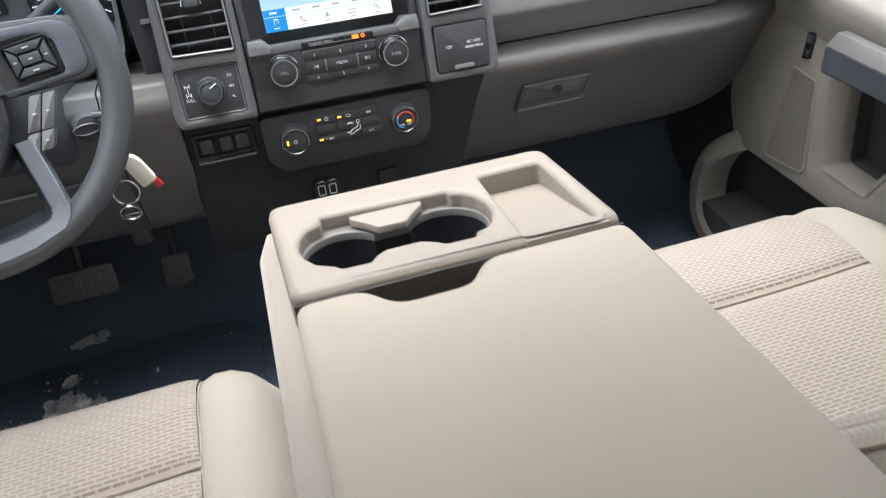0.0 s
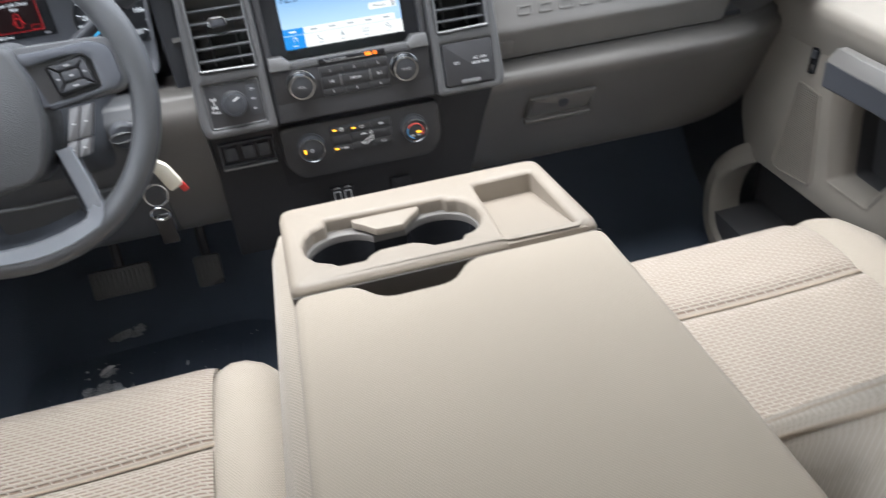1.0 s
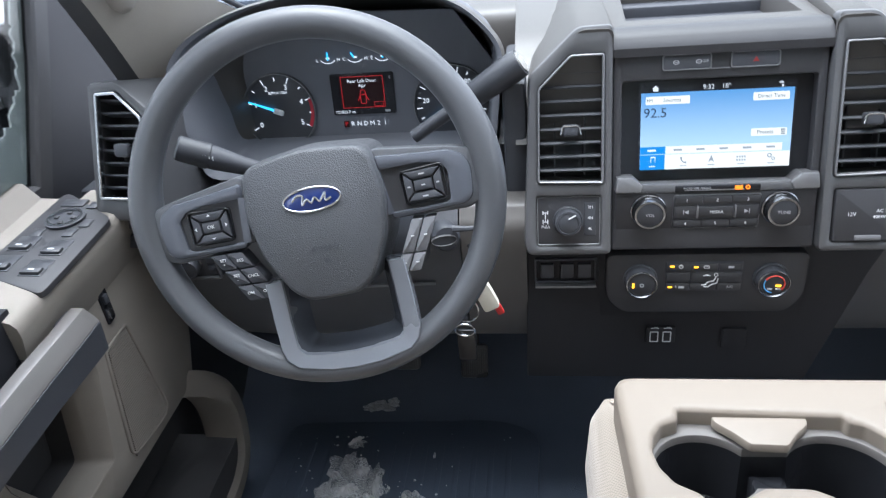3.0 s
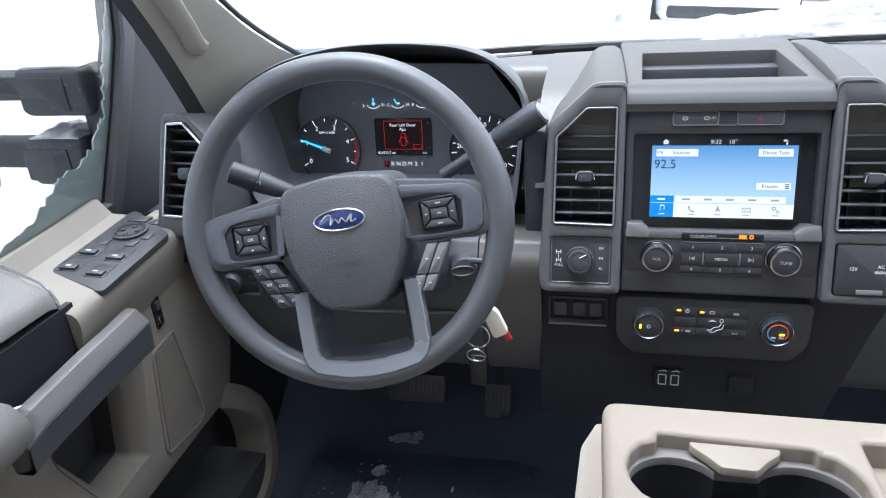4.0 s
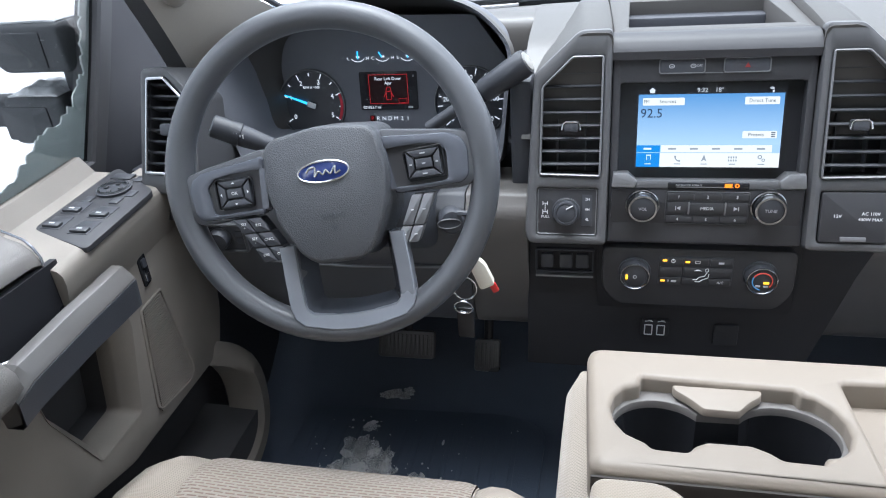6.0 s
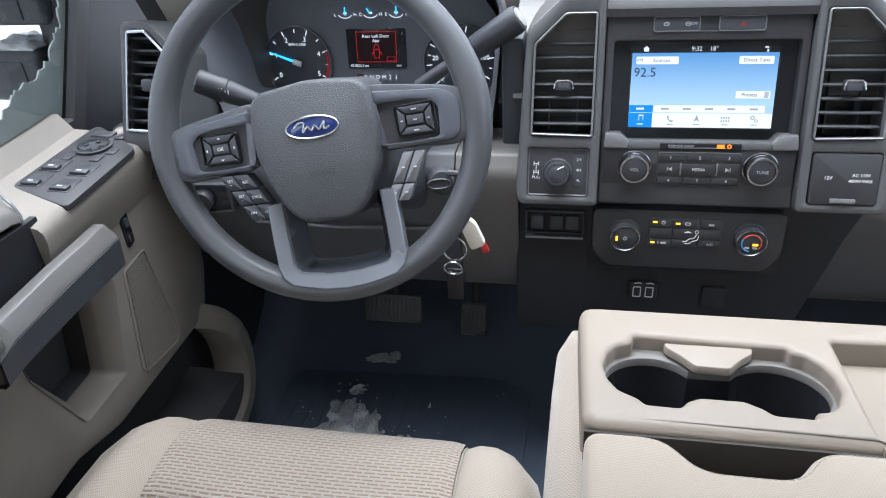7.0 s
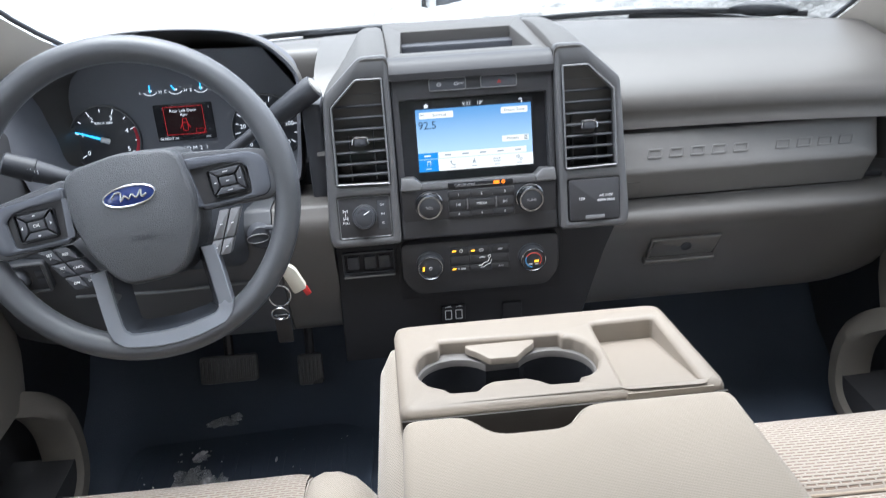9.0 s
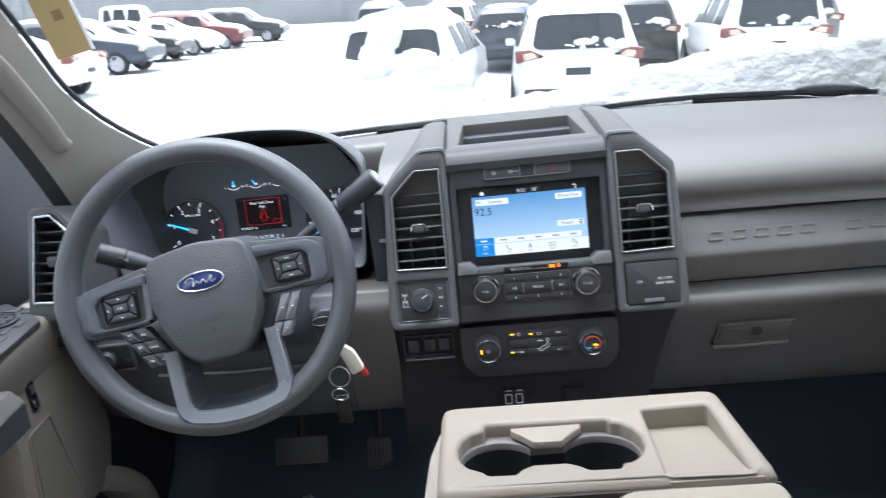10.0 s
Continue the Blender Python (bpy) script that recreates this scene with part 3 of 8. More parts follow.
    for y, lift in ((-0.005, 0.012), (-0.02, 0.011), (-0.1, 0.006), (-0.24, 0.0), (-0.27, -0.004)):
        yy = y + dy
        z = 0.72 + dz + lift
        loops.append([Vector((sx * a, yy, b)) for a, b in ((xi - 0.001, z - 0.085), (xi - 0.014, z - 0.045), (xi - 0.019, z - 0.022), (xi - 0.018, z - 0.009), (xi - 0.012, z - 0.002), (xi - 0.004, z), (xi + 0.115, z + 0.006), (xi + 0.135, z + 0.03), (xi + 0.15, z + 0.03), (xi + 0.15, z - 0.05))])
    skin(bm, loops)
    part("sill", bm, TAUPE, d)
    bm = bmesh.new()
    loops = []
    for y, lift in ((-0.274, -0.010), (-0.278, -0.004), (-0.290, 0.0), (-0.45, 0.004), (-1.0, 0.008)):
        yy = y + dy
        z = 0.756 + dz + lift
        loops.append([Vector((sx * a, yy + k, b)) for a, b, k in ((xi + 0.040, z - 0.034, 0), (xi + 0.008, z - 0.030, 0), (xi - 0.001, z - 0.024, 0), (xi + 0.001, z - 0.014, 0), (xi + 0.010, z - 0.004, 0.003), (xi + 0.025, z, 0.010), (xi + 0.10, z + 0.003, 0.036), (xi + 0.135, z + 0.01, 0.05), (xi + 0.15, z + 0.01, 0.05), (xi + 0.15, z - 0.034, 0.05))])
    skin(bm, loops)
    part("arm_pad", bm, ARMPAD, d, "grey grained upper arm pad", 50)
    bm = bmesh.new()
    tube(bm, [(sx * a, y + dy, b + dz) for a, y, b in ((xi - 0.001, -0.278, 0.702), (xi - 0.001, -0.2755, 0.718), (xi, -0.273, 0.735), (xi + 0.008, -0.2715, 0.749), (xi + 0.024, -0.265, 0.7555), (xi + 0.06, -0.252, 0.7575), (xi + 0.11, -0.235, 0.760))], 0.0018, 8)
    part("chrome_line", bm, DARKCHROME, d, "thin bright line round the arm pad's end")
    # grab handle: along it, its top, height and reach
    GRAB = ((-0.177, 0.656, 0.026, 0.024), (-0.178, 0.664, 0.042, 0.036), (-0.182, 0.672, 0.056, 0.045), (-0.189, 0.678, 0.066, 0.051), (-0.200, 0.680, 0.066, 0.054), (-0.24, 0.680, 0.064, 0.057), (-0.30, 0.680, 0.062, 0.060), (-0.40, 0.674, 0.060, 0.062), (-0.425, 0.66, 0.056, 0.056))
    hm = lambda y, z, o: m @ Vector((-sx * (y + dy), z + dz, o))
    bm = bmesh.new()
    loops = []
    for y, top, h, o in GRAB:
        loops.append([hm(y, z, q) for z, q in ((top - h, o - 0.030), (top - h, o - 0.010), (top - h + 0.006, o - 0.003), (top - 0.019, o), (top - 0.013, o - 0.003), (top - 0.001, o - 0.014), (top, o - 0.017), (top, o - 0.030), (top - 0.004, o - 0.034), (top - 0.02, o - 0.034))])
    skin(bm, loops)
    h = part("grab_handle", bm, GRIP, d, "satin grey grab handle", 25)
    # thin dark shell: the shade of the handle's inward face, put into colour
    bm = bmesh.new()
    loops = []
    for y, top, tall, o in GRAB[2:]:
        low = top - tall
        loops.append([hm(y, z, q) for z, q in ((low - 0.001, o - 0.030), (low - 0.001, o - 0.009), (low + 0.005, o - 0.0015), (top - 0.0205, o + 0.0012), (top - 0.0205, o - 0.002), (low + 0.008, o - 0.006))])
    skin(bm, loops)
    part("inner_shade", bm, DARK, h, "dark shell for the shade on the handle's inner face", 30)
    bm = bmesh.new()
    box(bm, hm(-0.200, 0.645, 0.012), (0.05, 0.035, 0.055), bev=0.006)
    part("mount", bm, DARK, h)
    # inner door opener, a chrome lever before a black plate that paints the recess's shade
    bm = bmesh.new()
    prism(bm, f([(-0.255, 0.724), (-0.255, 0.648), (-0.46, 0.64), (-0.98, 0.64), (-0.98, 0.724)]), m, -0.006, 0.003)
    part("opener_recess_shade", bm, LOWBLACK, d, "black plate for the shade in the opener recess")
    bm = bmesh.new()
    tube(bm, [hm(-0.272, 0.660, 0.002), hm(-0.284, 0.664, 0.024), hm(-0.30, 0.665, 0.028), hm(-0.385, 0.665, 0.028), hm(-0.405, 0.664, 0.010)], 0.0055, 10)
    part("opener", bm, DARKCHROME, d, "chrome opener lever")
    # lock rocker
    bm = bmesh.new()
    lk = [(-sx * (-0.107 + dy) + a, 0.622 + dz + b) for a, b in ((-0.009, -0.026), (0.009, -0.022), (0.009, 0.026), (-0.009, 0.022))]
    prism(bm, rounded(lk, 0.004), m, -0.002, 0.003, 0.001)
    lock = part("lock_switch", bm, GLOSS, d, "black and chrome lock rocker")
    for s in (-1, 1):
        bm = bmesh.new()
        box(bm, (-sx * (-0.107 + dy), 0.622 + dz + s * 0.012, 0.004), (0.009, 0.014, 0.004), m, 0.001)
        part("rocker", bm, CHROME if s < 0 else DARK, lock)
    return d


def door_window(sx, name, glass):
    xg = 0.945
    bm = bmesh.new()
    pts = [(-1.0, 0.745), (0.018, 0.747), (0.080, 0.89), (0.118, 0.99), (0.124, 1.05), (0.10, 1.12), (-0.25, 1.34), (-0.35, 1.37), (-1.0, 1.37)]
    m = frame_of((sx * xg, 0, 0), (0, 1, 0), (sx * 0.09, 0, 1))
    m = Matrix.Translation((sx * xg, 0, 0)) @ Matrix(((0, -sx * 0.10, 1, sx * 0.075), (1, 0, 0, 0), (0, 1, 0, 0), (0, 0, 0, 1)))
    prism(bm, pts, m, -0.002, 0.002)
    w = solid(name, bm, glass, "tinted front side window glass", "window", "structure")
    bm = bmesh.new()
    ring(bm, grown(pts, 0.035), pts, m, -0.03, 0.015, 0.004)
    part("window_frame", bm, MATTE, w, "black rubber window frame")
    bm = bmesh.new()
    prism(bm, [(0.020, 0.60), (0.42, 0.60), (0.42, 0.90), (0.26, 1.16), (0.13, 1.10), (0.126, 1.05), (0.120, 0.99), (0.082, 0.89)], m, -0.03, -0.022)
    part("sail_panel", bm, LOWBLACK, w, "black corner panel ahead of the glass")
    bm = bmesh.new()
    box(bm, (0.118, 0.90, -0.03), (0.022, 0.44, 0.03), m @ Matrix.Translation((0.118, 0.90, 0)) @ Matrix.Rotation(-0.38, 4, "Z") @ Matrix.Translation((-0.118, -0.90, 0)), 0.006)
    part("divider", bm, MATTE, w, "black upright divider bar")
    return w


door(-1, "door_1", 0.0, 0.0, 0.80)
door(1, "door_2", 0.055, -0.028, 0.80)
door_window(-1, "window_2", SIDEGLASS)
door_window(1, "window_3", GLASS)

# switch plate on the driver's sill
plate = thing("window_switch_plate", "dark grey window and mirror switch plate on the sill", "switch panel", (-0.84, -0.1, 0.725))
sm = frame_of((-0.8425, -0.108, 0.7285), (0.0, 1.0, 0.06), (-1, 0, 0.03))
po = [(-0.116, -0.064), (0.05, -0.062), (0.122, 0.044), (-0.075, 0.046)]
bm = bmesh.new()
prism(bm, rounded(po, [0.012, 0.012, 0.02, 0.012]), sm, -0.006, 0.0018, 0.0010)
part("base", bm, FASCIA, plate)
for u, v in ((-0.065, -0.027), (-0.056, 0.022), (-0.022, -0.027), (-0.013, 0.022)):
    bm = bmesh.new()
    box(bm, (u, v, 0.0018), (0.034, 0.030, 0.002), sm, 0.0008)
    wsw = part("window_switch", bm, BLACK, plate)
    bm = bmesh.new()
    box(bm, (u - 0.009, v, 0.0040), (0.012, 0.026, 0.006), sm, 0.0022)
    part("lever", bm, BLACK, wsw)
    bm = bmesh.new()
    box(bm, (u - 0.009, v, 0.0071), (0.003, 0.008, 0.0004), sm)
    part("mark", bm, GREYPRINT, wsw)
bm = bmesh.new()
lathe(bm, [(0.026, 0.003), (0.026, 0.0055), (0.023, 0.006), (0.0225, 0.0045), (0.0, 0.0045)], sm @ Matrix.Translation((0.045, 0.0, 0)), 28)
dial = part("mirror_pad", bm, BLACK, plate, "round mirror adjuster")
bm = bmesh.new()
lathe(bm, [(0.0225, 0.0055), (0.0225, 0.0075), (0.0195, 0.0075), (0.0195, 0.0055)], sm @ Matrix.Translation((0.045, 0.0, 0)), 28)
part("chrome_ring", bm, CHROME, dial)
for a in range(4):
    bm = bmesh.new()
    box(bm, (0.045 + 0.012 * math.cos(a * math.pi / 2), 0.012 * math.sin(a * math.pi / 2), 0.0055), (0.006, 0.006, 0.003), sm, 0.001)
    part("arrow_key", bm, FASCIA, dial)
for u, v in ((0.012, -0.025), (0.012, 0.02), (0.035, -0.035), (0.082, -0.02)):
    bm = bmesh.new()
    box(bm, (u, v, 0.0018), (0.018, 0.014, 0.004), sm, 0.001)
    part("fold_key", bm, BLACK, plate)
bm = bmesh.new()
box(bm, (0.088, 0.012, 0.0018), (0.018, 0.034, 0.004), sm, 0.001)
part("lock_key", bm, BLACK, plate)

# ---- dashboard ----
dash = thing("dashboard", "dark grey soft upper dash over a grey-taupe lower panel", "dashboard", (0, 0.3, 0.45))


def pad_profile(x):
    b = pad_back(x)
    f = 0.06 * (abs(x) / 0.8) ** 3  # the ends draw back a little
    if abs(x) > 0.7:  # room for the side vents
        f = -0.06
    if -0.735 < x < -0.243:  # the cluster's opening
        return [(b + 0.03, 0.868), (b, 0.888), (0.62 * b + 0.06, 0.902), (0.29, 0.90), (0.27, 0.89), (0.26, 0.86), (0.255, 0.83), (0.25, 0.80), (0.25, 0.778), (0.30, 0.77)]
    if abs(x) < 0.126:  # the well under the dash bin
        return [(b + 0.03, 0.868), (b, 0.888), (b - 0.04, 0.892), (b - 0.075, 0.885), (b - 0.08, 0.85), (0.20, 0.83), (0.10, 0.82), (0.08, 0.80), (0.08, 0.778), (0.30, 0.77)]
    if x < 0:
        return [(b + 0.03, 0.868), (b, 0.888), (0.62 * b + 0.06, 0.902), (0.17 - f, 0.892), (0.11 - f, 0.872), (0.065 - f, 0.842), (0.042 - f, 0.815), (0.034 - f, 0.79), (0.045 - f, 0.778), (0.30 - f, 0.77)]
    return [(b + 0.03, 0.868), (b, 0.888), (0.62 * b + 0.06, 0.902), (0.17 - f, 0.892), (0.11 - f, 0.875), (0.062 - f, 0.850), (0.038 - f, 0.825), (0.036 - f, 0.80), (0.052 - f, 0.778), (0.30 - f, 0.77)]


bm = bmesh.new()
sections = []
for x in sorted([-0.80 + 1.6 * i / 32 for i in range(33)] + [-0.7355, -0.7345, 0.6995, 0.7005, -0.2435, -0.2425, -0.1265, -0.1255, 0.1255, 0.1265]):
    pp = smooth_path([(x, y, z) for y, z in pad_profile(x)], 3)
    sections.append(pp)
skin(bm, sections)
part("upper_pad", bm, PAD, dash, "soft dark grey upper dash", 60)

# passenger strip: a convex moulding with outlined raised blocks
bm = bmesh.new()
STRIP_EDGE = [(0.072, 0.776), (0.036, 0.7765), (0.0305, 0.7755), (0.0275, 0.7715), (0.020, 0.750), (0.0115, 0.726), (0.0085, 0.7185), (0.0085, 0.7140), (0.0115, 0.7080), (0.0215, 0.683), (0.0290, 0.6655), (0.0320, 0.6640), (0.072, 0.664)]
sections = []
for x, g in ((0.222, 0.0), (0.235, 0.0), (0.35, 0.0), (0.48, 0.0), (0.60, 0.0), (0.648, 0.0), (0.658, 0.002), (0.663, 0.007)):
    sections.append([Vector((x, y + g, z)) for y, z in STRIP_EDGE])
skin(bm, sections)
strip = part("trim_strip", bm, STRIPGREY, dash, "smooth dark grey trim strip", 28)
STRIP = frame_of((0.44, 0.0180, 0.7442), (1, 0, 0), (0, 0.354, 1))
for i in range(10):
    if i == 5:
        continue
    bm = bmesh.new()
    u = -0.152 + 0.0352 * i
    o = rounded([(u - 0.0125, -0.0075), (u + 0.0115, -0.0075), (u + 0.0145, 0.0075), (u - 0.0095, 0.0075)], 0.003)
    ring(bm, o, grown(o, -0.0030), STRIP, -0.003, 0.0013, 0.0005)
    part("raised_bar", bm, STRIPGREY, strip)
bm = bmesh.new()
LOWFACE = frame_of((0.246, 0.0190, 0.6892), (1, 0, 0), (0, -0.40, 1))
o = rounded(rect(-0.020, -0.015, 0.022, 0.011), 0.002, 2)
prism(bm, o, LOWFACE, -0.004, 0.0012, 0.0005)
part("small_cover", bm, STRIPGREY, strip)
# black blocks that put the shade into the seams over and under the strip
bm = bmesh.new()
box(bm, (0.45, 0.085, 0.664), (0.52, 0.07, 0.012), bev=0.003)
box(bm, (0.45, 0.110, 0.775), (0.46, 0.07, 0.016), bev=0.003)
part("shadow_gap", bm, BLACK, dash)

# lower dash on both sides
def lower_profile(x):
    if x < 0:
        return [(0.12, 0.70), (0.0, 0.715), (-0.02, 0.705), (-0.03, 0.68), (-0.015, 0.60), (0.0, 0.53), (0.02, 0.478), (0.05, 0.47), (0.13, 0.48)]
    return [(0.12, 0.664), (0.040, 0.6615), (0.030, 0.6590), (0.006, 0.6510), (-0.004, 0.640), (-0.001, 0.622), (0.010, 0.60), (0.028, 0.555), (0.05, 0.50), (0.078, 0.448), (0.11, 0.425), (0.20, 0.43)]


for x0, x1, mt in ((0.150, 0.80, LOWDASH), (-0.318, -0.232, LOWDASH), (-0.80, -0.320, KNEE)):
    bm = bmesh.new()
    sections = []
    for i in range(13):
        x = x0 + (x1 - x0) * i / 12
        back = 0.05 * max(0.0, (abs(x) - 0.62) / 0.18) ** 2
        sections.append(smooth_path([(x, y + back, z) for y, z in lower_profile(x)], 3))
    skin(bm, sections)
    part("lower_panel", bm, mt, dash, "grey-taupe lower dash panel" if mt is LOWDASH else "charcoal knee panel", 60)
# dark filler between the cluster and the stack
bm = bmesh.new()
box(bm, (-0.243, 0.122, 0.775), (0.030, 0.19, 0.172), bev=0.006)
part("side_filler", bm, DARK, dash)
# dark underside closing the footwells
bm = bmesh.new()
box(bm, (0.0, 0.36, 0.60), (1.60, 0.40, 0.26), bev=0.02)
part("dash_core", bm, BLACK, dash)

# glove box latch
glove = thing("glove_box_latch", "grey-taupe glove box latch plate with a round lock", "latch", (0.36, 0.05, 0.52))
GL = frame_of((0.352, 0.018, 0.570), (1, 0, 0), (0, -0.36, 1))
bm = bmesh.new()
ol = rounded([(-0.062, -0.018), (0.058, -0.018), (0.064, 0.027), (-0.058, 0.027)], 0.004)
ring(bm, ol, grown(ol, -0.0035), GL, -0.01, 0.004, 0.001)
part("latch_edge", bm, LOWDASH, glove)
bm = bmesh.new()
prism(bm, grown(ol, -0.0045), GL, -0.01, 0.003, 0.001)
part("latch_plate", bm, LOWDASH, glove)
bm = bmesh.new()
prism(bm, rounded([(-0.066, -0.028), (0.058, -0.028), (0.060, -0.019), (-0.064, -0.019)], 0.003), GL, -0.01, 0.009, 0.003)
part("finger_lip", bm, LOWDASH, glove)
bm = bmesh.new()
lathe(bm, [(0.0095, 0.002), (0.0095, 0.0048), (0.0075, 0.0048), (0.007, 0.0035), (0.0, 0.0035)], GL @ Matrix.Translation((0.004, 0.008, 0.0)), 20)
part("lock_barrel", bm, BLACK, glove, "dark round key lock")


# ---- centre stack ----
stack = thing("centre_stack", "charcoal centre stack with screen, radio and climate panels", "dashboard panel", (0, 0.1, 0.45))
K = 0.27
SP = frame_of((0, -0.015, 0.75), (1, 0, 0), (0, K, 1))   # the tilted upper face
SV = lambda z: (z - 0.75) * math.sqrt(1 + K * K)
LP = frame_of((0, -0.02, 0.60), (1, 0, 0), (0, 0.03, 1))  # the lower face
LV = lambda z: z - 0.60

# fascia with the screen opening
bm = bmesh.new()
outl = [(-0.1225, SV(0.655)), (0.1225, SV(0.655)), (0.1225, SV(0.902)), (-0.1225, SV(0.902))]
holed(bm, rounded(outl, 0.004), [rounded(rect(-0.112, SV(0.738), 0.112, SV(0.859)), 0.004)], SP, -0.008, -0.10, [0.022], 0.003)
fascia = part("fascia", bm, FASCIA, stack, "dark fascia round the screen")
bm = bmesh.new()
prism(bm, rect(-0.118, SV(0.73), 0.118, SV(0.868)), SP, -0.05, -0.022)
part("bezel", bm, GLOSS, stack, "gloss black screen bezel")
# ledge below the screen with its two bright wings
bm = bmesh.new()
prism(bm, [(-0.118, SV(0.728)), (0.118, SV(0.728)), (0.118, SV(0.748)), (0.098, SV(0.748)), (0.088, SV(0.739)), (-0.088, SV(0.739)), (-0.098, SV(0.748)), (-0.118, SV(0.748))], SP, -0.03, 0.004, 0.003)
part("screen_ledge", bm, TRIM, stack, "dark ledge under the screen")
for sx in (-1, 1):
    bm = bmesh.new()
    wq = [(sx * 0.0985, SV(0.7475)), (sx * 0.1175, SV(0.7475)), (sx * 0.1195, SV(0.7295)), (sx * 0.090, SV(0.7295)), (sx * 0.0865, SV(0.7375))]
    prism(bm, rounded(wq if sx < 0 else wq[::-1], 0.0015, 2), SP, -0.01, 0.0062, 0.0015)
    part("ledge_wing", bm, SATIN, stack, "satin grey wing of the ledge")

# touch screen
screen = thing("touch_screen", "lit touch screen showing a blue radio page", "screen", (0, 0, 0.75))
SC = frame_of((0, -0.0005, 0.75), (1, 0, 0), (0, 0.26, 1))
W2, H1 = 0.0885, 0.094
bm = bmesh.new()
prism(bm, rect(-W2 - 0.003, -0.003, W2 + 0.003, H1 + 0.013), SC, -0.003, -0.001)
part("glass_panel", bm, GLOSS, screen)
bm = bmesh.new()
prism(bm, rect(-W2, 0.0295, W2, H1), SC, -0.0005, 0.0)
part("radio_page", bm, SCREEN_PAGE, screen)
bm = bmesh.new()
prism(bm, rect(-W2, 0.0, W2, 0.0185), SC, -0.0005, 0.0)
part("tab_bar", bm, SCREEN_WHITE, screen)
bm = bmesh.new()
prism(bm, rect(-W2, 0.0185, W2, 0.0295), SC, -0.0005, 0.0)
part("preset_strip", bm, SCREEN_PALE, screen)
for i in range(6):
    bm = bmesh.new()
    x0 = -W2 + 0.0272 * i + (0.004 if i else 0.0)
    prism(bm, rect(x0, 0.0195, x0 + (0.0272 if i else 0.030), 0.0285), SC, -0.0005, 0.0006)
    key = part("preset_key", bm, SCREEN_WHITE if i else SCREEN_KEY, screen)
    bm = bmesh.new()
    prism(bm, rect(x0 + 0.009, 0.0228, x0 + 0.019, 0.0252), SC, 0.0006, 0.0009)
    part("print_bar", bm, SCREEN_GREY if i else SCREEN_WHITE, key)
bm = bmesh.new()
prism(bm, rect(-W2, 0.0, -W2 + 0.030, 0.0185), SC, -0.0005, 0.0006)
part("audio_tab", bm, SCREEN_KEY, screen)
ink = [(-W2 + 0.015, "note"), (-0.036, "phone"), (-0.003, "arrow"), (0.032, "grid"), (0.067, "gears")]
for x, kind in ink:
    bm = bmesh.new()
    mt = SCREEN_WHITE if kind == "note" else SCREEN_GREY
    if kind == "note":
        lathe(bm, [(0.0018, 0.0007), (0.0018, 0.001)], SC @ Matrix.Translation((x - 0.003, 0.009, 0)), 10)
        lathe(bm, [(0.0018, 0.0007), (0.0018, 0.001)], SC @ Matrix.Translation((x + 0.002, 0.010, 0)), 10)
        box(bm, (x - 0.0016, 0.012, 0.0009), (0.0007, 0.006, 0.0003), SC)
        box(bm, (x + 0.0034, 0.013, 0.0009), (0.0007, 0.006, 0.0003), SC)
        box(bm, (x + 0.0009, 0.0155, 0.0009), (0.0057, 0.0014, 0.0003), SC)
    elif kind == "phone":
        tube(bm, [SC @ Vector(p) for p in ((x - 0.003, 0.015, 0.0008), (x - 0.0025, 0.011, 0.0008), (x, 0.0085, 0.0008), (x + 0.0035, 0.008, 0.0008))], [0.0014, 0.0007, 0.0007, 0.0014], 6, flat=0.3, up=SC.to_3x3() @ Vector((0, 0, 1)))
    elif kind == "arrow":
        prism(bm, [(x - 0.0035, 0.0075), (x, 0.0098), (x + 0.0035, 0.0075), (x, 0.0165)], SC, 0.0003, 0.0009)
    elif kind == "grid":
        for a in range(4):
            for c in range(2):
                box(bm, (x - 0.0045 + 0.003 * a, 0.009 + 0.004 * c, 0.0006), (0.0017, 0.0024, 0.0006), SC)
    else:
        for dx, dyy, r in ((-0.002, 0.0135, 0.0028), (0.0025, 0.0095, 0.0022)):
            ring(bm, oval(x + dx, dyy, r, r, 12), oval(x + dx, dyy, r * 0.55, r * 0.55, 12), SC, 0.0003, 0.0009)
    part("tab_icon", bm, mt, screen)
    bm = bmesh.new()
    box(bm, (x, 0.0042, 0.0008), (0.008, 0.0012, 0.0003), SC)
    part("print_bar", bm, SCREEN_WHITE if kind == "note" else SCREEN_GREY, screen)
at = lambda x, y: SC @ Matrix.Translation((x, y, 0.0009))
for x0, x1, y0, y1 in ((-0.083, -0.031, 0.0800, 0.0895), (0.042, 0.083, 0.0800, 0.0895), (0.042, 0.083, 0.0375, 0.0465)):
    bm = bmesh.new()
    prism(bm, rounded(rect(x0, y0, x1, y1), 0.0012), SC, -0.0005, 0.0006)
    part("soft_key", bm, SCREEN_WHITE, screen)
writing("lettering", "FM", at(-0.0785, 0.0848), 0.0058, SCREEN_INK, screen)
writing("lettering", "Sources", at(-0.052, 0.0848), 0.0066, SCREEN_INK, screen)
writing("lettering", "Direct Tune", at(0.0625, 0.0848), 0.0064, SCREEN_INK, screen)
writing("lettering", "Presets", at(0.058, 0.042), 0.0064, SCREEN_INK, screen)
bm = bmesh.new()
for i in range(3):
    box(bm, (0.0785, 0.0395 + 0.0025 * i, 0.0007), (0.005, 0.0012, 0.0004), SC)
part("menu_bars", bm, SCREEN_INK, screen)
writing("lettering", "92.5", at(-0.0715, 0.0695), 0.0165, SCREEN_INK, screen)
writing("lettering", "9:32", at(-0.010, 0.0985), 0.0078, WHITE_GLOW, screen)
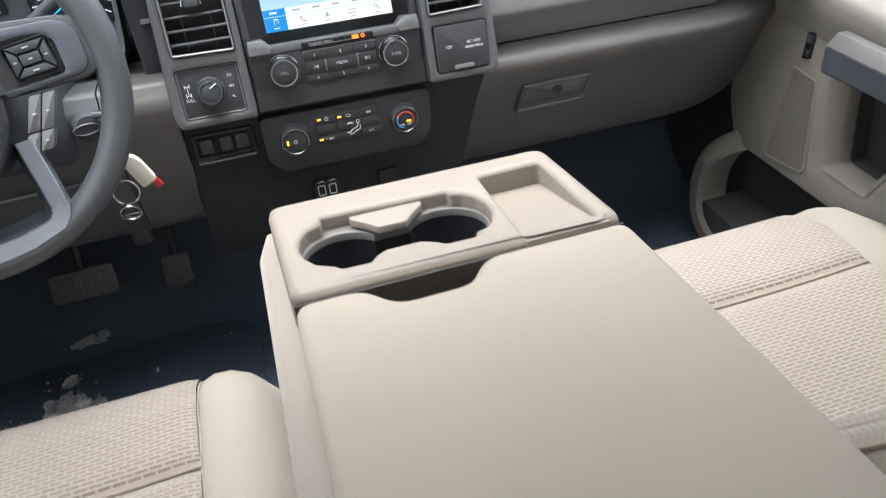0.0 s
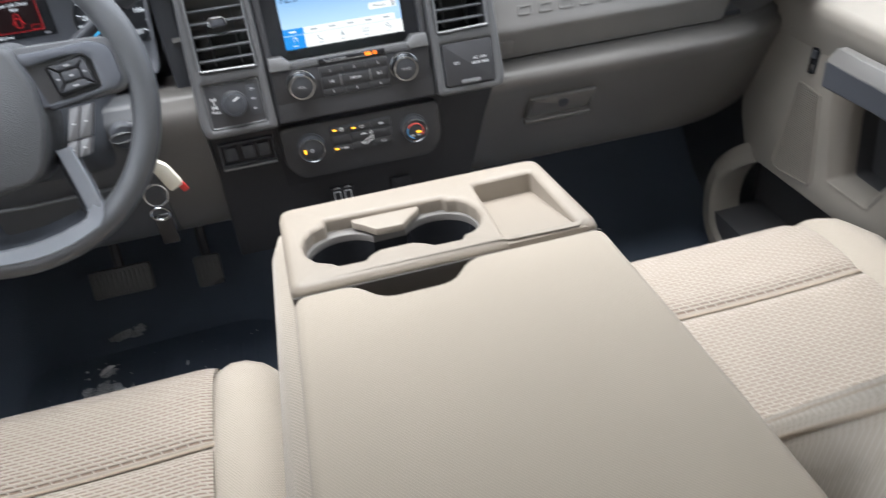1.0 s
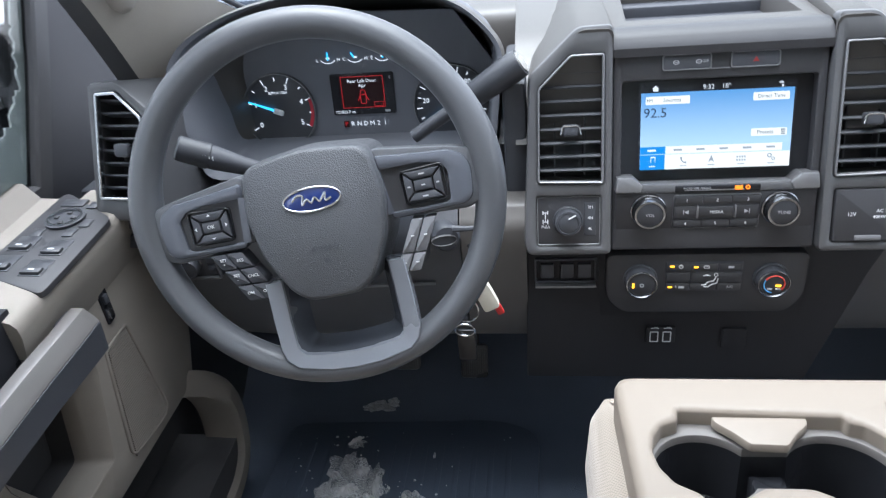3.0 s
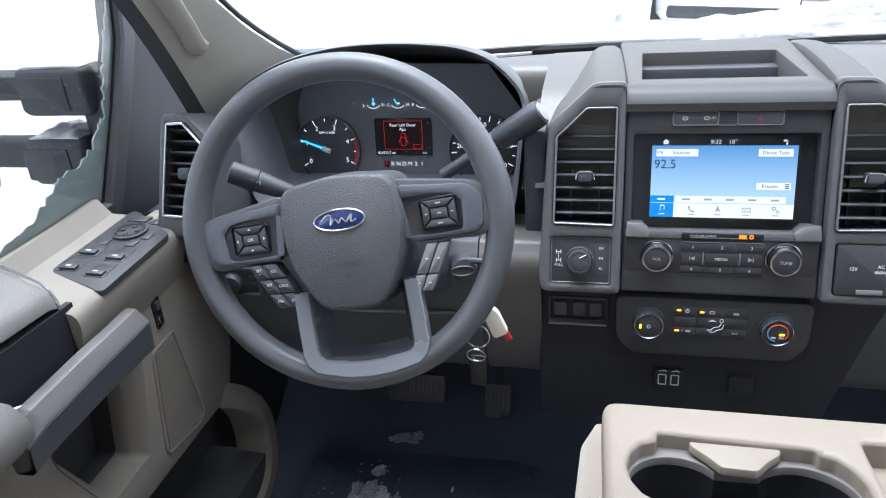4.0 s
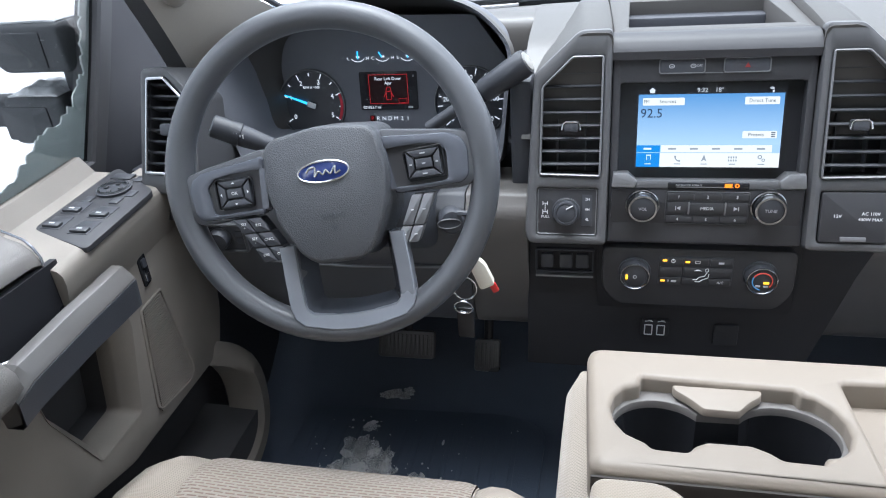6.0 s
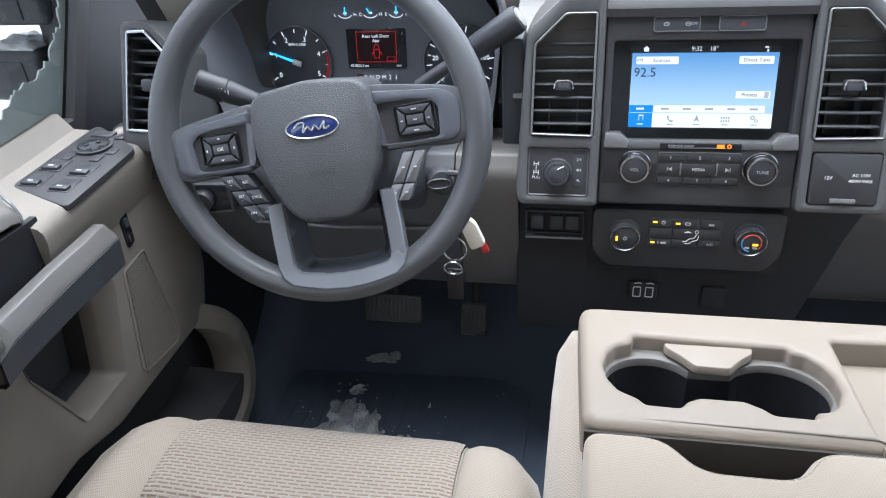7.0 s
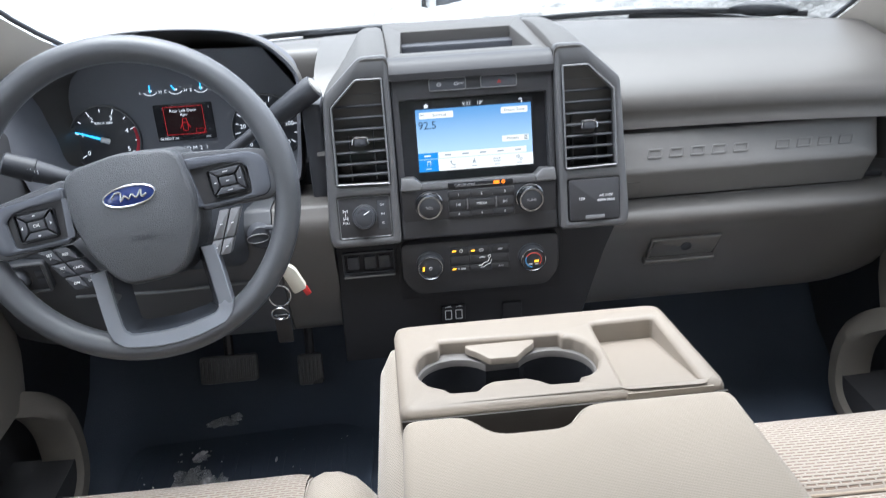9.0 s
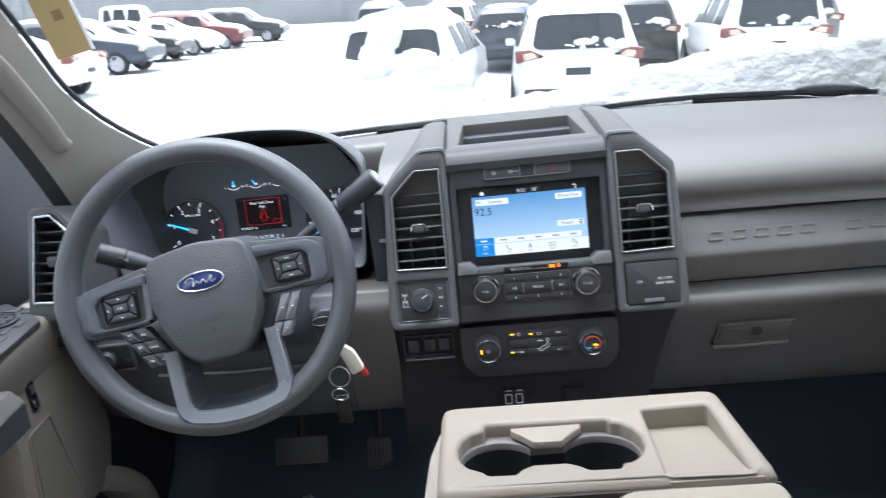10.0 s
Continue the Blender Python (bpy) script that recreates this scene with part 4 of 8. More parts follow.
writing("lettering", "18°", at(0.0105, 0.0985), 0.0078, WHITE_GLOW, screen)
bm = bmesh.new()
prism(bm, [(-0.0745, 0.0958), (-0.0685, 0.0958), (-0.0685, 0.099), (-0.0672, 0.099), (-0.0715, 0.1025), (-0.0758, 0.099), (-0.0745, 0.099)], SC, -0.0004, 0.0006)
part("home_icon", bm, WHITE_GLOW, screen)
bm = bmesh.new()
for r in (0.0035, 0.0022):
    tube(bm, [SC @ Vector((0.0725 + r * math.cos(radians(a)), 0.0975 + r * math.sin(radians(a)), 0.0005)) for a in range(35, 150, 20)], 0.0005, 5)
box(bm, (0.0745, 0.0962, 0.0005), (0.002, 0.003, 0.0004), SC)
part("signal_icon", bm, WHITE_GLOW, screen)

# pods with the two vents
POD = [(0.1235, 0.652), (0.229, 0.652), (0.234, 0.668), (0.224, 0.872), (0.166, 0.924), (0.1235, 0.925)]
for sx in (-1, 1):
    q = [(sx * x, SV(z)) for x, z in POD]
    vent = [(0.134, 0.742), (0.2155, 0.744), (0.2135, 0.856), (0.174, 0.893), (0.134, 0.893)]
    vq = [(sx * x, SV(z)) for x, z in vent]
    pl = [(0.137, 0.664), (0.2175, 0.664), (0.2175, 0.727), (0.137, 0.727)]
    pq = [(sx * x, SV(z)) for x, z in pl]
    if sx < 0:
        q, vq, pq = q[::-1], vq[::-1], pq[::-1]
    bm = bmesh.new()
    holed(bm, rounded(q, 0.008), [rounded(vq, 0.004), rounded(pq, 0.004)], SP, 0.004, -0.12, [0.05, 0.02], 0.006)
    part("vent_pod", bm, TRIM, stack, "satin dark grey vent surround")
    # ridge running back over the dash beside the bin
    bm = bmesh.new()
    loops = []
    for y, z, a, b, w in ((0.026, 0.921, 0.1235, 0.166, 0.226), (0.05, 0.924, 0.1235, 0.166, 0.225), (0.10, 0.928, 0.1242, 0.166, 0.221), (0.16, 0.930, 0.1255, 0.166, 0.215), (0.22, 0.930, 0.127, 0.166, 0.209), (0.28, 0.926, 0.1285, 0.166, 0.203), (0.34, 0.918, 0.131, 0.165, 0.197), (0.39, 0.905, 0.138, 0.165, 0.193), (0.43, 0.882, 0.145, 0.165, 0.19)):
        loops.append([Vector((sx * x, y, zz)) for x, zz in ((a, z - 0.10), (a, z - 0.008), (a + 0.002, z - 0.003), (a + 0.007, z - 0.0005), (b - 0.010, z), (b - 0.002, z - 0.002), (b + 0.006, z - 0.007), (w - 0.006, z - 0.050), (w - 0.001, z - 0.057), (w, z - 0.066), (w, z - 0.12))])
    skin(bm, loops)
    part("ridge", bm, STACKPAD, stack, "soft ridge beside the dash bin", 30)
    v = thing("air_vent", "black slatted air vent with a chrome surround", "air vent", (sx * 0.175, 0, 0.82), "dash air vents")
    bm = bmesh.new()
    ring(bm, rounded(vq, 0.004), grown(rounded(vq, 0.004), -0.0026), SP, -0.004, 0.0068, 0.0010)
    part("surround", bm, SATIN, v, "thin satin chrome surround")
    bm = bmesh.new()
    prism(bm, grown(vq, 0.004), SP, -0.06, -0.048)
    part("duct", bm, GLOSS, v)
    for i in range(8):
        z = 0.757 + 0.0165 * i
        x1 = 0.2125 if z < 0.855 else 0.2125 - (z - 0.855) * 1.05
        bm = bmesh.new()
        prism(bm, [(-0.009, -0.0012), (0.0, -0.0022), (0.0022, 0.0), (0.0, 0.0018), (-0.009, 0.0012)], frame_of(SP @ Vector((sx * 0.136, SV(z), -0.010)), SP.to_3x3() @ Vector((0, -0.12, 1)), SP.to_3x3() @ Vector((0, 1, 0.12))), 0.0, (x1 - 0.136) if sx < 0 else -(x1 - 0.136))
        part("slat", bm, DARK, v)
    bm = bmesh.new()
    box(bm, (sx * 0.174, SV(0.806), -0.004), (0.020, 0.014, 0.016), SP, 0.003)
    tb = part("thumb_tab", bm, DARK, v)
    bm = bmesh.new()
    tube(bm, [SP @ Vector((sx * 0.174 + x, SV(0.806) + y, 0.0035)) for x, y in ((-0.0120, -0.0045), (-0.0105, 0.0035), (-0.0075, 0.0060), (0.0075, 0.0060), (0.0105, 0.0035), (0.0120, -0.0045))], 0.0014, 8)
    part("chrome_edge", bm, CHROME, tb, "bright edge of the tab")
    for x in (0.155, 0.193):
        bm = bmesh.new()
        box(bm, (sx * x, SV(0.815), -0.034), (0.0018, 0.14, 0.014), SP)
        part("inner_vane", bm, BLACK, v)

# the bin and the brow above the screen
bm = bmesh.new()
loops = []
for x in (-0.1235, -0.12, 0.12, 0.1235):
    loops.append([Vector((x, y, z)) for y, z in ((0.16, 0.86), (0.024, 0.886), (0.024, 0.896), (0.030, 0.906), (0.040, 0.912), (0.055, 0.9145), (0.12, 0.905))])
skin(bm, loops)
part("brow", bm, FASCIA, stack, "soft brow above the screen", 30)
BN = frame_of((0, 0.215, 0.919), (1, 0, 0), (0, 1, 0.03))
bm = bmesh.new()
holed(bm, rounded([(-0.1225, -0.165), (0.1225, -0.165), (0.128, 0.125), (-0.128, 0.125)], 0.004), [rounded([(-0.103, -0.132), (0.103, -0.132), (0.096, 0.035), (-0.096, 0.035)], 0.004)], BN, 0.0, -0.05, [0.040], 0.003)
part("bin_rim", bm, STACKPAD, stack)
bm = bmesh.new()
prism(bm, [(-0.115, -0.14), (0.115, -0.14), (0.115, 0.06), (-0.115, 0.06)], BN, -0.048, -0.035)
part("bin_floor", bm, DARK, stack)
bm = bmesh.new()
prism(bm, [(-0.106, 0.012), (0.106, 0.012), (0.102, 0.05), (-0.102, 0.05)], BN, -0.042, -0.020, 0.004)
part("bin_step", bm, DARK, stack)

# keys above the screen
for x0, x1 in ((-0.0655, -0.009), (0.0125, 0.068)):
    kk = rounded(rect(x0, SV(0.869), x1, SV(0.887)), 0.004)
    bm = bmesh.new()
    ring(bm, kk, grown(kk, -0.0013), SP, -0.009, -0.0055, 0.0004)
    sk = part("switch_rim", bm, SATIN, stack)
    bm = bmesh.new()
    prism(bm, grown(kk, -0.0015), SP, -0.009, -0.0058, 0.0008)
    part("switch_key", bm, DARK, sk)
bm = bmesh.new()
prism(bm, [(0.037, SV(0.875)), (0.044, SV(0.875)), (0.0405, SV(0.881))], SP, -0.006, -0.0053)
part("hazard_mark", bm, material("dull_red_print", (0.25, 0.02, 0.02), 0.5, bump=0), stack)
for x in (-0.050, -0.024):
    bm = bmesh.new()
    ring(bm, oval(x, SV(0.878), 0.0036, 0.0026, 14), oval(x, SV(0.878), 0.0026, 0.0017, 14), SP, -0.006, -0.0054)
    box(bm, (x, SV(0.878), -0.0056), (0.003, 0.0007, 0.0003), SP)
    part("switch_mark", bm, GREYPRINT, stack)
writing("lettering", "OFF", SP @ Matrix.Translation((-0.0165, SV(0.878), -0.0055)), 0.0042, GREYPRINT, stack)
bm = bmesh.new()
box(bm, (0.0015, SV(0.8695), -0.0075), (0.022, 0.0012, 0.001), SP)
part("chrome_tick", bm, SATIN, stack)

# radio panel
radio = thing("radio_panel", "charcoal radio panel with two chrome-ringed knobs", "radio", (0, -0.02, 0.69))
RP = frame_of((0, -0.0235, 0.70), (1, 0, 0), (0, 0.06, 1))
RV = lambda z: z - 0.70
bm = bmesh.new()
prism(bm, rounded(rect(-0.119, RV(0.661), 0.119, RV(0.729)), 0.004), RP, -0.03, 0.001, 0.002)
part("faceplate", bm, FASCIA, radio)
bm = bmesh.new()
prism(bm, rounded(rect(-0.048, RV(0.729), 0.052, RV(0.7375)), 0.002), RP, -0.01, 0.0035, 0.001)
part("disc_slot", bm, GLOSS, radio, "gloss black slot strip")
bm = bmesh.new()
box(bm, (-0.002, RV(0.7318), 0.0036), (0.07, 0.0012, 0.0008), RP)
part("slot_line", bm, SATIN, radio)
writing("lettering", "PASSENGER AIRBAG", RP @ Matrix.Translation((-0.022, RV(0.7342), 0.0036)), 0.0036, GREYPRINT, radio)
for x, mt in ((0.0265, ORANGE), (0.037, ORANGE)):
    bm = bmesh.new()
    if x < 0.03:
        box(bm, (x, RV(0.7342), 0.004), (0.009, 0.005, 0.0006), RP)
    else:
        ring(bm, oval(x, RV(0.7342), 0.0028, 0.0028, 14), oval(x, RV(0.7342), 0.0016, 0.0016, 14), RP, 0.0033, 0.0042)
    part("airbag_lamp", bm, mt, radio)


def knob(x, z, m, parent, r, name, label):
    k0 = m @ Matrix.Translation((x, z, 0))
    bm = bmesh.new()
    lathe(bm, [(r + 0.0025, 0.0), (r + 0.0025, 0.004), (r + 0.001, 0.005), (r + 0.001, 0.003)], k0, 36)
    lathe(bm, [(r, 0.001), (r, 0.014), (r - 0.001, 0.0175), (r - 0.0035, 0.0178), (r - 0.004, 0.016)], k0, 36)
    kb = part(name, bm, DARKCHROME if "chrome" in label else BLACK, parent, label)
    bm = bmesh.new()
    lathe(bm, [(r - 0.0035, 0.012), (r - 0.0035, 0.0165), (r - 0.0055, 0.0175), (0.0, 0.0178)], k0, 36)
    part("cap", bm, BLACK, kb)
    return kb


for x, s in ((-0.0785, "VOL"), (0.078, "TUNE")):
    kb = knob(x, RV(0.7055), RP, radio, 0.0195, "knob", "dark knob with a chrome ring")
    writing("lettering", s, RP @ Matrix.Translation((x, RV(0.7055), 0.018)), 0.0058, GREYPRINT, kb)
kp = rounded(rect(-0.048, RV(0.681), 0.054, RV(0.7245)), 0.003)
bm = bmesh.new()
ring(bm, grown(kp, 0.001), kp, RP, 0.0, 0.0035, 0.0005)
part("key_frame", bm, TRIM, radio)
bm = bmesh.new()
prism(bm, kp, RP, 0.0, 0.003, 0.001)
pad = part("key_pad", bm, BLACK, radio)
for i, (x, z) in enumerate(((-0.031, 0.7185), (0.003, 0.7185), (0.037, 0.7185), (-0.031, 0.687), (0.003, 0.687), (0.037, 0.687))):
    bm = bmesh.new()
    box(bm, (x, RV(z), 0.0033), (0.033, 0.0095, 0.0022), RP, 0.0008)
    part("preset_key", bm, FASCIA, pad)
    writing("lettering", str(i + 1), RP @ Matrix.Translation((x + (-0.002 if i % 3 == 0 else 0.002 if i % 3 == 2 else 0), RV(z), 0.0046)), 0.0058, WHITEPRINT, pad)
for x in (-0.033, 0.039):
    bm = bmesh.new()
    box(bm, (x, RV(0.7028), 0.0033), (0.028, 0.016, 0.0022), RP, 0.0008)
    part("seek_key", bm, FASCIA, pad)
    bm = bmesh.new()
    s = 1 if x > 0 else -1
    prism(bm, [(x - s * 0.003, RV(0.7)), (x + s * 0.002, RV(0.7028)), (x - s * 0.003, RV(0.7056))][::s], RP, 0.0042, 0.0046)
    box(bm, (x + s * 0.003, RV(0.7028), 0.0045), (0.0008, 0.0056, 0.0004), RP)
    part("seek_mark", bm, GREYPRINT, pad)
bm = bmesh.new()
box(bm, (0.003, RV(0.7028), 0.0038), (0.042, 0.014, 0.0034), RP, 0.001)
md = part("media_key", bm, FASCIA, pad)
for s in (-1, 1):
    bm = bmesh.new()
    box(bm, (0.003 + s * 0.0225, RV(0.7028), 0.004), (0.002, 0.017, 0.004), RP, 0.0006)
    part("chrome_edge", bm, SATIN, md)
writing("lettering", "MEDIA", RP @ Matrix.Translation((0.003, RV(0.7028), 0.0057)), 0.0056, WHITEPRINT, md)

# recess between radio and climate panels
bm = bmesh.new()
box(bm, (0, 0.03, 0.595), (0.27, 0.08, 0.20), bev=0.004)
part("lower_housing", bm, LOWBLACK, stack)
bm = bmesh.new()
prism(bm, [(-0.236, LV(0.42)), (0.158, LV(0.42)), (0.209, LV(0.595)), (0.232, LV(0.655)), (-0.232, LV(0.655))], LP, -0.16, -0.012, 0.006)
part("lower_face", bm, LOWBLACK, stack)

# climate panel
climate = thing("climate_panel", "dark climate control panel with two knobs and amber lamps", "control panel", (0, -0.02, 0.55))
co = rounded([(-0.106, LV(0.549)), (0.108, LV(0.549)), (0.127, LV(0.575)), (0.126, LV(0.640)), (-0.128, LV(0.640)), (-0.127, LV(0.575))], 0.012)
bm = bmesh.new()
prism(bm, co, LP, -0.015, 0.006, 0.004)
part("faceplate", bm, FASCIA, climate)
for x in (-0.083, 0.081):
    kb = knob(x, LV(0.604), LP @ Matrix.Translation((0, 0, 0.006)), climate, 0.0195, "knob", "dark knob with a bright rim")
    kb.data.materials[0] = BLACK
    bm = bmesh.new()
    k0 = LP @ Matrix.Translation((x, LV(0.604), 0.006))
    lathe(bm, [(0.0195, 0.0165), (0.0198, 0.0180), (0.0185, 0.0186), (0.0178, 0.0175)], k0, 36)
    part("rim", bm, DARKCHROME, kb)
    bm = bmesh.new()
    if x < 0:
        box(bm, (x - 0.011, LV(0.604), 0.0245), (0.003, 0.007, 0.001), LP, 0.0003)
        part("lamp", bm, AMBER, kb)
        bm = bmesh.new()
        ring(bm, oval(x, LV(0.604), 0.0028, 0.0028, 12), oval(x, LV(0.604), 0.0016, 0.0016, 12), LP, 0.0235, 0.0243)
        part("fan_mark", bm, GREYPRINT, kb)
    else:
        box(bm, (x + 0.005, LV(0.602), 0.0245), (0.007, 0.003, 0.001), LP, 0.0003)
        part("lamp", bm, AMBER, kb)
        for a0, a1, mt in ((150, 260, CYAN_GLOW), (-40, 150, None)):
            bm = bmesh.new()
            aa = list(range(a0, a1 + 1, 10))
            tube(bm, [LP @ Vector((x + 0.0125 * math.cos(radians(a)), LV(0.604) + 0.0125 * math.sin(radians(a)), 0.0242)) for a in aa], 0.0009, 6)
            part("scale_arc", bm, material("cold_blue_print", (0.08, 0.3, 0.6), 0.5, bump=0) if mt else material("warm_red_print", (0.6, 0.07, 0.05), 0.5, bump=0), kb)
        for dx in (-0.005, 0.005):
            bm = bmesh.new()
            box(bm, (x + dx, LV(0.597), 0.0243), (0.006, 0.0026, 0.0006), LP)
            part("print_bar", bm, GREYPRINT, kb)
kq = rounded(rect(-0.051, LV(0.585), 0.046, LV(0.629)), 0.003)
bm = bmesh.new()
prism(bm, kq, LP, 0.0, 0.008, 0.001)
kpad = part("key_pad", bm, BLACK, climate)
for x, z, w, h in ((-0.035, 0.622, 0.029, 0.011), (-0.003, 0.622, 0.032, 0.011), (0.030, 0.622, 0.028, 0.011), (-0.035, 0.592, 0.029, 0.011), (0.030, 0.592, 0.028, 0.011), (-0.035, 0.607, 0.029, 0.014), (0.013, 0.607, 0.062, 0.014), (-0.003, 0.592, 0.032, 0.011)):
    bm = bmesh.new()
    box(bm, (x, LV(z), 0.0085), (w, h, 0.0025), LP, 0.0008)
    part("key", bm, FASCIA, kpad)
for x, z in ((-0.0435, 0.624), (-0.0135, 0.6225), (-0.0445, 0.5925)):
    bm = bmesh.new()
    box(bm, (x, LV(z), 0.0101), (0.0058, 0.0026, 0.0008), LP, 0.0003)
    part("key_lamp", bm, AMBER, kpad)
# key marks
bm = bmesh.new()
ring(bm, oval(-0.0325, LV(0.6235), 0.0028, 0.0028, 14), oval(-0.0325, LV(0.6235), 0.002, 0.002, 14), LP, 0.0096, 0.0101)
box(bm, (-0.0325, LV(0.6255), 0.01), (0.0008, 0.003, 0.0004), LP)
part("power_mark", bm, WHITEPRINT, kpad)
bm = bmesh.new()
ring(bm, rounded(rect(-0.004, LV(0.6205), 0.003, LV(0.6245)), 0.001, 2), grown(rounded(rect(-0.004, LV(0.6205), 0.003, LV(0.6245)), 0.001, 2), -0.0006), LP, 0.0096, 0.0101)
part("defrost_mark", bm, WHITEPRINT, kpad)
bm = bmesh.new()
ring(bm, oval(0.0125, LV(0.6105), 0.0026, 0.0030, 14), oval(0.0125, LV(0.6105), 0.0018, 0.0022, 14), LP, 0.0096, 0.0101)
tube(bm, [LP @ Vector((x, LV(z), 0.0099)) for x, z in ((0.0125, 0.6065), (0.010, 0.6015), (0.003, 0.5995), (0.0, 0.5955), (-0.005, 0.5955))], 0.0007, 6)
tube(bm, [LP @ Vector((x, LV(z), 0.0099)) for x, z in ((0.0155, 0.605), (0.0145, 0.5985), (0.007, 0.5955), (0.004, 0.5925), (-0.002, 0.5925))], 0.0006, 6)
tube(bm, [LP @ Vector((x, LV(z), 0.0099)) for x, z in ((-0.004, 0.609), (0.001, 0.6105), (0.006, 0.609))], [0.0003, 0.0012, 0.0003], 6)
part("airflow_mark", bm, WHITEPRINT, kpad)
writing("lettering", "A/C", LP @ Matrix.Translation((0.031, LV(0.592), 0.0102)), 0.0052, GREYPRINT, kpad)
writing("lettering", "R", LP @ Matrix.Translation((-0.037, LV(0.5925), 0.0102)), 0.0048, GREYPRINT, kpad)
bm = bmesh.new()
for x, z in ((0.030, 0.622), (-0.030, 0.592)):
    box(bm, (x, LV(z), 0.01), (0.007, 0.0028, 0.0005), LP)
part("key_marks", bm, GREYPRINT, kpad)

# four-wheel-drive switch and the outlet cover in the pods
sw = thing("drive_mode_switch", "dark rotary drive mode switch with printed marks", "switch", (-0.177, -0.02, 0.69))
bm = bmesh.new()
prism(bm, rounded(rect(-0.217, SV(0.665), -0.1375, SV(0.7265)), 0.004), SP, -0.02, 0.0, 0.0015)
part("faceplate", bm, FASCIA, sw)
bm = bmesh.new()
fo = rounded(rect(-0.217, SV(0.665), -0.1375, SV(0.7265)), 0.004)
ring(bm, fo, grown(fo, -0.0014), SP, -0.004, 0.0012, 0.0004)
part("plate_edge", bm, SATIN, sw)
k4 = knob(-0.178, SV(0.696), SP, sw, 0.0165, "rotary_knob", "plain dark rotary knob")
bm = bmesh.new()
box(bm, (-0.170, SV(0.701), 0.0182), (0.010, 0.0014, 0.0008), SP @ Matrix.Translation((-0.178, SV(0.696), 0)) @ Matrix.Rotation(0.5, 4, "Z") @ Matrix.Translation((0.178, -SV(0.696), 0)))
part("pointer", bm, WHITEPRINT, k4)
writing("lettering", "PULL", SP @ Matrix.Translation((-0.206, SV(0.6885), 0.0004)), 0.0052, WHITEPRINT, sw)
bm = bmesh.new()
for a, b, c, d in ((-0.2095, 0.695, 0.001, 0.006), (-0.2035, 0.695, 0.001, 0.006), (-0.2095, 0.7065, 0.001, 0.005), (-0.2035, 0.7065, 0.001, 0.005), (-0.2065, 0.701, 0.0008, 0.012), (-0.2065, 0.695, 0.006, 0.0008), (-0.2065, 0.7065, 0.006, 0.0008)):
    box(bm, (a, SV(b), 0.0004), (c, d, 0.0006), SP)
part("axle_mark", bm, WHITEPRINT, sw)
bm = bmesh.new()
prism(bm, rect(-0.1575, SV(0.677), -0.1435, SV(0.7185)), SP, -0.002, 0.0008, 0.0003)
part("mark_field", bm, BLACK, sw)
for s, z in (("2H", 0.7125), ("4H", 0.699), ("4L", 0.6855)):
    writing("lettering", s, SP @ Matrix.Translation((-0.150, SV(z), 0.001)), 0.0052, WHITEPRINT, sw)
cover = thing("outlet_cover", "dark hinged power outlet cover with white print", "outlet", (0.177, -0.02, 0.69))
bm = bmesh.new()
prism(bm, rounded(rect(0.1385, SV(0.664), 0.2175, SV(0.7265)), 0.004), SP, -0.02, 0.005, 0.002)
part("lid", bm, FASCIA, cover)
bm = bmesh.new()
box(bm, (0.178, SV(0.669), 0.006), (0.030, 0.006, 0.003), SP, 0.001)
part("lid_catch", bm, SATIN, cover)
writing("lettering", "12V", SP @ Matrix.Translation((0.158, SV(0.697), 0.0053)), 0.0062, WHITEPRINT, cover)
writing("lettering", "AC 110V", SP @ Matrix.Translation((0.196, SV(0.7005), 0.0053)), 0.0056, WHITEPRINT, cover)
writing("lettering", "400W MAX", SP @ Matrix.Translation((0.196, SV(0.6935), 0.0053)), 0.0056, WHITEPRINT, cover)

# small socket pocket under the drive switch and the twin charging sockets
sock = thing("dash_pocket", "black dash pocket with blank plugs and a bright lower lip", "socket", (-0.18, -0.02, 0.6))
bm = bmesh.new()
po = rounded(rect(-0.222, LV(0.590), -0.138, LV(0.628)), 0.004)
ring(bm, po, grown(po, -0.003), LP, -0.02, -0.007, 0.001)
part("surround", bm, DARK, sock)
bm = bmesh.new()
box(bm, (-0.18, LV(0.588), -0.005), (0.082, 0.0035, 0.012), LP, 0.001)
part("lip", bm, SATIN, sock, "satin lower lip")
for x in (-0.205, -0.178, -0.155):
    bm = bmesh.new()
    box(bm, (x, LV(0.609), -0.010), (0.018, 0.022, 0.008), LP, 0.002)
    part("plug", bm, DARK, sock)
usb = thing("charging_socket", "twin black charging sockets with white printed outlines", "socket", (-0.05, -0.02, 0.5))
bm = bmesh.new()
prism(bm, rounded(rect(-0.068, LV(0.488), -0.028, LV(0.516)), 0.003), LP, -0.02, -0.006, 0.0015)
part("faceplate", bm, LOWBLACK, usb)
for x in (-0.057, -0.0395):
    bm = bmesh.new()
    o = rounded(rect(x - 0.006, LV(0.491), x + 0.006, LV(0.509)), 0.002)
    ring(bm, o, grown(o, -0.0016), LP, -0.007, -0.0052, 0.0003)
    s = part("socket_outline", bm, GREYPRINT, usb)
    bm = bmesh.new()
    tube(bm, [LP @ Vector((x + a, LV(z), -0.0054)) for a, z in ((-0.005, 0.5145), (0.001, 0.5155), (0.006, 0.5145))], 0.0006, 6)
    box(bm, (x + 0.002, LV(0.5165), -0.0054), (0.005, 0.0008, 0.0005), LP)
    part("mark", bm, GREYPRINT, s)
bm = bmesh.new()
prism(bm, rounded(rect(0.035, LV(0.478), 0.068, LV(0.512)), 0.003), LP, -0.02, -0.007, 0.0015)
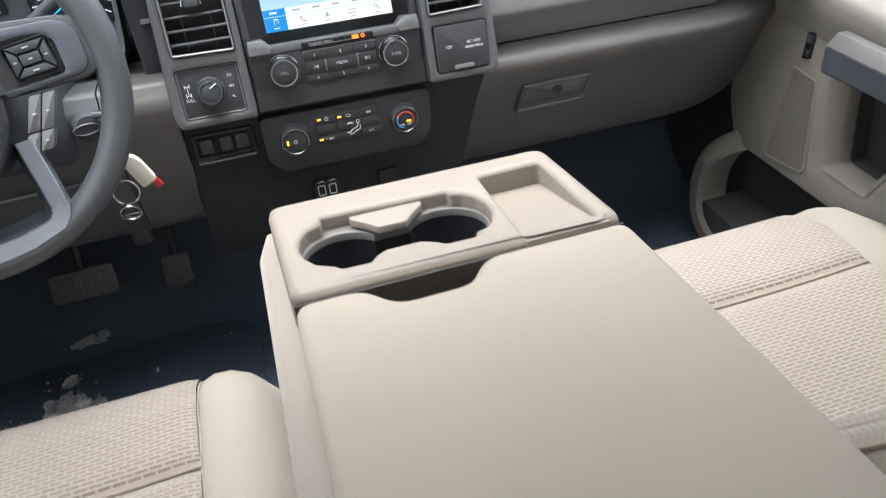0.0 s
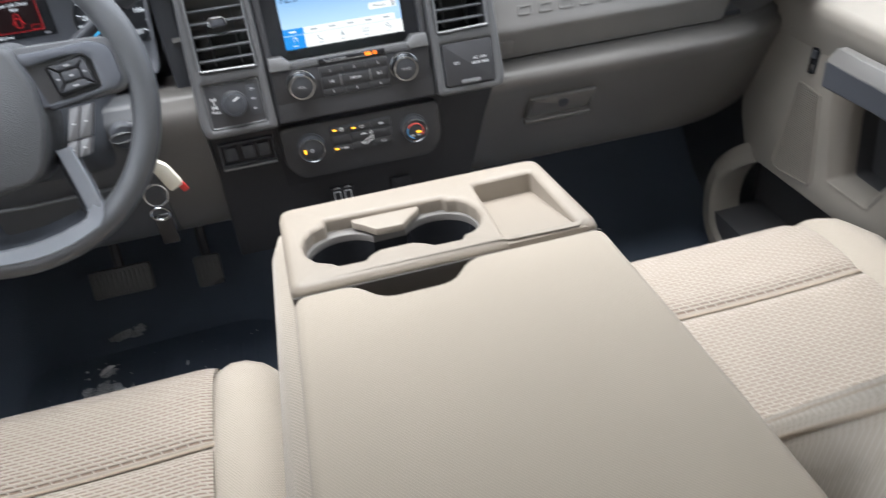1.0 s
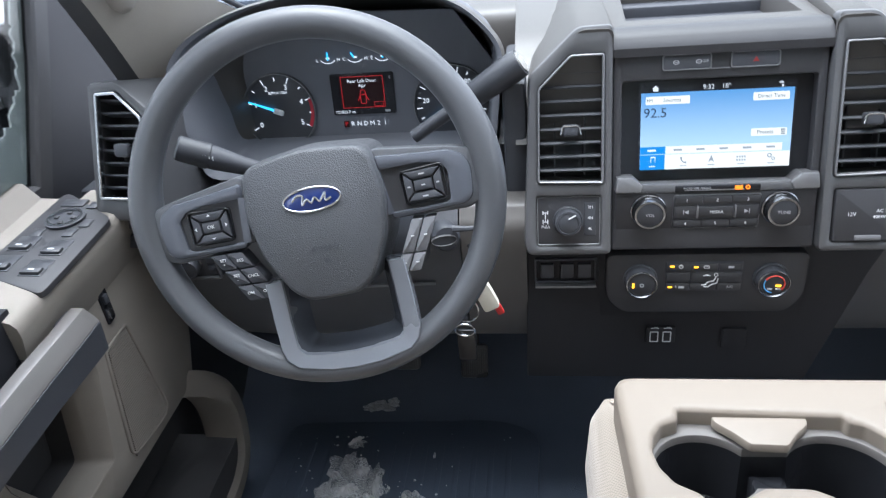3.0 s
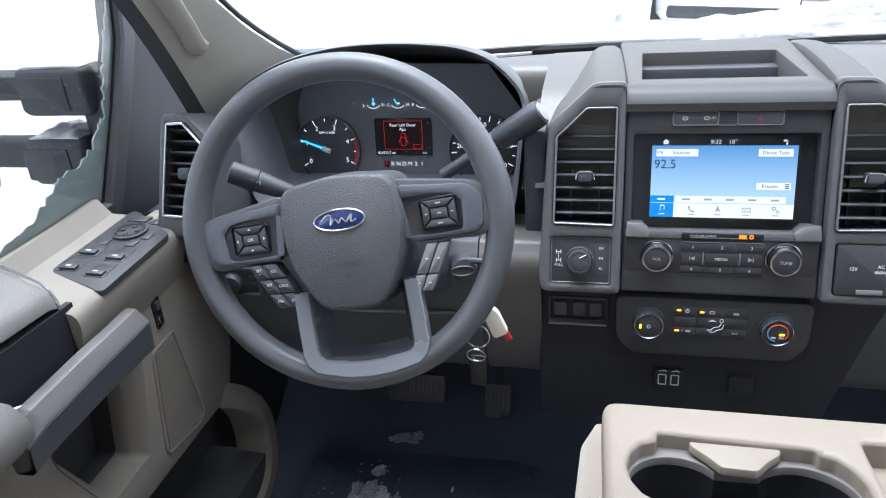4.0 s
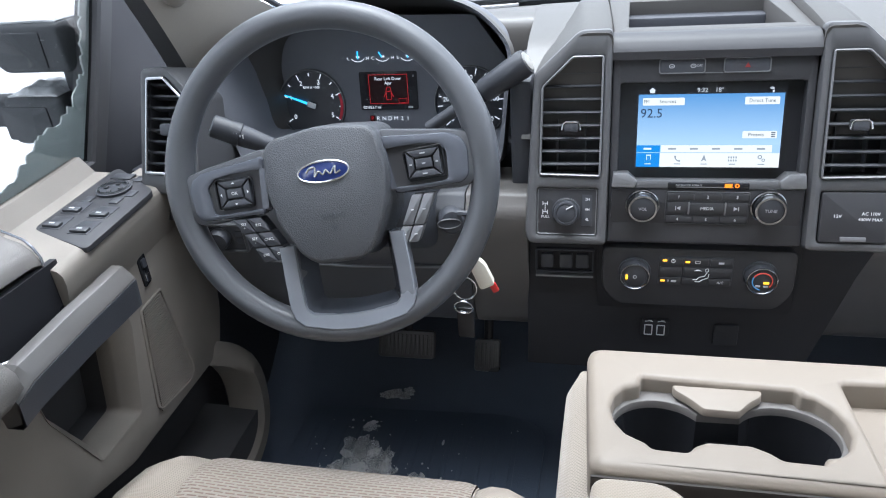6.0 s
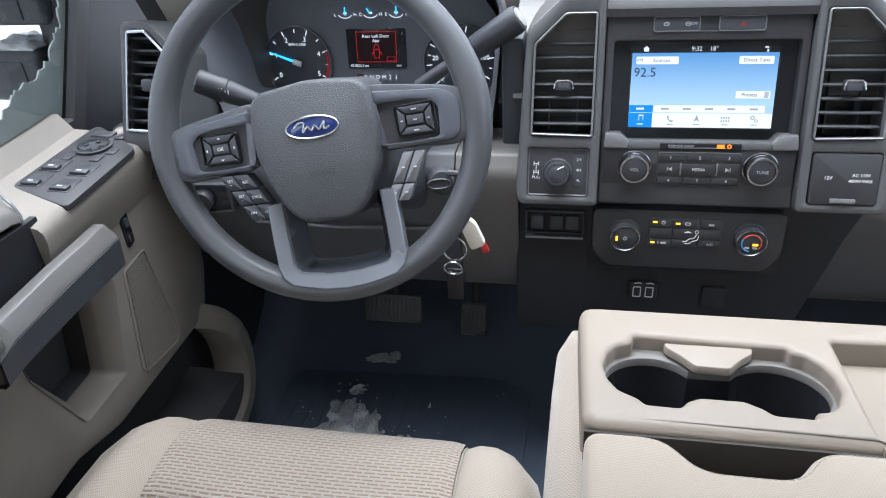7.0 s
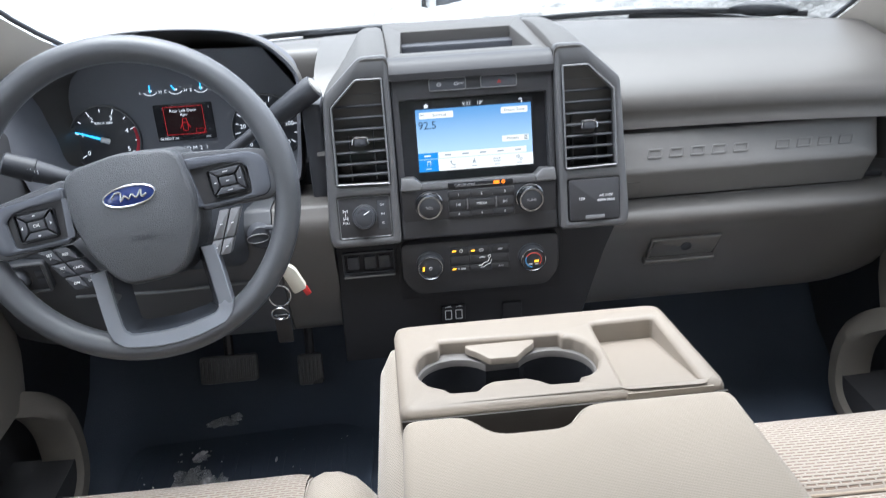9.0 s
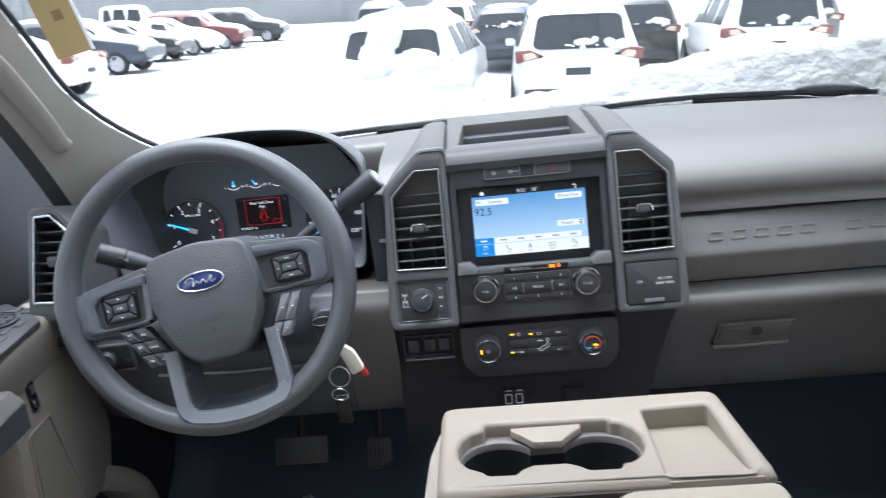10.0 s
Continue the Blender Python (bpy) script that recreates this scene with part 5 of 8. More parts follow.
solid("blank_cover", bm, LOWBLACK, "small dark blanking cover on the lower stack", "cover")

# side vents at the dash ends
for sx in (-1, 1):
    v = thing("side_air_vent", "black slatted side vent in a bright rimmed housing", "air vent", (sx * 0.77, -0.02, 0.8), "dash air vents")
    M2 = frame_of((sx * 0.757, -0.022, 0.81), (1, sx * 0.12, 0), (0, K, 1))
    o = [(sx * x, y) for x, y in ((-0.052, -0.095), (0.058, -0.095), (0.040, 0.088), (-0.002, 0.092), (-0.050, 0.052))]
    i2 = [(sx * x, y) for x, y in ((-0.040, -0.065), (0.044, -0.065), (0.028, 0.076), (-0.003, 0.078), (-0.038, 0.045))]
    if sx < 0:
        o, i2 = o[::-1], i2[::-1]
    bm = bmesh.new()
    holed(bm, rounded(o, 0.008), [rounded(i2, 0.004)], M2, 0.0, -0.12, [0.05], 0.005)
    part("housing", bm, TRIM, v)
    bm = bmesh.new()
    ring(bm, rounded(i2, 0.004), grown(rounded(i2, 0.004), -0.004), M2, -0.004, 0.004, 0.001)
    part("surround", bm, CHROME, v)
    bm = bmesh.new()
    prism(bm, grown(i2, 0.004), M2, -0.06, -0.048)
    part("duct", bm, MATTE, v)
    for i in range(8):
        y = -0.052 + 0.0165 * i
        xa, xb = (-0.039 if y < 0.045 else -0.038 + (y - 0.045) * 1.06), 0.042 - (y + 0.065) * 0.113
        bm = bmesh.new()
        box(bm, (sx * (xa + xb) / 2, y, -0.016), (xb - xa, 0.0035, 0.018), M2 @ Matrix.Translation((0, y, -0.016)) @ Matrix.Rotation(-0.35, 4, "X") @ Matrix.Translation((0, -y, 0.016)), 0.001)
        part("slat", bm, BLACK, v)
    bm = bmesh.new()
    box(bm, (sx * 0.0, 0.002, -0.003), (0.022, 0.018, 0.014), M2, 0.004)
    part("thumb_tab", bm, DARK, v)
# lamp switch below the left vent, and blank keys
lampsw = thing("lamp_switch", "round chrome-edged lamp switch in a dark panel", "switch", (-0.66, -0.03, 0.62))
LS = frame_of((-0.66, -0.03, 0.655), (1, 0.05, 0), (0, -0.12, 1))
bm = bmesh.new()
prism(bm, rounded(rect(-0.066, -0.040, -0.003, 0.013), 0.006), LS, -0.05, 0.002, 0.001)
part("faceplate", bm, BLACK, lampsw)
bm = bmesh.new()
o = rounded(rect(-0.066, -0.040, -0.003, 0.013), 0.006)
ring(bm, o, grown(o, -0.0045), LS, 0.0, 0.006, 0.0012)
part("key_frame", bm, TRIM, lampsw, "satin grey frame")
lk = knob(-0.046, -0.013, LS, lampsw, 0.0165, "rotary_knob", "plain dark rotary knob")
bm = bmesh.new()
tube(bm, [LS @ Vector((-0.046 + 0.0165 * math.cos(radians(a)), -0.013 + 0.0165 * math.sin(radians(a)), 0.0165)) for a in range(95, 206, 10)], 0.0014, 6)
part("chrome_crescent", bm, CHROME, lk)
for v in (-0.006, -0.020):
    bm = bmesh.new()
    box(bm, (-0.014, v, 0.003), (0.012, 0.009, 0.003), LS, 0.001)
    part("dimmer_key", bm, DARK, lampsw)
# added satin bar standing in for the highlight on the knee panel's edge
bm = bmesh.new()
tube(bm, [(-0.64 + 0.014 * i, -0.0245 + 0.008 * abs(i - 10) / 10, 0.594) for i in range(21)], 0.0028, 8)
part("panel_highlight", bm, SATIN, dash, "thin satin bar for the highlight along the knee panel's edge")
for z in (0.0, 0.03):
    bm = bmesh.new()
    box(bm, (-0.79 + 0.02, -0.015, 0.675 + z), (0.055, 0.02, 0.022), bev=0.003)
    solid("blank_key", bm, DARK, "dark blank switch beneath the side vent", "switch", group="blank switches")

# ---- instrument cluster and hood ----
hood = thing("cluster_hood", "soft dark grey hood over the instrument cluster", "dashboard part", (-0.46, 0.15, 0.75))
OPEN = [(-0.292, 0.045, 0.733), (-0.272, 0.045, 0.742), (-0.261, 0.045, 0.82), (-0.257, 0.047, 0.86), (-0.254, 0.055, 0.890), (-0.268, 0.067, 0.916), (-0.305, 0.088, 0.945), (-0.350, 0.106, 0.960), (-0.40, 0.116, 0.966), (-0.47, 0.12, 0.969), (-0.54, 0.118, 0.967), (-0.60, 0.106, 0.959), (-0.65, 0.09, 0.944), (-0.693, 0.07, 0.920), (-0.713, 0.055, 0.888), (-0.710, 0.047, 0.85), (-0.700, 0.045, 0.80), (-0.69, 0.045, 0.745), (-0.67, 0.045, 0.733)]
OPEN = [tuple(p) for p in smooth_path(OPEN, 4)]
cx0, cz0 = -0.4665, 0.84
inset = lambda p, k, y: Vector((cx0 + (p[0] - cx0) * k, y, cz0 + (p[2] - cz0) * k))
l_far = [Vector((cx0 + (p[0] - cx0) * 0.66, min(0.36, pad_back(cx0 + (p[0] - cx0) * 0.66) - 0.03), min(0.880, p[2] - 0.05))) for p in OPEN]
l_mid = [Vector((cx0 + (p[0] - cx0) * 0.965, p[1] + 0.08, p[2] - 0.026)) for p in OPEN]
l_out = [Vector((p[0], p[1] + 0.012, p[2] - 0.001)) for p in OPEN]
l_rim = [inset(p, 0.985, p[1]) for p in OPEN]
l_in = [inset(p, 0.955, p[1] + 0.006) for p in OPEN]
l_deep = [inset(p, 0.90, 0.19) for p in OPEN]
bm = bmesh.new()
skin(bm, [l_far, l_mid, l_out, l_rim], False)
part("visor", bm, PAD, hood, "soft hood shell", 45)
bm = bmesh.new()
skin(bm, [l_rim, l_in, [inset(p, 0.93, p[1] + 0.06) for p in OPEN], l_deep], False)
part("inner_liner", bm, HOODLINE, hood, "black hood lining", 45)
CL = frame_of((-0.4765, 0.185, 0.785), (1, 0, 0), (0, 0.12, 1))
bm = bmesh.new()
prism(bm, [(-0.25, -0.07), (0.205, -0.07), (0.207, 0.05), (0.145, 0.135), (-0.19, 0.145), (-0.25, 0.10)], CL, -0.03, -0.002)
part("back_plate", bm, HOODLINE, hood)
cluster = thing("instrument_cluster", "lit instrument cluster with two dials and a red warning display", "instrument panel", (-0.4765, 0.18, 0.75))
writing_at = lambda u, v: CL @ Matrix.Translation((u, v, 0.001))
for u, side in ((-0.1355, "tach"), (0.1355, "speed")):
    g0 = CL @ Matrix.Translation((u, 0, 0))
    bm = bmesh.new()
    lathe(bm, [(0.059, -0.002), (0.059, 0.004), (0.0565, 0.005), (0.056, -0.001), (0.0, -0.001)], g0, 48)
    g = part("dial", bm, BLACK, cluster, "round black dial with a fine bright edge")
    bm = bmesh.new()
    lathe(bm, [(0.0585, 0.004), (0.0585, 0.0055), (0.0575, 0.0055), (0.0575, 0.004)], g0, 48)
    part("dial_edge", bm, SATIN, g)
    steps = 11 if side == "tach" else 15
    bm = bmesh.new()
    for i in range(steps):
        a = radians(212 - 24 * i) if side == "tach" else radians(222 - 18 * i)
        l = 0.009 if i % 2 == 0 else 0.005
        box(bm, (0.050 * math.cos(a), 0.050 * math.sin(a), 0.0005), (l, 0.0013, 0.0006), g0 @ Matrix.Translation((0.050 * math.cos(a), 0.050 * math.sin(a), 0)) @ Matrix.Rotation(a, 4, "Z") @ Matrix.Translation((-0.050 * math.cos(a), -0.050 * math.sin(a), 0)))
    part("dial_marks", bm, WHITE_GLOW, g)
    if side == "tach":
        for i in range(6):
            a = radians(212 - 48 * i)
            writing("lettering", str(i), g0 @ Matrix.Translation((0.039 * math.cos(a), 0.039 * math.sin(a), 0.0004)), 0.0115, WHITE_GLOW, g)
        writing("lettering", "RPM X 1000", g0 @ Matrix.Translation((0.001, 0.0285, 0.0004)), 0.0058, WHITE_GLOW, g)
        bm = bmesh.new()
        tube(bm, [g0 @ Vector((0.0535 * math.cos(radians(a)), 0.0535 * math.sin(radians(a)), 0.0006)) for a in range(-28, 21, 6)], 0.0035, 6, flat=0.2, up=g0.to_3x3() @ Vector((0, 0, 1)))
        part("red_zone", bm, material("red_zone_print", (0.45, 0.02, 0.04), 0.5, bump=0), g)
        na, nl = radians(160), 0.050
    else:
        for s, a in (("0", 222), ("20", 172), ("40", 128), ("60", 90), ("80", 52), ("100", 8), ("120", -42)):
            writing("lettering", s, g0 @ Matrix.Translation((0.040 * math.cos(radians(a)), 0.040 * math.sin(radians(a)), 0.0004)), 0.0105, WHITE_GLOW, g)
        na, nl = radians(212), 0.050
    bm = bmesh.new()
    nm = g0 @ Matrix.Rotation(na, 4, "Z")
    prism(bm, [(0.002, -0.0022), (nl, -0.0008), (nl, 0.0008), (0.002, 0.0022)], nm, 0.0035, 0.0055)
    part("needle", bm, CYAN_GLOW, g)
    bm = bmesh.new()
    box(bm, (0.0, 0, 0.0055), (0.016, 0.009, 0.005), nm, 0.002)
    part("needle_hub", bm, WHITEPRINT, g)
# small gauges
for u, a, b, na in ((-0.048, "L", "H", 90), (-0.006, "C", "H", 130), (0.036, "E", "F", 90)):
    g0 = CL @ Matrix.Translation((u, 0.078, 0))
    bm = bmesh.new()
    tube(bm, [g0 @ Vector((0.0115 * math.cos(radians(t)), -0.004 + 0.0075 * math.sin(radians(t)) + 0.002, 0.0005)) for t in range(200, 341, 14)], 0.0006, 6)
    box(bm, (0, -0.002, 0.0004), (0.006, 0.003, 0.0004), g0)
    sg = part("small_gauge", bm, WHITE_GLOW, cluster)
    bm = bmesh.new()
    c, s = math.cos(radians(na)), math.sin(radians(na))
    tube(bm, [g0 @ Vector((0.0105 * c * 0.9, 0.008 * s - 0.001, 0.001)), g0 @ Vector((0.002 * c, -0.009 * s + 0.004, 0.001))], 0.0011, 6)
    part("needle", bm, CYAN_GLOW, sg)
    writing("lettering", a, g0 @ Matrix.Translation((-0.0165, -0.0045, 0.0004)), 0.0075, WHITE_GLOW, sg)
    writing("lettering", b, g0 @ Matrix.Translation((0.0165, -0.0045, 0.0004)), 0.0075, WHITE_GLOW, sg)
# message display
bm = bmesh.new()
prism(bm, rounded(rect(-0.049, -0.010, 0.049, 0.052), 0.003), CL, -0.002, 0.0004)
disp = part("message_display", bm, GLOSS, cluster)
bm = bmesh.new()
o = rect(-0.033, 0.0, 0.033, 0.0475)
prism(bm, grown(o, -0.0008), CL, 0.0, 0.0007)
part("warning_field", bm, DIM_RED, disp)
bm = bmesh.new()
ring(bm, o, grown(o, -0.0008), CL, 0.0, 0.001)
part("warning_frame", bm, RED_GLOW, disp)
writing("lettering", "Rear Left Door", writing_at(0, 0.0405), 0.0072, WHITE_GLOW, disp)
writing("lettering", "Ajar", writing_at(0, 0.0335), 0.0072, WHITE_GLOW, disp)
bm = bmesh.new()
car = rounded([(-0.0045, 0.006), (0.0045, 0.006), (0.0050, 0.020), (0.0032, 0.0275), (-0.0032, 0.0275), (-0.0050, 0.020)], 0.0015, 2)
ring(bm, car, grown(car, -0.0010), CL, 0.0004, 0.0013)
for s in (-1, 1):
    tube(bm, [CL @ Vector((s * 0.0045, 0.018, 0.001)), CL @ Vector((s * 0.0085, 0.011, 0.001))], 0.0007, 6)
box(bm, (0, 0.020, 0.001), (0.006, 0.0016, 0.0005), CL)
part("door_warning_mark", bm, RED_GLOW, disp)
bm = bmesh.new()
o = rect(0.0165, 0.0015, 0.0305, 0.0085)
ring(bm, o, grown(o, -0.0006), CL, 0.0004, 0.0012)
part("key_outline", bm, RED_GLOW, disp)
writing("lettering", "021823.7 mi", writing_at(-0.030, -0.0058), 0.0062, WHITE_GLOW, disp)
writing("lettering", "E", writing_at(0.0435, 0.044), 0.0052, GREYPRINT, disp)
bm = bmesh.new()
box(bm, (0.036, -0.0058, 0.0008), (0.008, 0.003, 0.0005), CL)
part("print_bar", bm, GREYPRINT, disp)
for i, s in enumerate("PRNDM21"):
    writing("lettering", s, writing_at(-0.031 + 0.0102 * i, -0.0245), 0.0098, RED_GLOW if s == "P" else WHITE_GLOW, cluster)
bm = bmesh.new()
prism(bm, rect(-0.0353, -0.0295, -0.0268, -0.0195), CL, -0.001, 0.0006)
part("gear_field", bm, DIM_RED, cluster)

# ---- steering column ----
column = thing("steering_column", "dark plastic steering column shroud with ignition lock", "steering column", (-0.44, 0.0, 0.66))
bm = bmesh.new()
loops = []
for y, w, zb, zt in ((-0.125, 0.050, 0.735, 0.80), (-0.11, 0.064, 0.715, 0.812), (-0.04, 0.080, 0.655, 0.80), (0.03, 0.092, 0.61, 0.775), (0.12, 0.10, 0.57, 0.74)):
    o = rounded([(-w, zb), (w, zb), (w, zt), (-w, zt)], 0.03)
    loops.append([Vector((-0.445 + x, y + (z - 0.75) * 0.2, z)) for x, z in o])
skin(bm, loops)
part("shroud", bm, SHROUD, column, "", 80)
bm = bmesh.new()
IG = frame_of((-0.335, -0.062, 0.690), (1, 0.25, 0), (0, 0.25, 1))
lathe(bm, [(0.019, -0.06), (0.018, -0.006), (0.015, -0.002), (0.0, -0.002)], IG @ Matrix.Translation((0.004, 0.0, 0)), 24)
ig = part("ignition_lock", bm, DARK, column, "dark round ignition lock")
bm = bmesh.new()
ring(bm, oval(0, 0, 0.0165, 0.0070, 24), oval(0, 0, 0.0153, 0.0058, 24), IG @ Matrix.Translation((0, 0, 0.004)), -0.004, 0.002, 0.0006)
part("oval_mark", bm, TRIM, ig)
bm = bmesh.new()
prism(bm, oval(0, 0, 0.0160, 0.0064, 24), IG @ Matrix.Translation((0, 0, 0.004)), -0.008, 0.0)
part("oval_face", bm, BLACK, ig)
bm = bmesh.new()
tube(bm, [IG @ Vector(p) for p in ((0.012, 0.014, 0.004), (0.03, 0.012, 0.006), (0.052, 0.010, 0.004))], [0.005, 0.0035, 0.003], 8)
part("chrome_stem", bm, DARK, ig)

# keys hanging at the ignition
keys = thing("key_ring", "pale key fob with steel rings and a red tag", "keys", (-0.28, -0.14, 0.6))
bm = bmesh.new()
KM = frame_of((-0.280, -0.146, 0.664), (0.93, 0.1, 0.42), (-0.42, 0.0, 0.9)) @ Matrix.Diagonal((0.85, 0.85, 1, 1))
prism(bm, rounded([(-0.012, -0.026), (0.012, -0.026), (0.013, 0.012), (0.004, 0.030), (-0.009, 0.030)], 0.006), KM, -0.004, 0.006, 0.002)
part("fob", bm, material("ivory_plastic", (0.62, 0.60, 0.52), 0.4, bump=0.05), keys, "ivory plastic fob")
bm = bmesh.new()
prism(bm, rounded(rect(0.002, -0.040, 0.012, -0.024), 0.002), KM, -0.001, 0.002, 0.0005)
part("red_tag", bm, material("red_plastic", (0.45, 0.02, 0.02), 0.4, bump=0), keys, "small red tag")
for c, r, tl in (((-0.306, -0.125, 0.625), 0.0155, 0.2), ((-0.309, -0.127, 0.596), 0.0125, -0.3)):
    bm = bmesh.new()
    tube(bm, [Vector(c) + Vector((r * math.cos(a * math.pi / 12), r * math.sin(a * math.pi / 12) * math.sin(tl), r * math.sin(a * math.pi / 12) * math.cos(tl))) for a in range(24)], 0.0013, 6, closed=True)
    part("steel_ring", bm, CHROME, keys, "bright steel split ring")
bm = bmesh.new()
box(bm, (-0.309, -0.118, 0.566), (0.024, 0.006, 0.05), bev=0.003)
part("dark_fob", bm, GLOSS, keys, "black remote fob")
bm = bmesh.new()
tube(bm, [(-0.284, -0.14, 0.700), (-0.288, -0.12, 0.705), (-0.30, -0.095, 0.70)], 0.0025, 6)
part("key_blade", bm, DARKCHROME, keys)

# stalks
stalk = thing("turn_signal_stalk", "black turn signal stalk with ribbed end", "stalk", (-0.58, -0.06, 0.82))
bm = bmesh.new()
a, b = Vector((-0.535, -0.075, 0.795)), Vector((-0.632, -0.105, 0.846))
tube(bm, [a, a.lerp(b, 0.3), a.lerp(b, 0.6), a.lerp(b, 0.66)], [0.010, 0.011, 0.0145, 0.0145], 14)
part("arm", bm, DARK, stalk)
bm = bmesh.new()
tube(bm, [a.lerp(b, 0.66), a.lerp(b, 0.67), a.lerp(b, 0.98), a.lerp(b, 1.0)], [0.0145, 0.0158, 0.015, 0.012], 14)
part("twist_end", bm, BLACK, stalk)
for i in range(4):
    bm = bmesh.new()
    p = a.lerp(b, 0.60 + 0.035 * i)
    box(bm, p + Vector((0.003, -0.0132, 0.005)), (0.0012, 0.002, 0.003 if i % 2 else 0.005))
    part("print_mark", bm, WHITEPRINT, stalk)
lever = thing("gear_lever", "black column gear lever with a bright end button", "gear lever", (-0.3, 0, 0.85))
bm = bmesh.new()
a, b = Vector((-0.375, 0.03, 0.795)), Vector((-0.2315, 0.022, 0.889))
tube(bm, [a, a.lerp(b, 0.40)], 0.009, 12)
part("arm", bm, BLACK, lever)
bm = bmesh.new()
tube(bm, [a.lerp(b, 0.40), a.lerp(b, 0.42), a.lerp(b, 0.55), a.lerp(b, 0.56), a.lerp(b, 0.58), a.lerp(b, 0.94), a.lerp(b, 0.99)], [0.010, 0.014, 0.015, 0.0135, 0.016, 0.0185, 0.017], 18)
part("grip", bm, BLACK, lever)
bm = bmesh.new()
tube(bm, [a.lerp(b, 0.985), a.lerp(b, 1.0), a.lerp(b, 1.005)], [0.0135, 0.0135, 0.011], 18)
part("end_button", bm, material("pale_grey_plastic", (0.24, 0.24, 0.23), 0.4, bump=0.0), lever, "pale end button")

# ---- steering wheel ----
wheel = thing("steering_wheel", "black grained steering wheel with satin spokes and button pads", "steering wheel", (-0.4466, -0.1864, 0.808))
WM = frame_of((-0.4466, -0.1864, 0.8083), (0.9955, 0.0947, 0), (0, 0.33, 1)) @ Matrix.Rotation(radians(7.3), 4, "Z")
bm = bmesh.new()
N, R, r = 96, 0.1835, 0.0165
loops = []
for i in range(N):
    a = 2 * math.pi * i / N
    # the grip is thicker beside the spokes
    t = 1 + 0.10 * math.exp(-((math.sin(a) - 0.12) / 0.25) ** 2)
    loops.append([WM @ Vector(((R + r * t * math.cos(b) * 0.98) * math.cos(a), (R + r * t * math.cos(b) * 0.98) * math.sin(a), r * t * 1.05 * math.sin(b))) for b in [2 * math.pi * j / 16 for j in range(16)]])
ls = [[bm.verts.new(p) for p in l] for l in loops]
for i in range(N):
    ringfaces(bm, ls[i], ls[(i + 1) % N])
part("rim", bm, RUBBER, wheel, "thick black grained rim", 80)
hub = [(-0.067, 0.046), (-0.056, 0.054), (0.0, 0.061), (0.056, 0.054), (0.067, 0.046), (0.074, 0.0), (0.066, -0.045), (0.045, -0.085), (0.028, -0.098), (-0.028, -0.098), (-0.045, -0.085), (-0.066, -0.045), (-0.074, 0.0)]
hub = [(x + 0.004, y) for x, y in hub][::-1]
bm = bmesh.new()
base = rounded(hub, 0.012, 3)
loops = [[WM @ Vector((x * 1.10, y * 1.03, -0.03)) for x, y in base], [WM @ Vector((x * 1.02, y, 0.0)) for x, y in base], [WM @ Vector((x, y, 0.006)) for x, y in base]]
for k in range(1, 7):
    s = k / 6
    loops.append([WM @ Vector((x * (1 - 0.09 * s ** 2.6), y * (1 - 0.08 * s ** 2.6) , 0.006 + 0.026 * math.sin(s * math.pi / 2))) for x, y in base])
skin(bm, loops)
part("airbag_cover", bm, HIDE, wheel, "grained airbag cover", 60)
badge_m = WM @ Matrix.Translation((0.004, 0.009, 0.0305)) @ Matrix.Diagonal((1.06, 1.06, 1, 1))
bm = bmesh.new()
prism(bm, oval(0, 0, 0.0285, 0.0115, 36), badge_m, -0.004, 0.0022, 0.001)
badge = part("badge", bm, material("dark_blue_enamel", (0.01, 0.025, 0.13), 0.2, grain=80, bump=0, coat=0.5), wheel, "blue oval badge with a bright edge")
bm = bmesh.new()
ring(bm, oval(0, 0, 0.0292, 0.0122, 36), oval(0, 0, 0.0272, 0.0102, 36), badge_m, -0.004, 0.003, 0.0006)
part("badge_edge", bm, CHROME, badge)
bm = bmesh.new()
tube(bm, smooth_path([badge_m @ Vector((x, y, 0.0026)) for x, y in ((-0.019, 0.001), (-0.014, 0.0055), (-0.008, 0.0045), (-0.010, -0.004), (-0.005, 0.001), (-0.001, -0.003), (0.003, 0.0015), (0.007, -0.003), (0.011, 0.001), (0.014, 0.0045), (0.013, -0.003), (0.019, -0.001))], 4), 0.0011, 6, flat=0.4, up=badge_m.to_3x3() @ Vector((0, 0, 1)))
part("badge_swash", bm, CHROME, badge)
writing("lettering", "AIRBAG", WM @ Matrix.Translation((0.006, -0.042, 0.0324)), 0.0085, DARK, wheel)
bm = bmesh.new()
box(bm, (0.006, -0.056, 0.0315), (0.008, 0.006, 0.001), WM, 0.0003)
part("embossed_mark", bm, WHEELGREY, wheel)
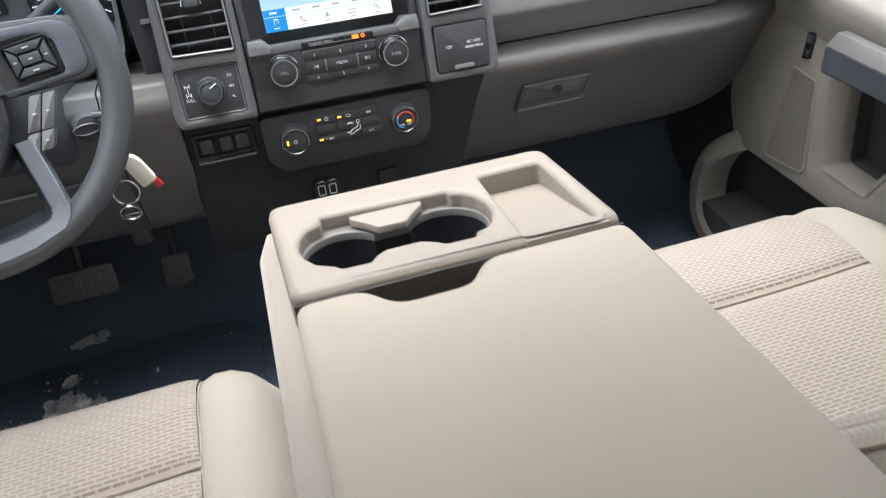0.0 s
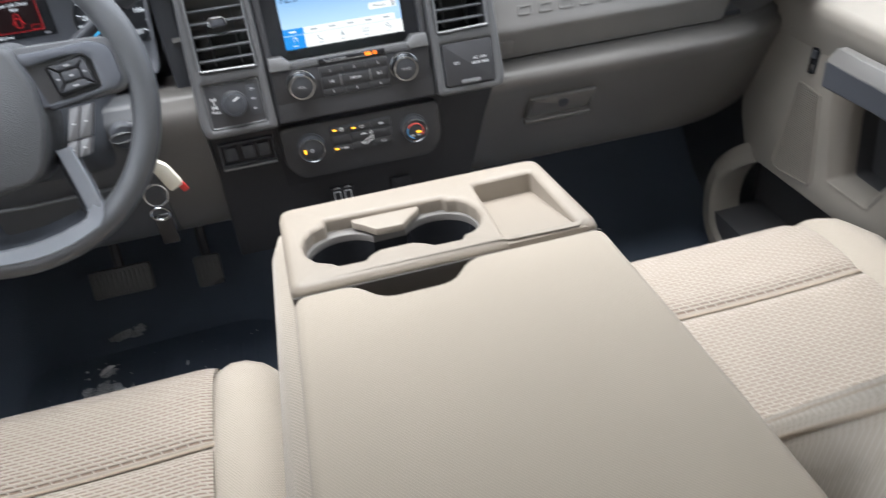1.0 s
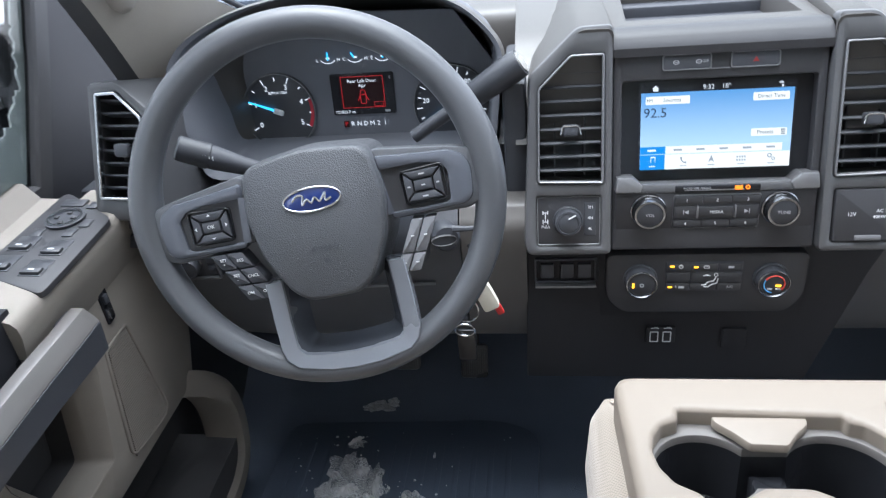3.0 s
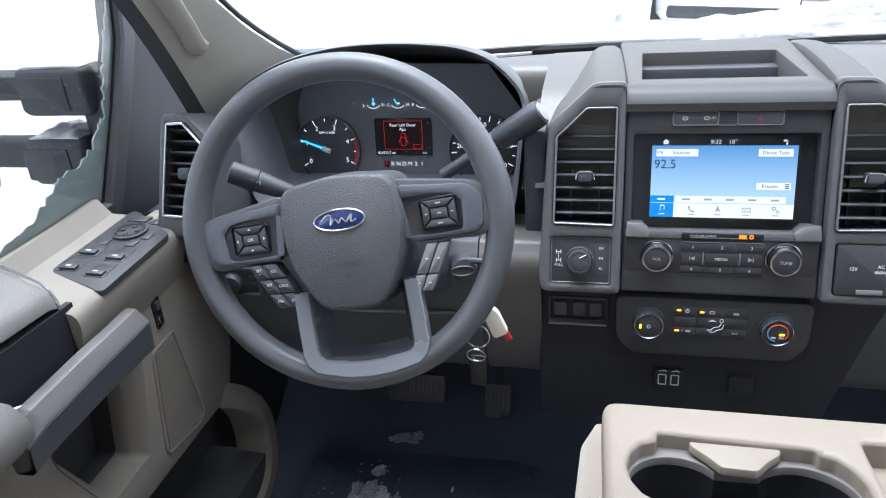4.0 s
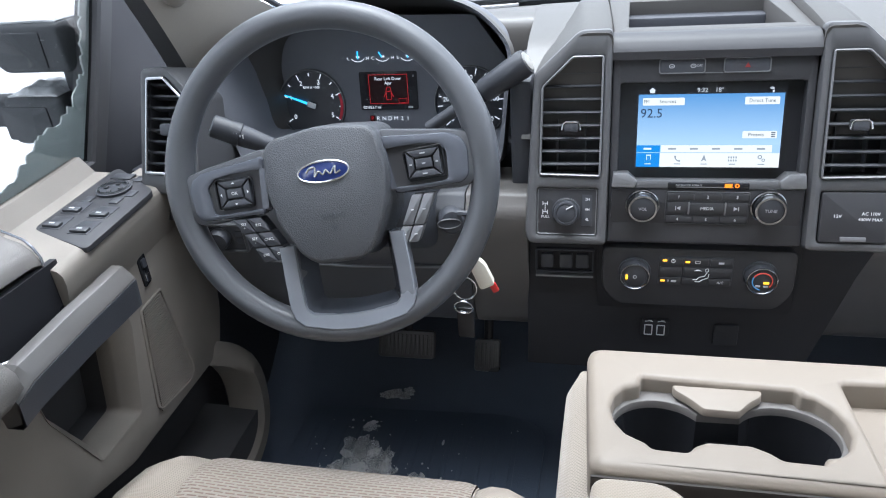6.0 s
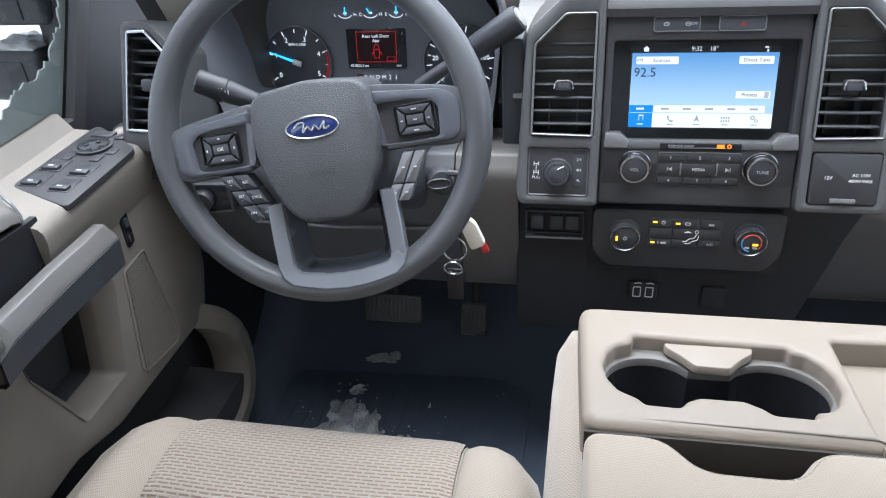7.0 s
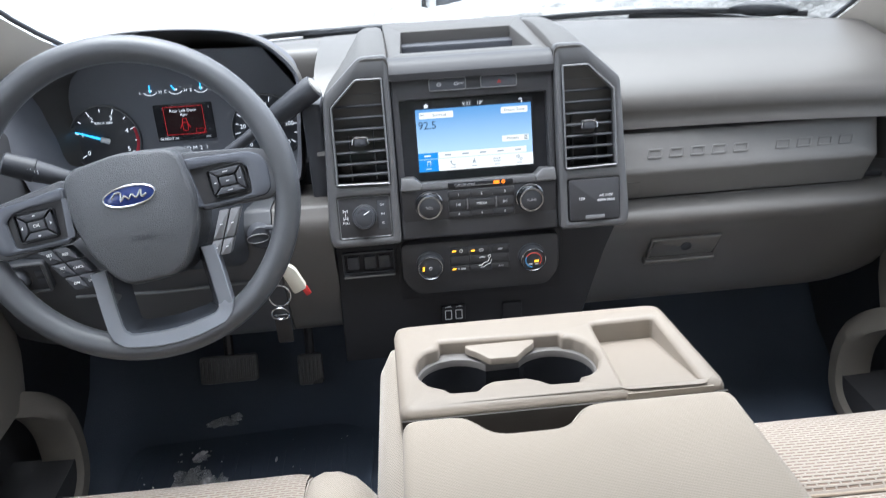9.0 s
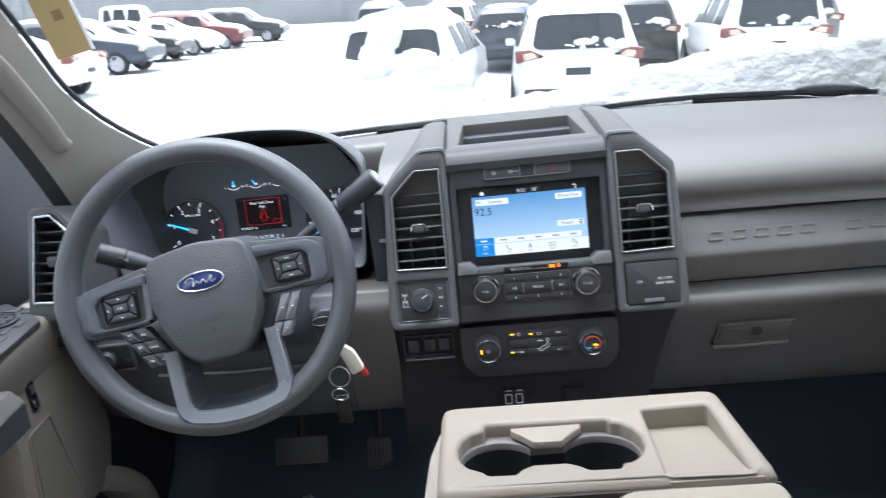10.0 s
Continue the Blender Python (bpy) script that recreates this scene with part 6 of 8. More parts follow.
for s in (-1, 1):
    # side spoke
    o = [(s * x, y) for x, y in ((0.068, 0.046), (0.150, 0.033), (0.174, 0.026), (0.178, -0.022), (0.160, -0.034), (0.084, -0.030), (0.072, -0.02))]
    if s < 0:
        o = o[::-1]
    bm = bmesh.new()
    prism(bm, rounded(o, 0.008), WM, -0.014, 0.012, 0.004)
    sp = part("side_spoke", bm, RUBBER, wheel)
    o2 = [(s * x, y) for x, y in ((0.070, 0.038), (0.117, 0.0325), (0.147, 0.030), (0.162, 0.022), (0.1675, 0.010), (0.165, -0.020), (0.157, -0.028), (0.078, -0.030))]
    if s < 0:
        o2 = o2[::-1]
    bm = bmesh.new()
    o4 = [(s * x, y) for x, y in ((0.070, 0.0225), (0.113, 0.0225), (0.134, 0.019), (0.143, 0.010), (0.141, -0.0205), (0.136, -0.0225), (0.074, -0.0225))]
    if s < 0:
        o4 = o4[::-1]
    holed(bm, rounded(o2, 0.006), [rounded(o4, 0.003)], WM, 0.0165, 0.004, [0.004], 0.004)
    part("button_bezel", bm, WHEELGREY, sp, "satin dark button bezel")
    bm = bmesh.new()
    prism(bm, grown(o4, 0.003), WM, 0.006, 0.0128)
    part("bezel_floor", bm, FASCIA, sp, "dark recessed key field")
    # five-way pad
    c = Vector((-0.110, 0.0)) if s < 0 else Vector((0.1165, 0.0))
    o3 = [(-0.022, 0.016), (0.022, 0.018), (0.023, -0.017), (-0.020, -0.018)]
    o3 = [(c.x + x * (1 if s > 0 else -1), c.y + y) for x, y in o3]
    if s > 0:
        o3 = o3[::-1]
    bm = bmesh.new()
    ring(bm, grown(rounded(o3, 0.004), 0.001), rounded(o3, 0.004), WM, 0.012, 0.0178, 0.0005)
    pr = part("pad_edge", bm, GLOSS, sp)
    for i, (dx, dy, w, h) in enumerate(((0, 0.0125, 0.034, 0.009), (0, -0.0125, 0.034, 0.009), (-0.016, 0, 0.009, 0.014), (0.016, 0, 0.009, 0.014), (0, 0, 0.018, 0.011))):
        bm = bmesh.new()
        if i < 2:
            sg = 1 if i == 0 else -1
            oo = [(c.x - 0.019, c.y + sg * 0.0155), (c.x + 0.019, c.y + sg * 0.0155), (c.x + 0.010, c.y + sg * 0.0068), (c.x - 0.010, c.y + sg * 0.0068)]
        elif i < 4:
            sg = -1 if i == 2 else 1
            oo = [(c.x + sg * 0.0195, c.y + 0.0145), (c.x + sg * 0.0195, c.y - 0.0145), (c.x + sg * 0.0108, c.y - 0.0062), (c.x + sg * 0.0108, c.y + 0.0062)]
        else:
            oo = rect(c.x - 0.0098, c.y - 0.0057, c.x + 0.0098, c.y + 0.0057)
        prism(bm, grown(oo, -0.0004), WM, 0.012, 0.019 if i < 4 else 0.0195, 0.0012)
        part("pad_key", bm, DARK, sp)
    if s < 0:
        writing("lettering", "OK", WM @ Matrix.Translation((c.x, c.y, 0.0196)), 0.0055, WHITEPRINT, sp)
        bm = bmesh.new()
        for dx, dy in ((0, 0.0115), (0, -0.0115), (-0.0155, 0), (0.0155, 0)):
            q = Vector((dx, dy)).normalized() * 0.0022
            t = Vector((-q.y, q.x))
            p = Vector((c.x + dx, c.y + dy))
            vs = [bm.verts.new(WM @ Vector((w.x, w.y, 0.0194))) for w in (p + q, p + t, p - t)]
            bm.faces.new(vs)
        part("arrow_marks", bm, WHITEPRINT, sp)
    else:
        bm = bmesh.new()
        for dx, dy, w in ((0, 0.0115, 0.006), (0, -0.0115, 0.006), (-0.015, 0, 0.003), (0.015, 0, 0.003), (0, 0, 0.004)):
            box(bm, (c.x + dx, c.y + dy, 0.0196), (w, 0.0014, 0.0004), WM)
        part("print_bars", bm, GREYPRINT, sp)
    # lower button block
    if s < 0:
        P0, ux, uy = Vector((-0.1211, -0.0312)), Vector((1, -0.0314)), Vector((0.4706, -0.882))
        cells = [(0, 0, 0.0162, 0.038, "SET"), (0.017, 0, 0.0175, 0.0200, "RES"), (0.017, 0.021, 0.0175, 0.0200, "CNCL"), (0.0, 0.042, 0.0165, 0.0205, "ON"), (0.017, 0.042, 0.0175, 0.0205, "OFF")]
        for i, (a, b, w, h, t) in enumerate(cells):
            if i == 0:
                pieces = [(a, b, w, 0.0200, "SET\n+"), (a, 0.021, w, 0.0200, "SET\n-")]
            else:
                pieces = [(a, b, w, h, t)]
            for a2, b2, w2, h2, t2 in pieces:
                oo = [P0 + ux * a2 + uy * b2, P0 + ux * (a2 + w2) + uy * b2, P0 + ux * (a2 + w2) + uy * (b2 + h2), P0 + ux * a2 + uy * (b2 + h2)]
                bm = bmesh.new()
                prism(bm, rounded([(p.x, p.y) for p in oo][::-1], 0.002, 2), WM, -0.006, 0.016, 0.0015)
                k = part("cruise_key", bm, DARK, wheel)
                cc = (oo[0] + oo[2]) / 2
                writing("lettering", t2, WM @ Matrix.Translation((cc.x, cc.y, 0.0163)), 0.0046, WHITEPRINT, k)
    else:
        P0, ux, uy = Vector((0.0967, -0.0331)), Vector((1, -0.061)).normalized(), Vector((-0.456, -0.890)).normalized()
        for a2, b2, w2, h2 in ((0, 0, 0.0125, 0.038), (0.0135, 0, 0.0125, 0.038), (0, 0.039, 0.0125, 0.021), (0.0135, 0.039, 0.0125, 0.021)):
            oo = [P0 + ux * a2 + uy * b2, P0 + ux * (a2 + w2) + uy * b2, P0 + ux * (a2 + w2) + uy * (b2 + h2), P0 + ux * a2 + uy * (b2 + h2)]
            bm = bmesh.new()
            prism(bm, rounded([(p.x, p.y) for p in oo][::-1], 0.002, 2), WM, -0.006, 0.016, 0.0015)
            k = part("phone_key", bm, PALEKEY, wheel, "satin grey key")
            cc = (oo[0] + oo[2]) / 2
            bm = bmesh.new()
            box(bm, (cc.x, cc.y, 0.0162), (0.0035, 0.0014, 0.0004), WM)
            part("print_bar", bm, WHITEPRINT, k)
# lower U-shaped spoke: a dark bevel round the opening and a narrow satin facing
def u_line(hw, yb, c, z, bow=0.003):
    """A U from leg to leg: half width, bottom and corner size, at height z over the wheel's plane; bow: how far its bottom sags."""
    half = [(hw * 0.985, -0.072), (hw * 0.99, -0.09), (hw, -0.115), (hw, yb + c), (hw - c * 0.13, yb + c * 0.5), (hw - c * 0.5, yb + c * 0.13), (hw - c, yb), (hw * 0.35, yb - 0.75 * bow)]
    return [WM @ Vector((0.005 - x, y, z)) for x, y in half] + [WM @ Vector((0.005, yb - bow, z))] + [WM @ Vector((0.005 + x, y, z)) for x, y in half[::-1]]


bm = bmesh.new()
skin(bm, list(map(list, zip(u_line(0.046, -0.149, 0.008, -0.024), u_line(0.0475, -0.1505, 0.009, -0.018), u_line(0.0575, -0.1590, 0.014, 0.0105), u_line(0.0590, -0.1600, 0.015, 0.0110), u_line(0.0740, -0.1735, 0.024, 0.0040), u_line(0.0735, -0.1730, 0.024, -0.012)))))
low = part("lower_spoke", bm, WHEELGREY, wheel, "dark bevelled U-shaped lower spoke", 30)
bm = bmesh.new()
skin(bm, list(map(list, zip(u_line(0.0585, -0.1580, 0.015, 0.009, 0.004), u_line(0.0597, -0.1590, 0.015, 0.0150, 0.004), u_line(0.0755, -0.1722, 0.026, 0.0178, 0.0070), u_line(0.0768, -0.1736, 0.027, 0.0166, 0.0075), u_line(0.0770, -0.1738, 0.027, -0.002, 0.0075)))))
part("spoke_facing", bm, SPOKE, low, "satin grey facing of the spoke", 30)
bm = bmesh.new()
lathe(bm, [(0.045, -0.10), (0.05, -0.035), (0.06, -0.02), (0.0, -0.02)], WM, 24)
part("boss", bm, BLACK, wheel)

# ---- pedals ----
def pedal(name, label, x, y, z, w, h):
    p = thing(name, label, "pedal", (x, y, z - 0.08), "pedals")
    m = frame_of((x, y, z), (1, 0, 0), (0, 0.55, 1))
    bm = bmesh.new()
    prism(bm, rounded(rect(-w / 2, -h / 2, w / 2, h / 2), 0.008), m, -0.012, 0.004, 0.003)
    part("pad", bm, PEDALRUBBER, p, "ribbed rubber pad")
    for i in range(int(w / 0.009)):
        bm = bmesh.new()
        box(bm, (-w / 2 + 0.006 + 0.009 * i, 0, 0.006), (0.0045, h - 0.016, 0.004), m, 0.001)
        part("rib", bm, PEDALRUBBER, p)
    bm = bmesh.new()
    tube(bm, [m @ Vector((0, 0, -0.012)), (x, y + 0.06, z + 0.10), (x + 0.01, y + 0.08, z + 0.25)], 0.010, 8)
    part("arm", bm, BLACK, p)


pedal("brake_pedal", "wide black brake pedal with ribbed rubber pad", -0.514, 0.24, 0.254, 0.120, 0.058)
pedal("accelerator_pedal", "narrow black accelerator pedal with ribbed face", -0.350, 0.275, 0.210, 0.054, 0.068)

# ---- floor mat and melting snow ----
bm = bmesh.new()
MATP = rounded([(-0.76, -0.45), (-0.24, -0.45), (-0.22, 0.20), (-0.30, 0.235), (-0.74, 0.215)], 0.04)
prism(bm, MATP, Matrix.Translation((0, 0, 0.079)), 0.0, 0.010, 0.004)
mat_ob = thing("floor_mat", "black rubber driver's floor mat with snow on it", "floor mat", (-0.5, -0.1, 0.08))
part("mat", bm, CARPET, mat_ob)
for i in range(14):
    bm = bmesh.new()
    box(bm, (-0.71 + 0.033 * i, -0.1, 0.0895), (0.010, 0.52, 0.003), bev=0.001)
    part("rib", bm, CARPET, mat_ob)


def clump(bm, c, rx, ry, h, seed, n=22, turn=0.0):
    """A flat uneven clump of slush."""
    rnd = random.Random(seed)
    ph = [rnd.uniform(0, 6.28) for _ in range(4)]
    loops = []
    for k, (s, zz) in enumerate(((1.0, 0.0), (0.9, 0.55), (0.6, 0.9), (0.25, 1.0))):
        l = []
        for i in range(n):
            a = 2 * math.pi * i / n
            w = s * (1 + 0.22 * math.sin(2 * a + ph[0]) + 0.16 * math.sin(5 * a + ph[1]) + 0.12 * math.sin(9 * a + ph[2] + k))
            x, y = rx * w * math.cos(a), ry * w * math.sin(a)
            l.append(Vector((c[0] + x * math.cos(turn) - y * math.sin(turn), c[1] + x * math.sin(turn) + y * math.cos(turn), c[2] + h * zz * (1 + 0.5 * math.sin(7 * a + ph[3] + k)))))
        loops.append(l)
    skin(bm, loops)


bm = bmesh.new()
for i, (x, y, rx, ry) in enumerate(((-0.570, 0.055, 0.052, 0.052), (-0.595, 0.098, 0.032, 0.040), (-0.530, 0.035, 0.016, 0.055), (-0.588, 0.158, 0.020, 0.010), (-0.57, 0.0, 0.055, 0.035), (-0.62, 0.03, 0.020, 0.03), (-0.455, 0.03, 0.020, 0.014))):
    clump(bm, (x, y, 0.0895), rx, ry, 0.005, i + 3, 40)
solid("melting_snow_patch", bm, SLUSH, "thin patch of melting snow on the floor mat", "snow", "stuff")
bm = bmesh.new()
for i, (x, y, rx, ry) in enumerate(((-0.528, 0.052, 0.006, 0.030), (-0.536, 0.022, 0.010, 0.012), (-0.590, 0.164, 0.016, 0.004), (-0.615, 0.075, 0.008, 0.014), (-0.56, 0.085, 0.012, 0.010), (-0.58, 0.04, 0.014, 0.018), (-0.47, 0.028, 0.007, 0.005), (-0.448, 0.036, 0.006, 0.004))):
    clump(bm, (x, y, 0.091), rx, ry, 0.007, 60 + i, 26, 0.3 * i)
solid("snow_lumps", bm, SNOW, "small firm lumps on the melting snow patch", "snow", "stuff")
bm = bmesh.new()
for i, (x, y, rx, ry) in enumerate(((-0.548, 0.248, 0.026, 0.016), (-0.575, 0.242, 0.014, 0.010), (-0.525, 0.256, 0.014, 0.012))):
    clump(bm, (x, y, 0.092 + max(0, (y - 0.2)) * 0.35), rx, ry, 0.003, 40 + i, 30)
solid("melting_snow_smear", bm, SLUSH, "faint smear of wet snow below the pedals", "snow", "stuff")
rnd = random.Random(5)
bm = bmesh.new()
for i in range(90):
    x, y = (rnd.gauss(-0.56, 0.06), rnd.gauss(0.06, 0.06)) if i % 3 else (rnd.uniform(-0.70, -0.26), rnd.uniform(-0.04, 0.19))
    y = min(0.19, y)
    s = rnd.uniform(0.0006, 0.0022) * (1.9 if i % 11 == 0 else 1)
    clump(bm, (x, y, 0.0898), s, s * rnd.uniform(0.6, 1.5), s * 0.8, i, 7)
solid("snow_crumbs", bm, SNOW, "small crumbs of snow scattered on the mat", "snow", "stuff")


# ---- front seats ----
def cushion_top(q, y):
    """The cushion's height at q (from the seat's middle) and y."""
    tab = [(-0.235, 0.325), (-0.249, 0.385), (-0.268, 0.416), (-0.30, 0.436), (-0.34, 0.445), (-0.45, 0.440), (-0.62, 0.425), (-0.85, 0.405)]
    z = tab[-1][1]
    for (y0, z0), (y1, z1) in zip(tab, tab[1:]):
        if y <= y0 and y >= y1:
            s = (y0 - y) / (y0 - y1)
            z = z0 + (z1 - z0) * s
            break
    if y > tab[0][0]:
        z = tab[0][1]
    return z - 0.006 * (1 - (q / 0.19) ** 2) * min(1, max(0, (-0.24 - y) / 0.1))


def seat(sx, label, nm, dy=0.0, dz=0.0, ahead=0.0):
    s0 = thing(nm, label, "seat", (sx * 0.465, -0.5, 0.08), "front seats")
    cx = sx * 0.463
    W = 0.186
    shift = Vector((0, dy, dz))
    # cushion body with bolsters
    loops = []
    for y, hw in ((-0.230, 0.205), (-0.240, 0.228), (-0.256, 0.250), (-0.28, 0.268), (-0.31, 0.287), (-0.36, 0.301), (-0.45, 0.310), (-0.60, 0.310), (-0.80, 0.300), (-0.90, 0.285)):
        zt = cushion_top(W, y)
        nose = min(1.0, max(0.0, (-0.215 - y) / 0.09))
        b = hw - W
        half = [(W * 0.5, zt - 0.030), (W * 0.93, zt - 0.026), (W, zt - 0.004), (W + b * 0.08, zt), (W + b * 0.25, zt + 0.010 * nose), (W + b * 0.50, zt + 0.008 * nose), (W + b * 0.76, zt - 0.007), (W + b * 0.93, zt - 0.035), (hw, zt - 0.085), (hw - 0.006, 0.22)]
        pts = [(-q, z) for q, z in half[::-1]] + [(0, zt - 0.030)] + half
        loops.append([Vector((cx + q, y, z)) for q, z in pts])
    bm = bmesh.new()
    skin(bm, loops)
    cu = part("cushion", bm, CLOTH_SIDE, s0, "plain beige cloth bolsters", 60)
    # woven insert in two fields with a sewn furrow between
    for y0, y1 in ((-0.234, -0.4225), (-0.4235, -0.83)):
        bm = bmesh.new()

        def top(u, v):
            q = (2 * u - 1) * (W - 0.001)
            y = y0 + (y1 - y0) * v
            puff = min(1.0, min(v, 1 - v) * abs(y1 - y0) / 0.022) ** 0.5 * (0.62 + 0.38 * min(1.0, min(u, 1 - u) * 2 * W / 0.02) ** 0.5)
            return Vector((cx + q, y, cushion_top(q, y) - 0.007 + 0.014 * puff))
        sheet(bm, top, 26, 40 if y1 < -0.5 else 24)
        part("woven_insert", bm, WEAVE, cu, "woven beige insert with brown stitches", 70)
    for q in (-W, W):
        bm = bmesh.new()
        tube(bm, [(cx + q, y, cushion_top(W, y) - 0.003) for y in [-0.234 - 0.598 * i / 40 for i in range(41)]], 0.0012, 6)
        part("side_seam", bm, CLOTH_SIDE, cu)
    bm = bmesh.new()
    tube(bm, [(cx + W * (2 * i / 20 - 1), -0.423, cushion_top(W * (2 * i / 20 - 1), -0.423) - 0.003) for i in range(21)], 0.0022, 6)
    part("cross_seam", bm, SEAM, cu)
    cu.location.y += ahead  # the cushion reaches further from its backrest
    bm = bmesh.new()
    box(bm, (cx, -0.55, 0.175), (0.50, 0.56, 0.16), bev=0.02)
    part("seat_base", bm, BLACK, s0, "black seat base")
    # backrest, leaning back, with a rounded bolster and two sewn lines on each side
    ZS = [0.40, 0.47, 0.56, 0.635, 0.70, 0.80, 0.98, 1.08, 1.10]
    YS = [-0.69, -0.668, -0.668, -0.700, -0.739, -0.800, -0.92, -0.995, -1.03]
    crest = lambda z: float(np.interp(z, ZS, YS))
    loops = []
    for z in [0.40, 0.44, 0.48, 0.52, 0.56, 0.60, 0.635, 0.67, 0.70, 0.75, 0.80, 0.86, 0.92, 0.98, 1.03, 1.08, 1.10]:
        yf, yb = crest(z), crest(z) - 0.20 + 0.08 * max(0, z - 1.0) / 0.1
        k = 0.80 if z > 1.09 else 0.92 if z > 1.07 else 1.0
        half = [(0.0, yf - 0.050), (W * 0.9, yf - 0.046), (W + 0.004, yf - 0.036), (W + 0.016, yf - 0.014), (W + 0.034, yf - 0.001), (W + 0.050, yf - 0.002), (W + 0.057, yf - 0.010), (W + 0.061, yf - 0.008), (W + 0.070, yf - 0.014), (W + 0.0745, yf - 0.026), (W + 0.078, yf - 0.034), (W + 0.080, yf - 0.08), (W + 0.076, yb + 0.03), (W + 0.05, yb)]
        half = [(q * k, y) for q, y in half]
        pts = half + [(-q, y) for q, y in half[::-1][:-1]]
        loops.append([Vector((cx + q, y, z)) for q, y in pts])
    bm = bmesh.new()
    skin(bm, loops)
    bk = part("backrest", bm, CLOTH_SIDE, s0, "beige cloth backrest", 70)
    bm = bmesh.new()

    def face(u, v):
        q = (2 * u - 1) * W
        z = 0.42 + 0.63 * v
        return Vector((cx + q, crest(z) - 0.042 + 0.006 * math.sin(math.pi * u) ** 0.5, z))
    sheet(bm, face, 16, 24)
    part("woven_back", bm, WEAVE_UP, bk, "woven beige back insert", 70)
    for q in (-1, 1):
        for off, k in ((0.0572, -0.0085), (0.0742, -0.0235)):
            bm = bmesh.new()
            tube(bm, [(cx + q * (W + off), crest(z) + k, z) for z in [0.45 + 0.02 * i for i in range(31)]], 0.0020, 6)
            part("back_seam", bm, SEAM, bk)
    s0.location = s0.location + shift
    return s0


seat(-1, "beige cloth driver's seat with woven insert", "driver_seat")
seat(1, "beige cloth passenger's seat with woven insert", "passenger_seat", -0.014, -0.012, 0.036)

# seat belt buckle between the driver's seat and the console
bk = thing("seat_belt_buckle", "black seat belt buckle with a red release button", "buckle", (-0.19, -0.59, 0.40))
BK = frame_of((-0.196, -0.580, 0.449), (0.93, 0.36, 0), (0.1, 0.25, 0.9))
bm = bmesh.new()
prism(bm, rounded(rect(-0.021, -0.05, 0.021, 0.025), 0.006), BK, -0.013, 0.013, 0.004)
part("case", bm, BLACK, bk)
bm = bmesh.new()
prism(bm, rounded(rect(-0.017, 0.018, 0.017, 0.032), 0.003), BK, -0.011, 0.011, 0.003)
part("release_button", bm, material("red_buckle_plastic", (0.55, 0.03, 0.03), 0.35, bump=0), bk, "bright red release button")
bm = bmesh.new()
tube(bm, [BK @ Vector((0, -0.05, 0)), (-0.178, -0.63, 0.33), (-0.17, -0.66, 0.22)], 0.012, 8, flat=0.5)
part("strap", bm, BLACK, bk)

# ---- folded centre seat with the cup holder console on its back ----
console = thing("folded_centre_console", "folded beige centre seat with cup holders and a tray", "console", (0.02, -0.55, 0.08))
CM = frame_of((0.026, -0.478, 0.677), (1, 0, 0), (0, 0.992, -0.127))
cp = lambda pts: [(x - 0.026, (y + 0.478) / 0.992) for x, y in pts]
cap_o = cp([(-0.141, -0.4705), (0.190, -0.4705), (0.1925, -0.272), (-0.1445, -0.272)])
cups = cp([(-0.1215, -0.383), (-0.118, -0.363), (-0.109, -0.347), (-0.093, -0.339), (-0.091, -0.325), (0.051, -0.331), (0.052, -0.339), (0.0645, -0.343), (0.0745, -0.358), (0.0795, -0.378), (0.078, -0.400), (0.070, -0.419), (0.060, -0.429), (0.048, -0.432), (0.046, -0.441), (0.015, -0.440), (0.008, -0.432), (-0.006, -0.4235), (-0.042, -0.4235), (-0.054, -0.431), (-0.060, -0.440), (-0.088, -0.439), (-0.092, -0.432), (-0.109, -0.421), (-0.118, -0.404)])
tray = cp([(0.0875, -0.462), (0.166, -0.465), (0.171, -0.311), (0.0945, -0.3135)])
bm = bmesh.new()
holed(bm, rounded(cap_o, [0.014, 0.014, 0.020, 0.020]), [rounded(cups[::-1], 0.003, 2), rounded(tray, 0.005)], CM, 0.0, -0.055, [0.019, 0.045], 0.009)
cap = part("cup_tray", bm, BEIGE, console, "smooth beige plastic cup tray", 50)
cap.modifiers.new("even_shading", "WEIGHTED_NORMAL").keep_sharp = True
bm = bmesh.new()
TM = CM @ Matrix.Translation(((0.129 - 0.026), 0.09, -0.016)) @ Matrix.Rotation(radians(-9.0), 4, "X")
prism(bm, rect(-0.0425, -0.085, 0.0455, 0.085), TM, -0.006, 0.0)
part("tray_floor", bm, BEIGE, cap)
wells = ((-0.0765, -0.381, 0.0425), (0.0335, -0.384, 0.0435))
def two_rounds(half):
    """The outline of both wells joined by a channel of that half width."""
    out = []
    for (x, y, r), turn in zip(wells[::-1], (math.pi, 0.0)):
        a = math.asin(half / r)
        for i in range(31):
            t = turn + a + (2 * math.pi - 2 * a) * i / 30
            out.append((x - 0.026 + r * math.cos(t), (y - 0.004 * (turn == 0.0) + 0.480) / 0.992 + r * math.sin(t)))
    return out


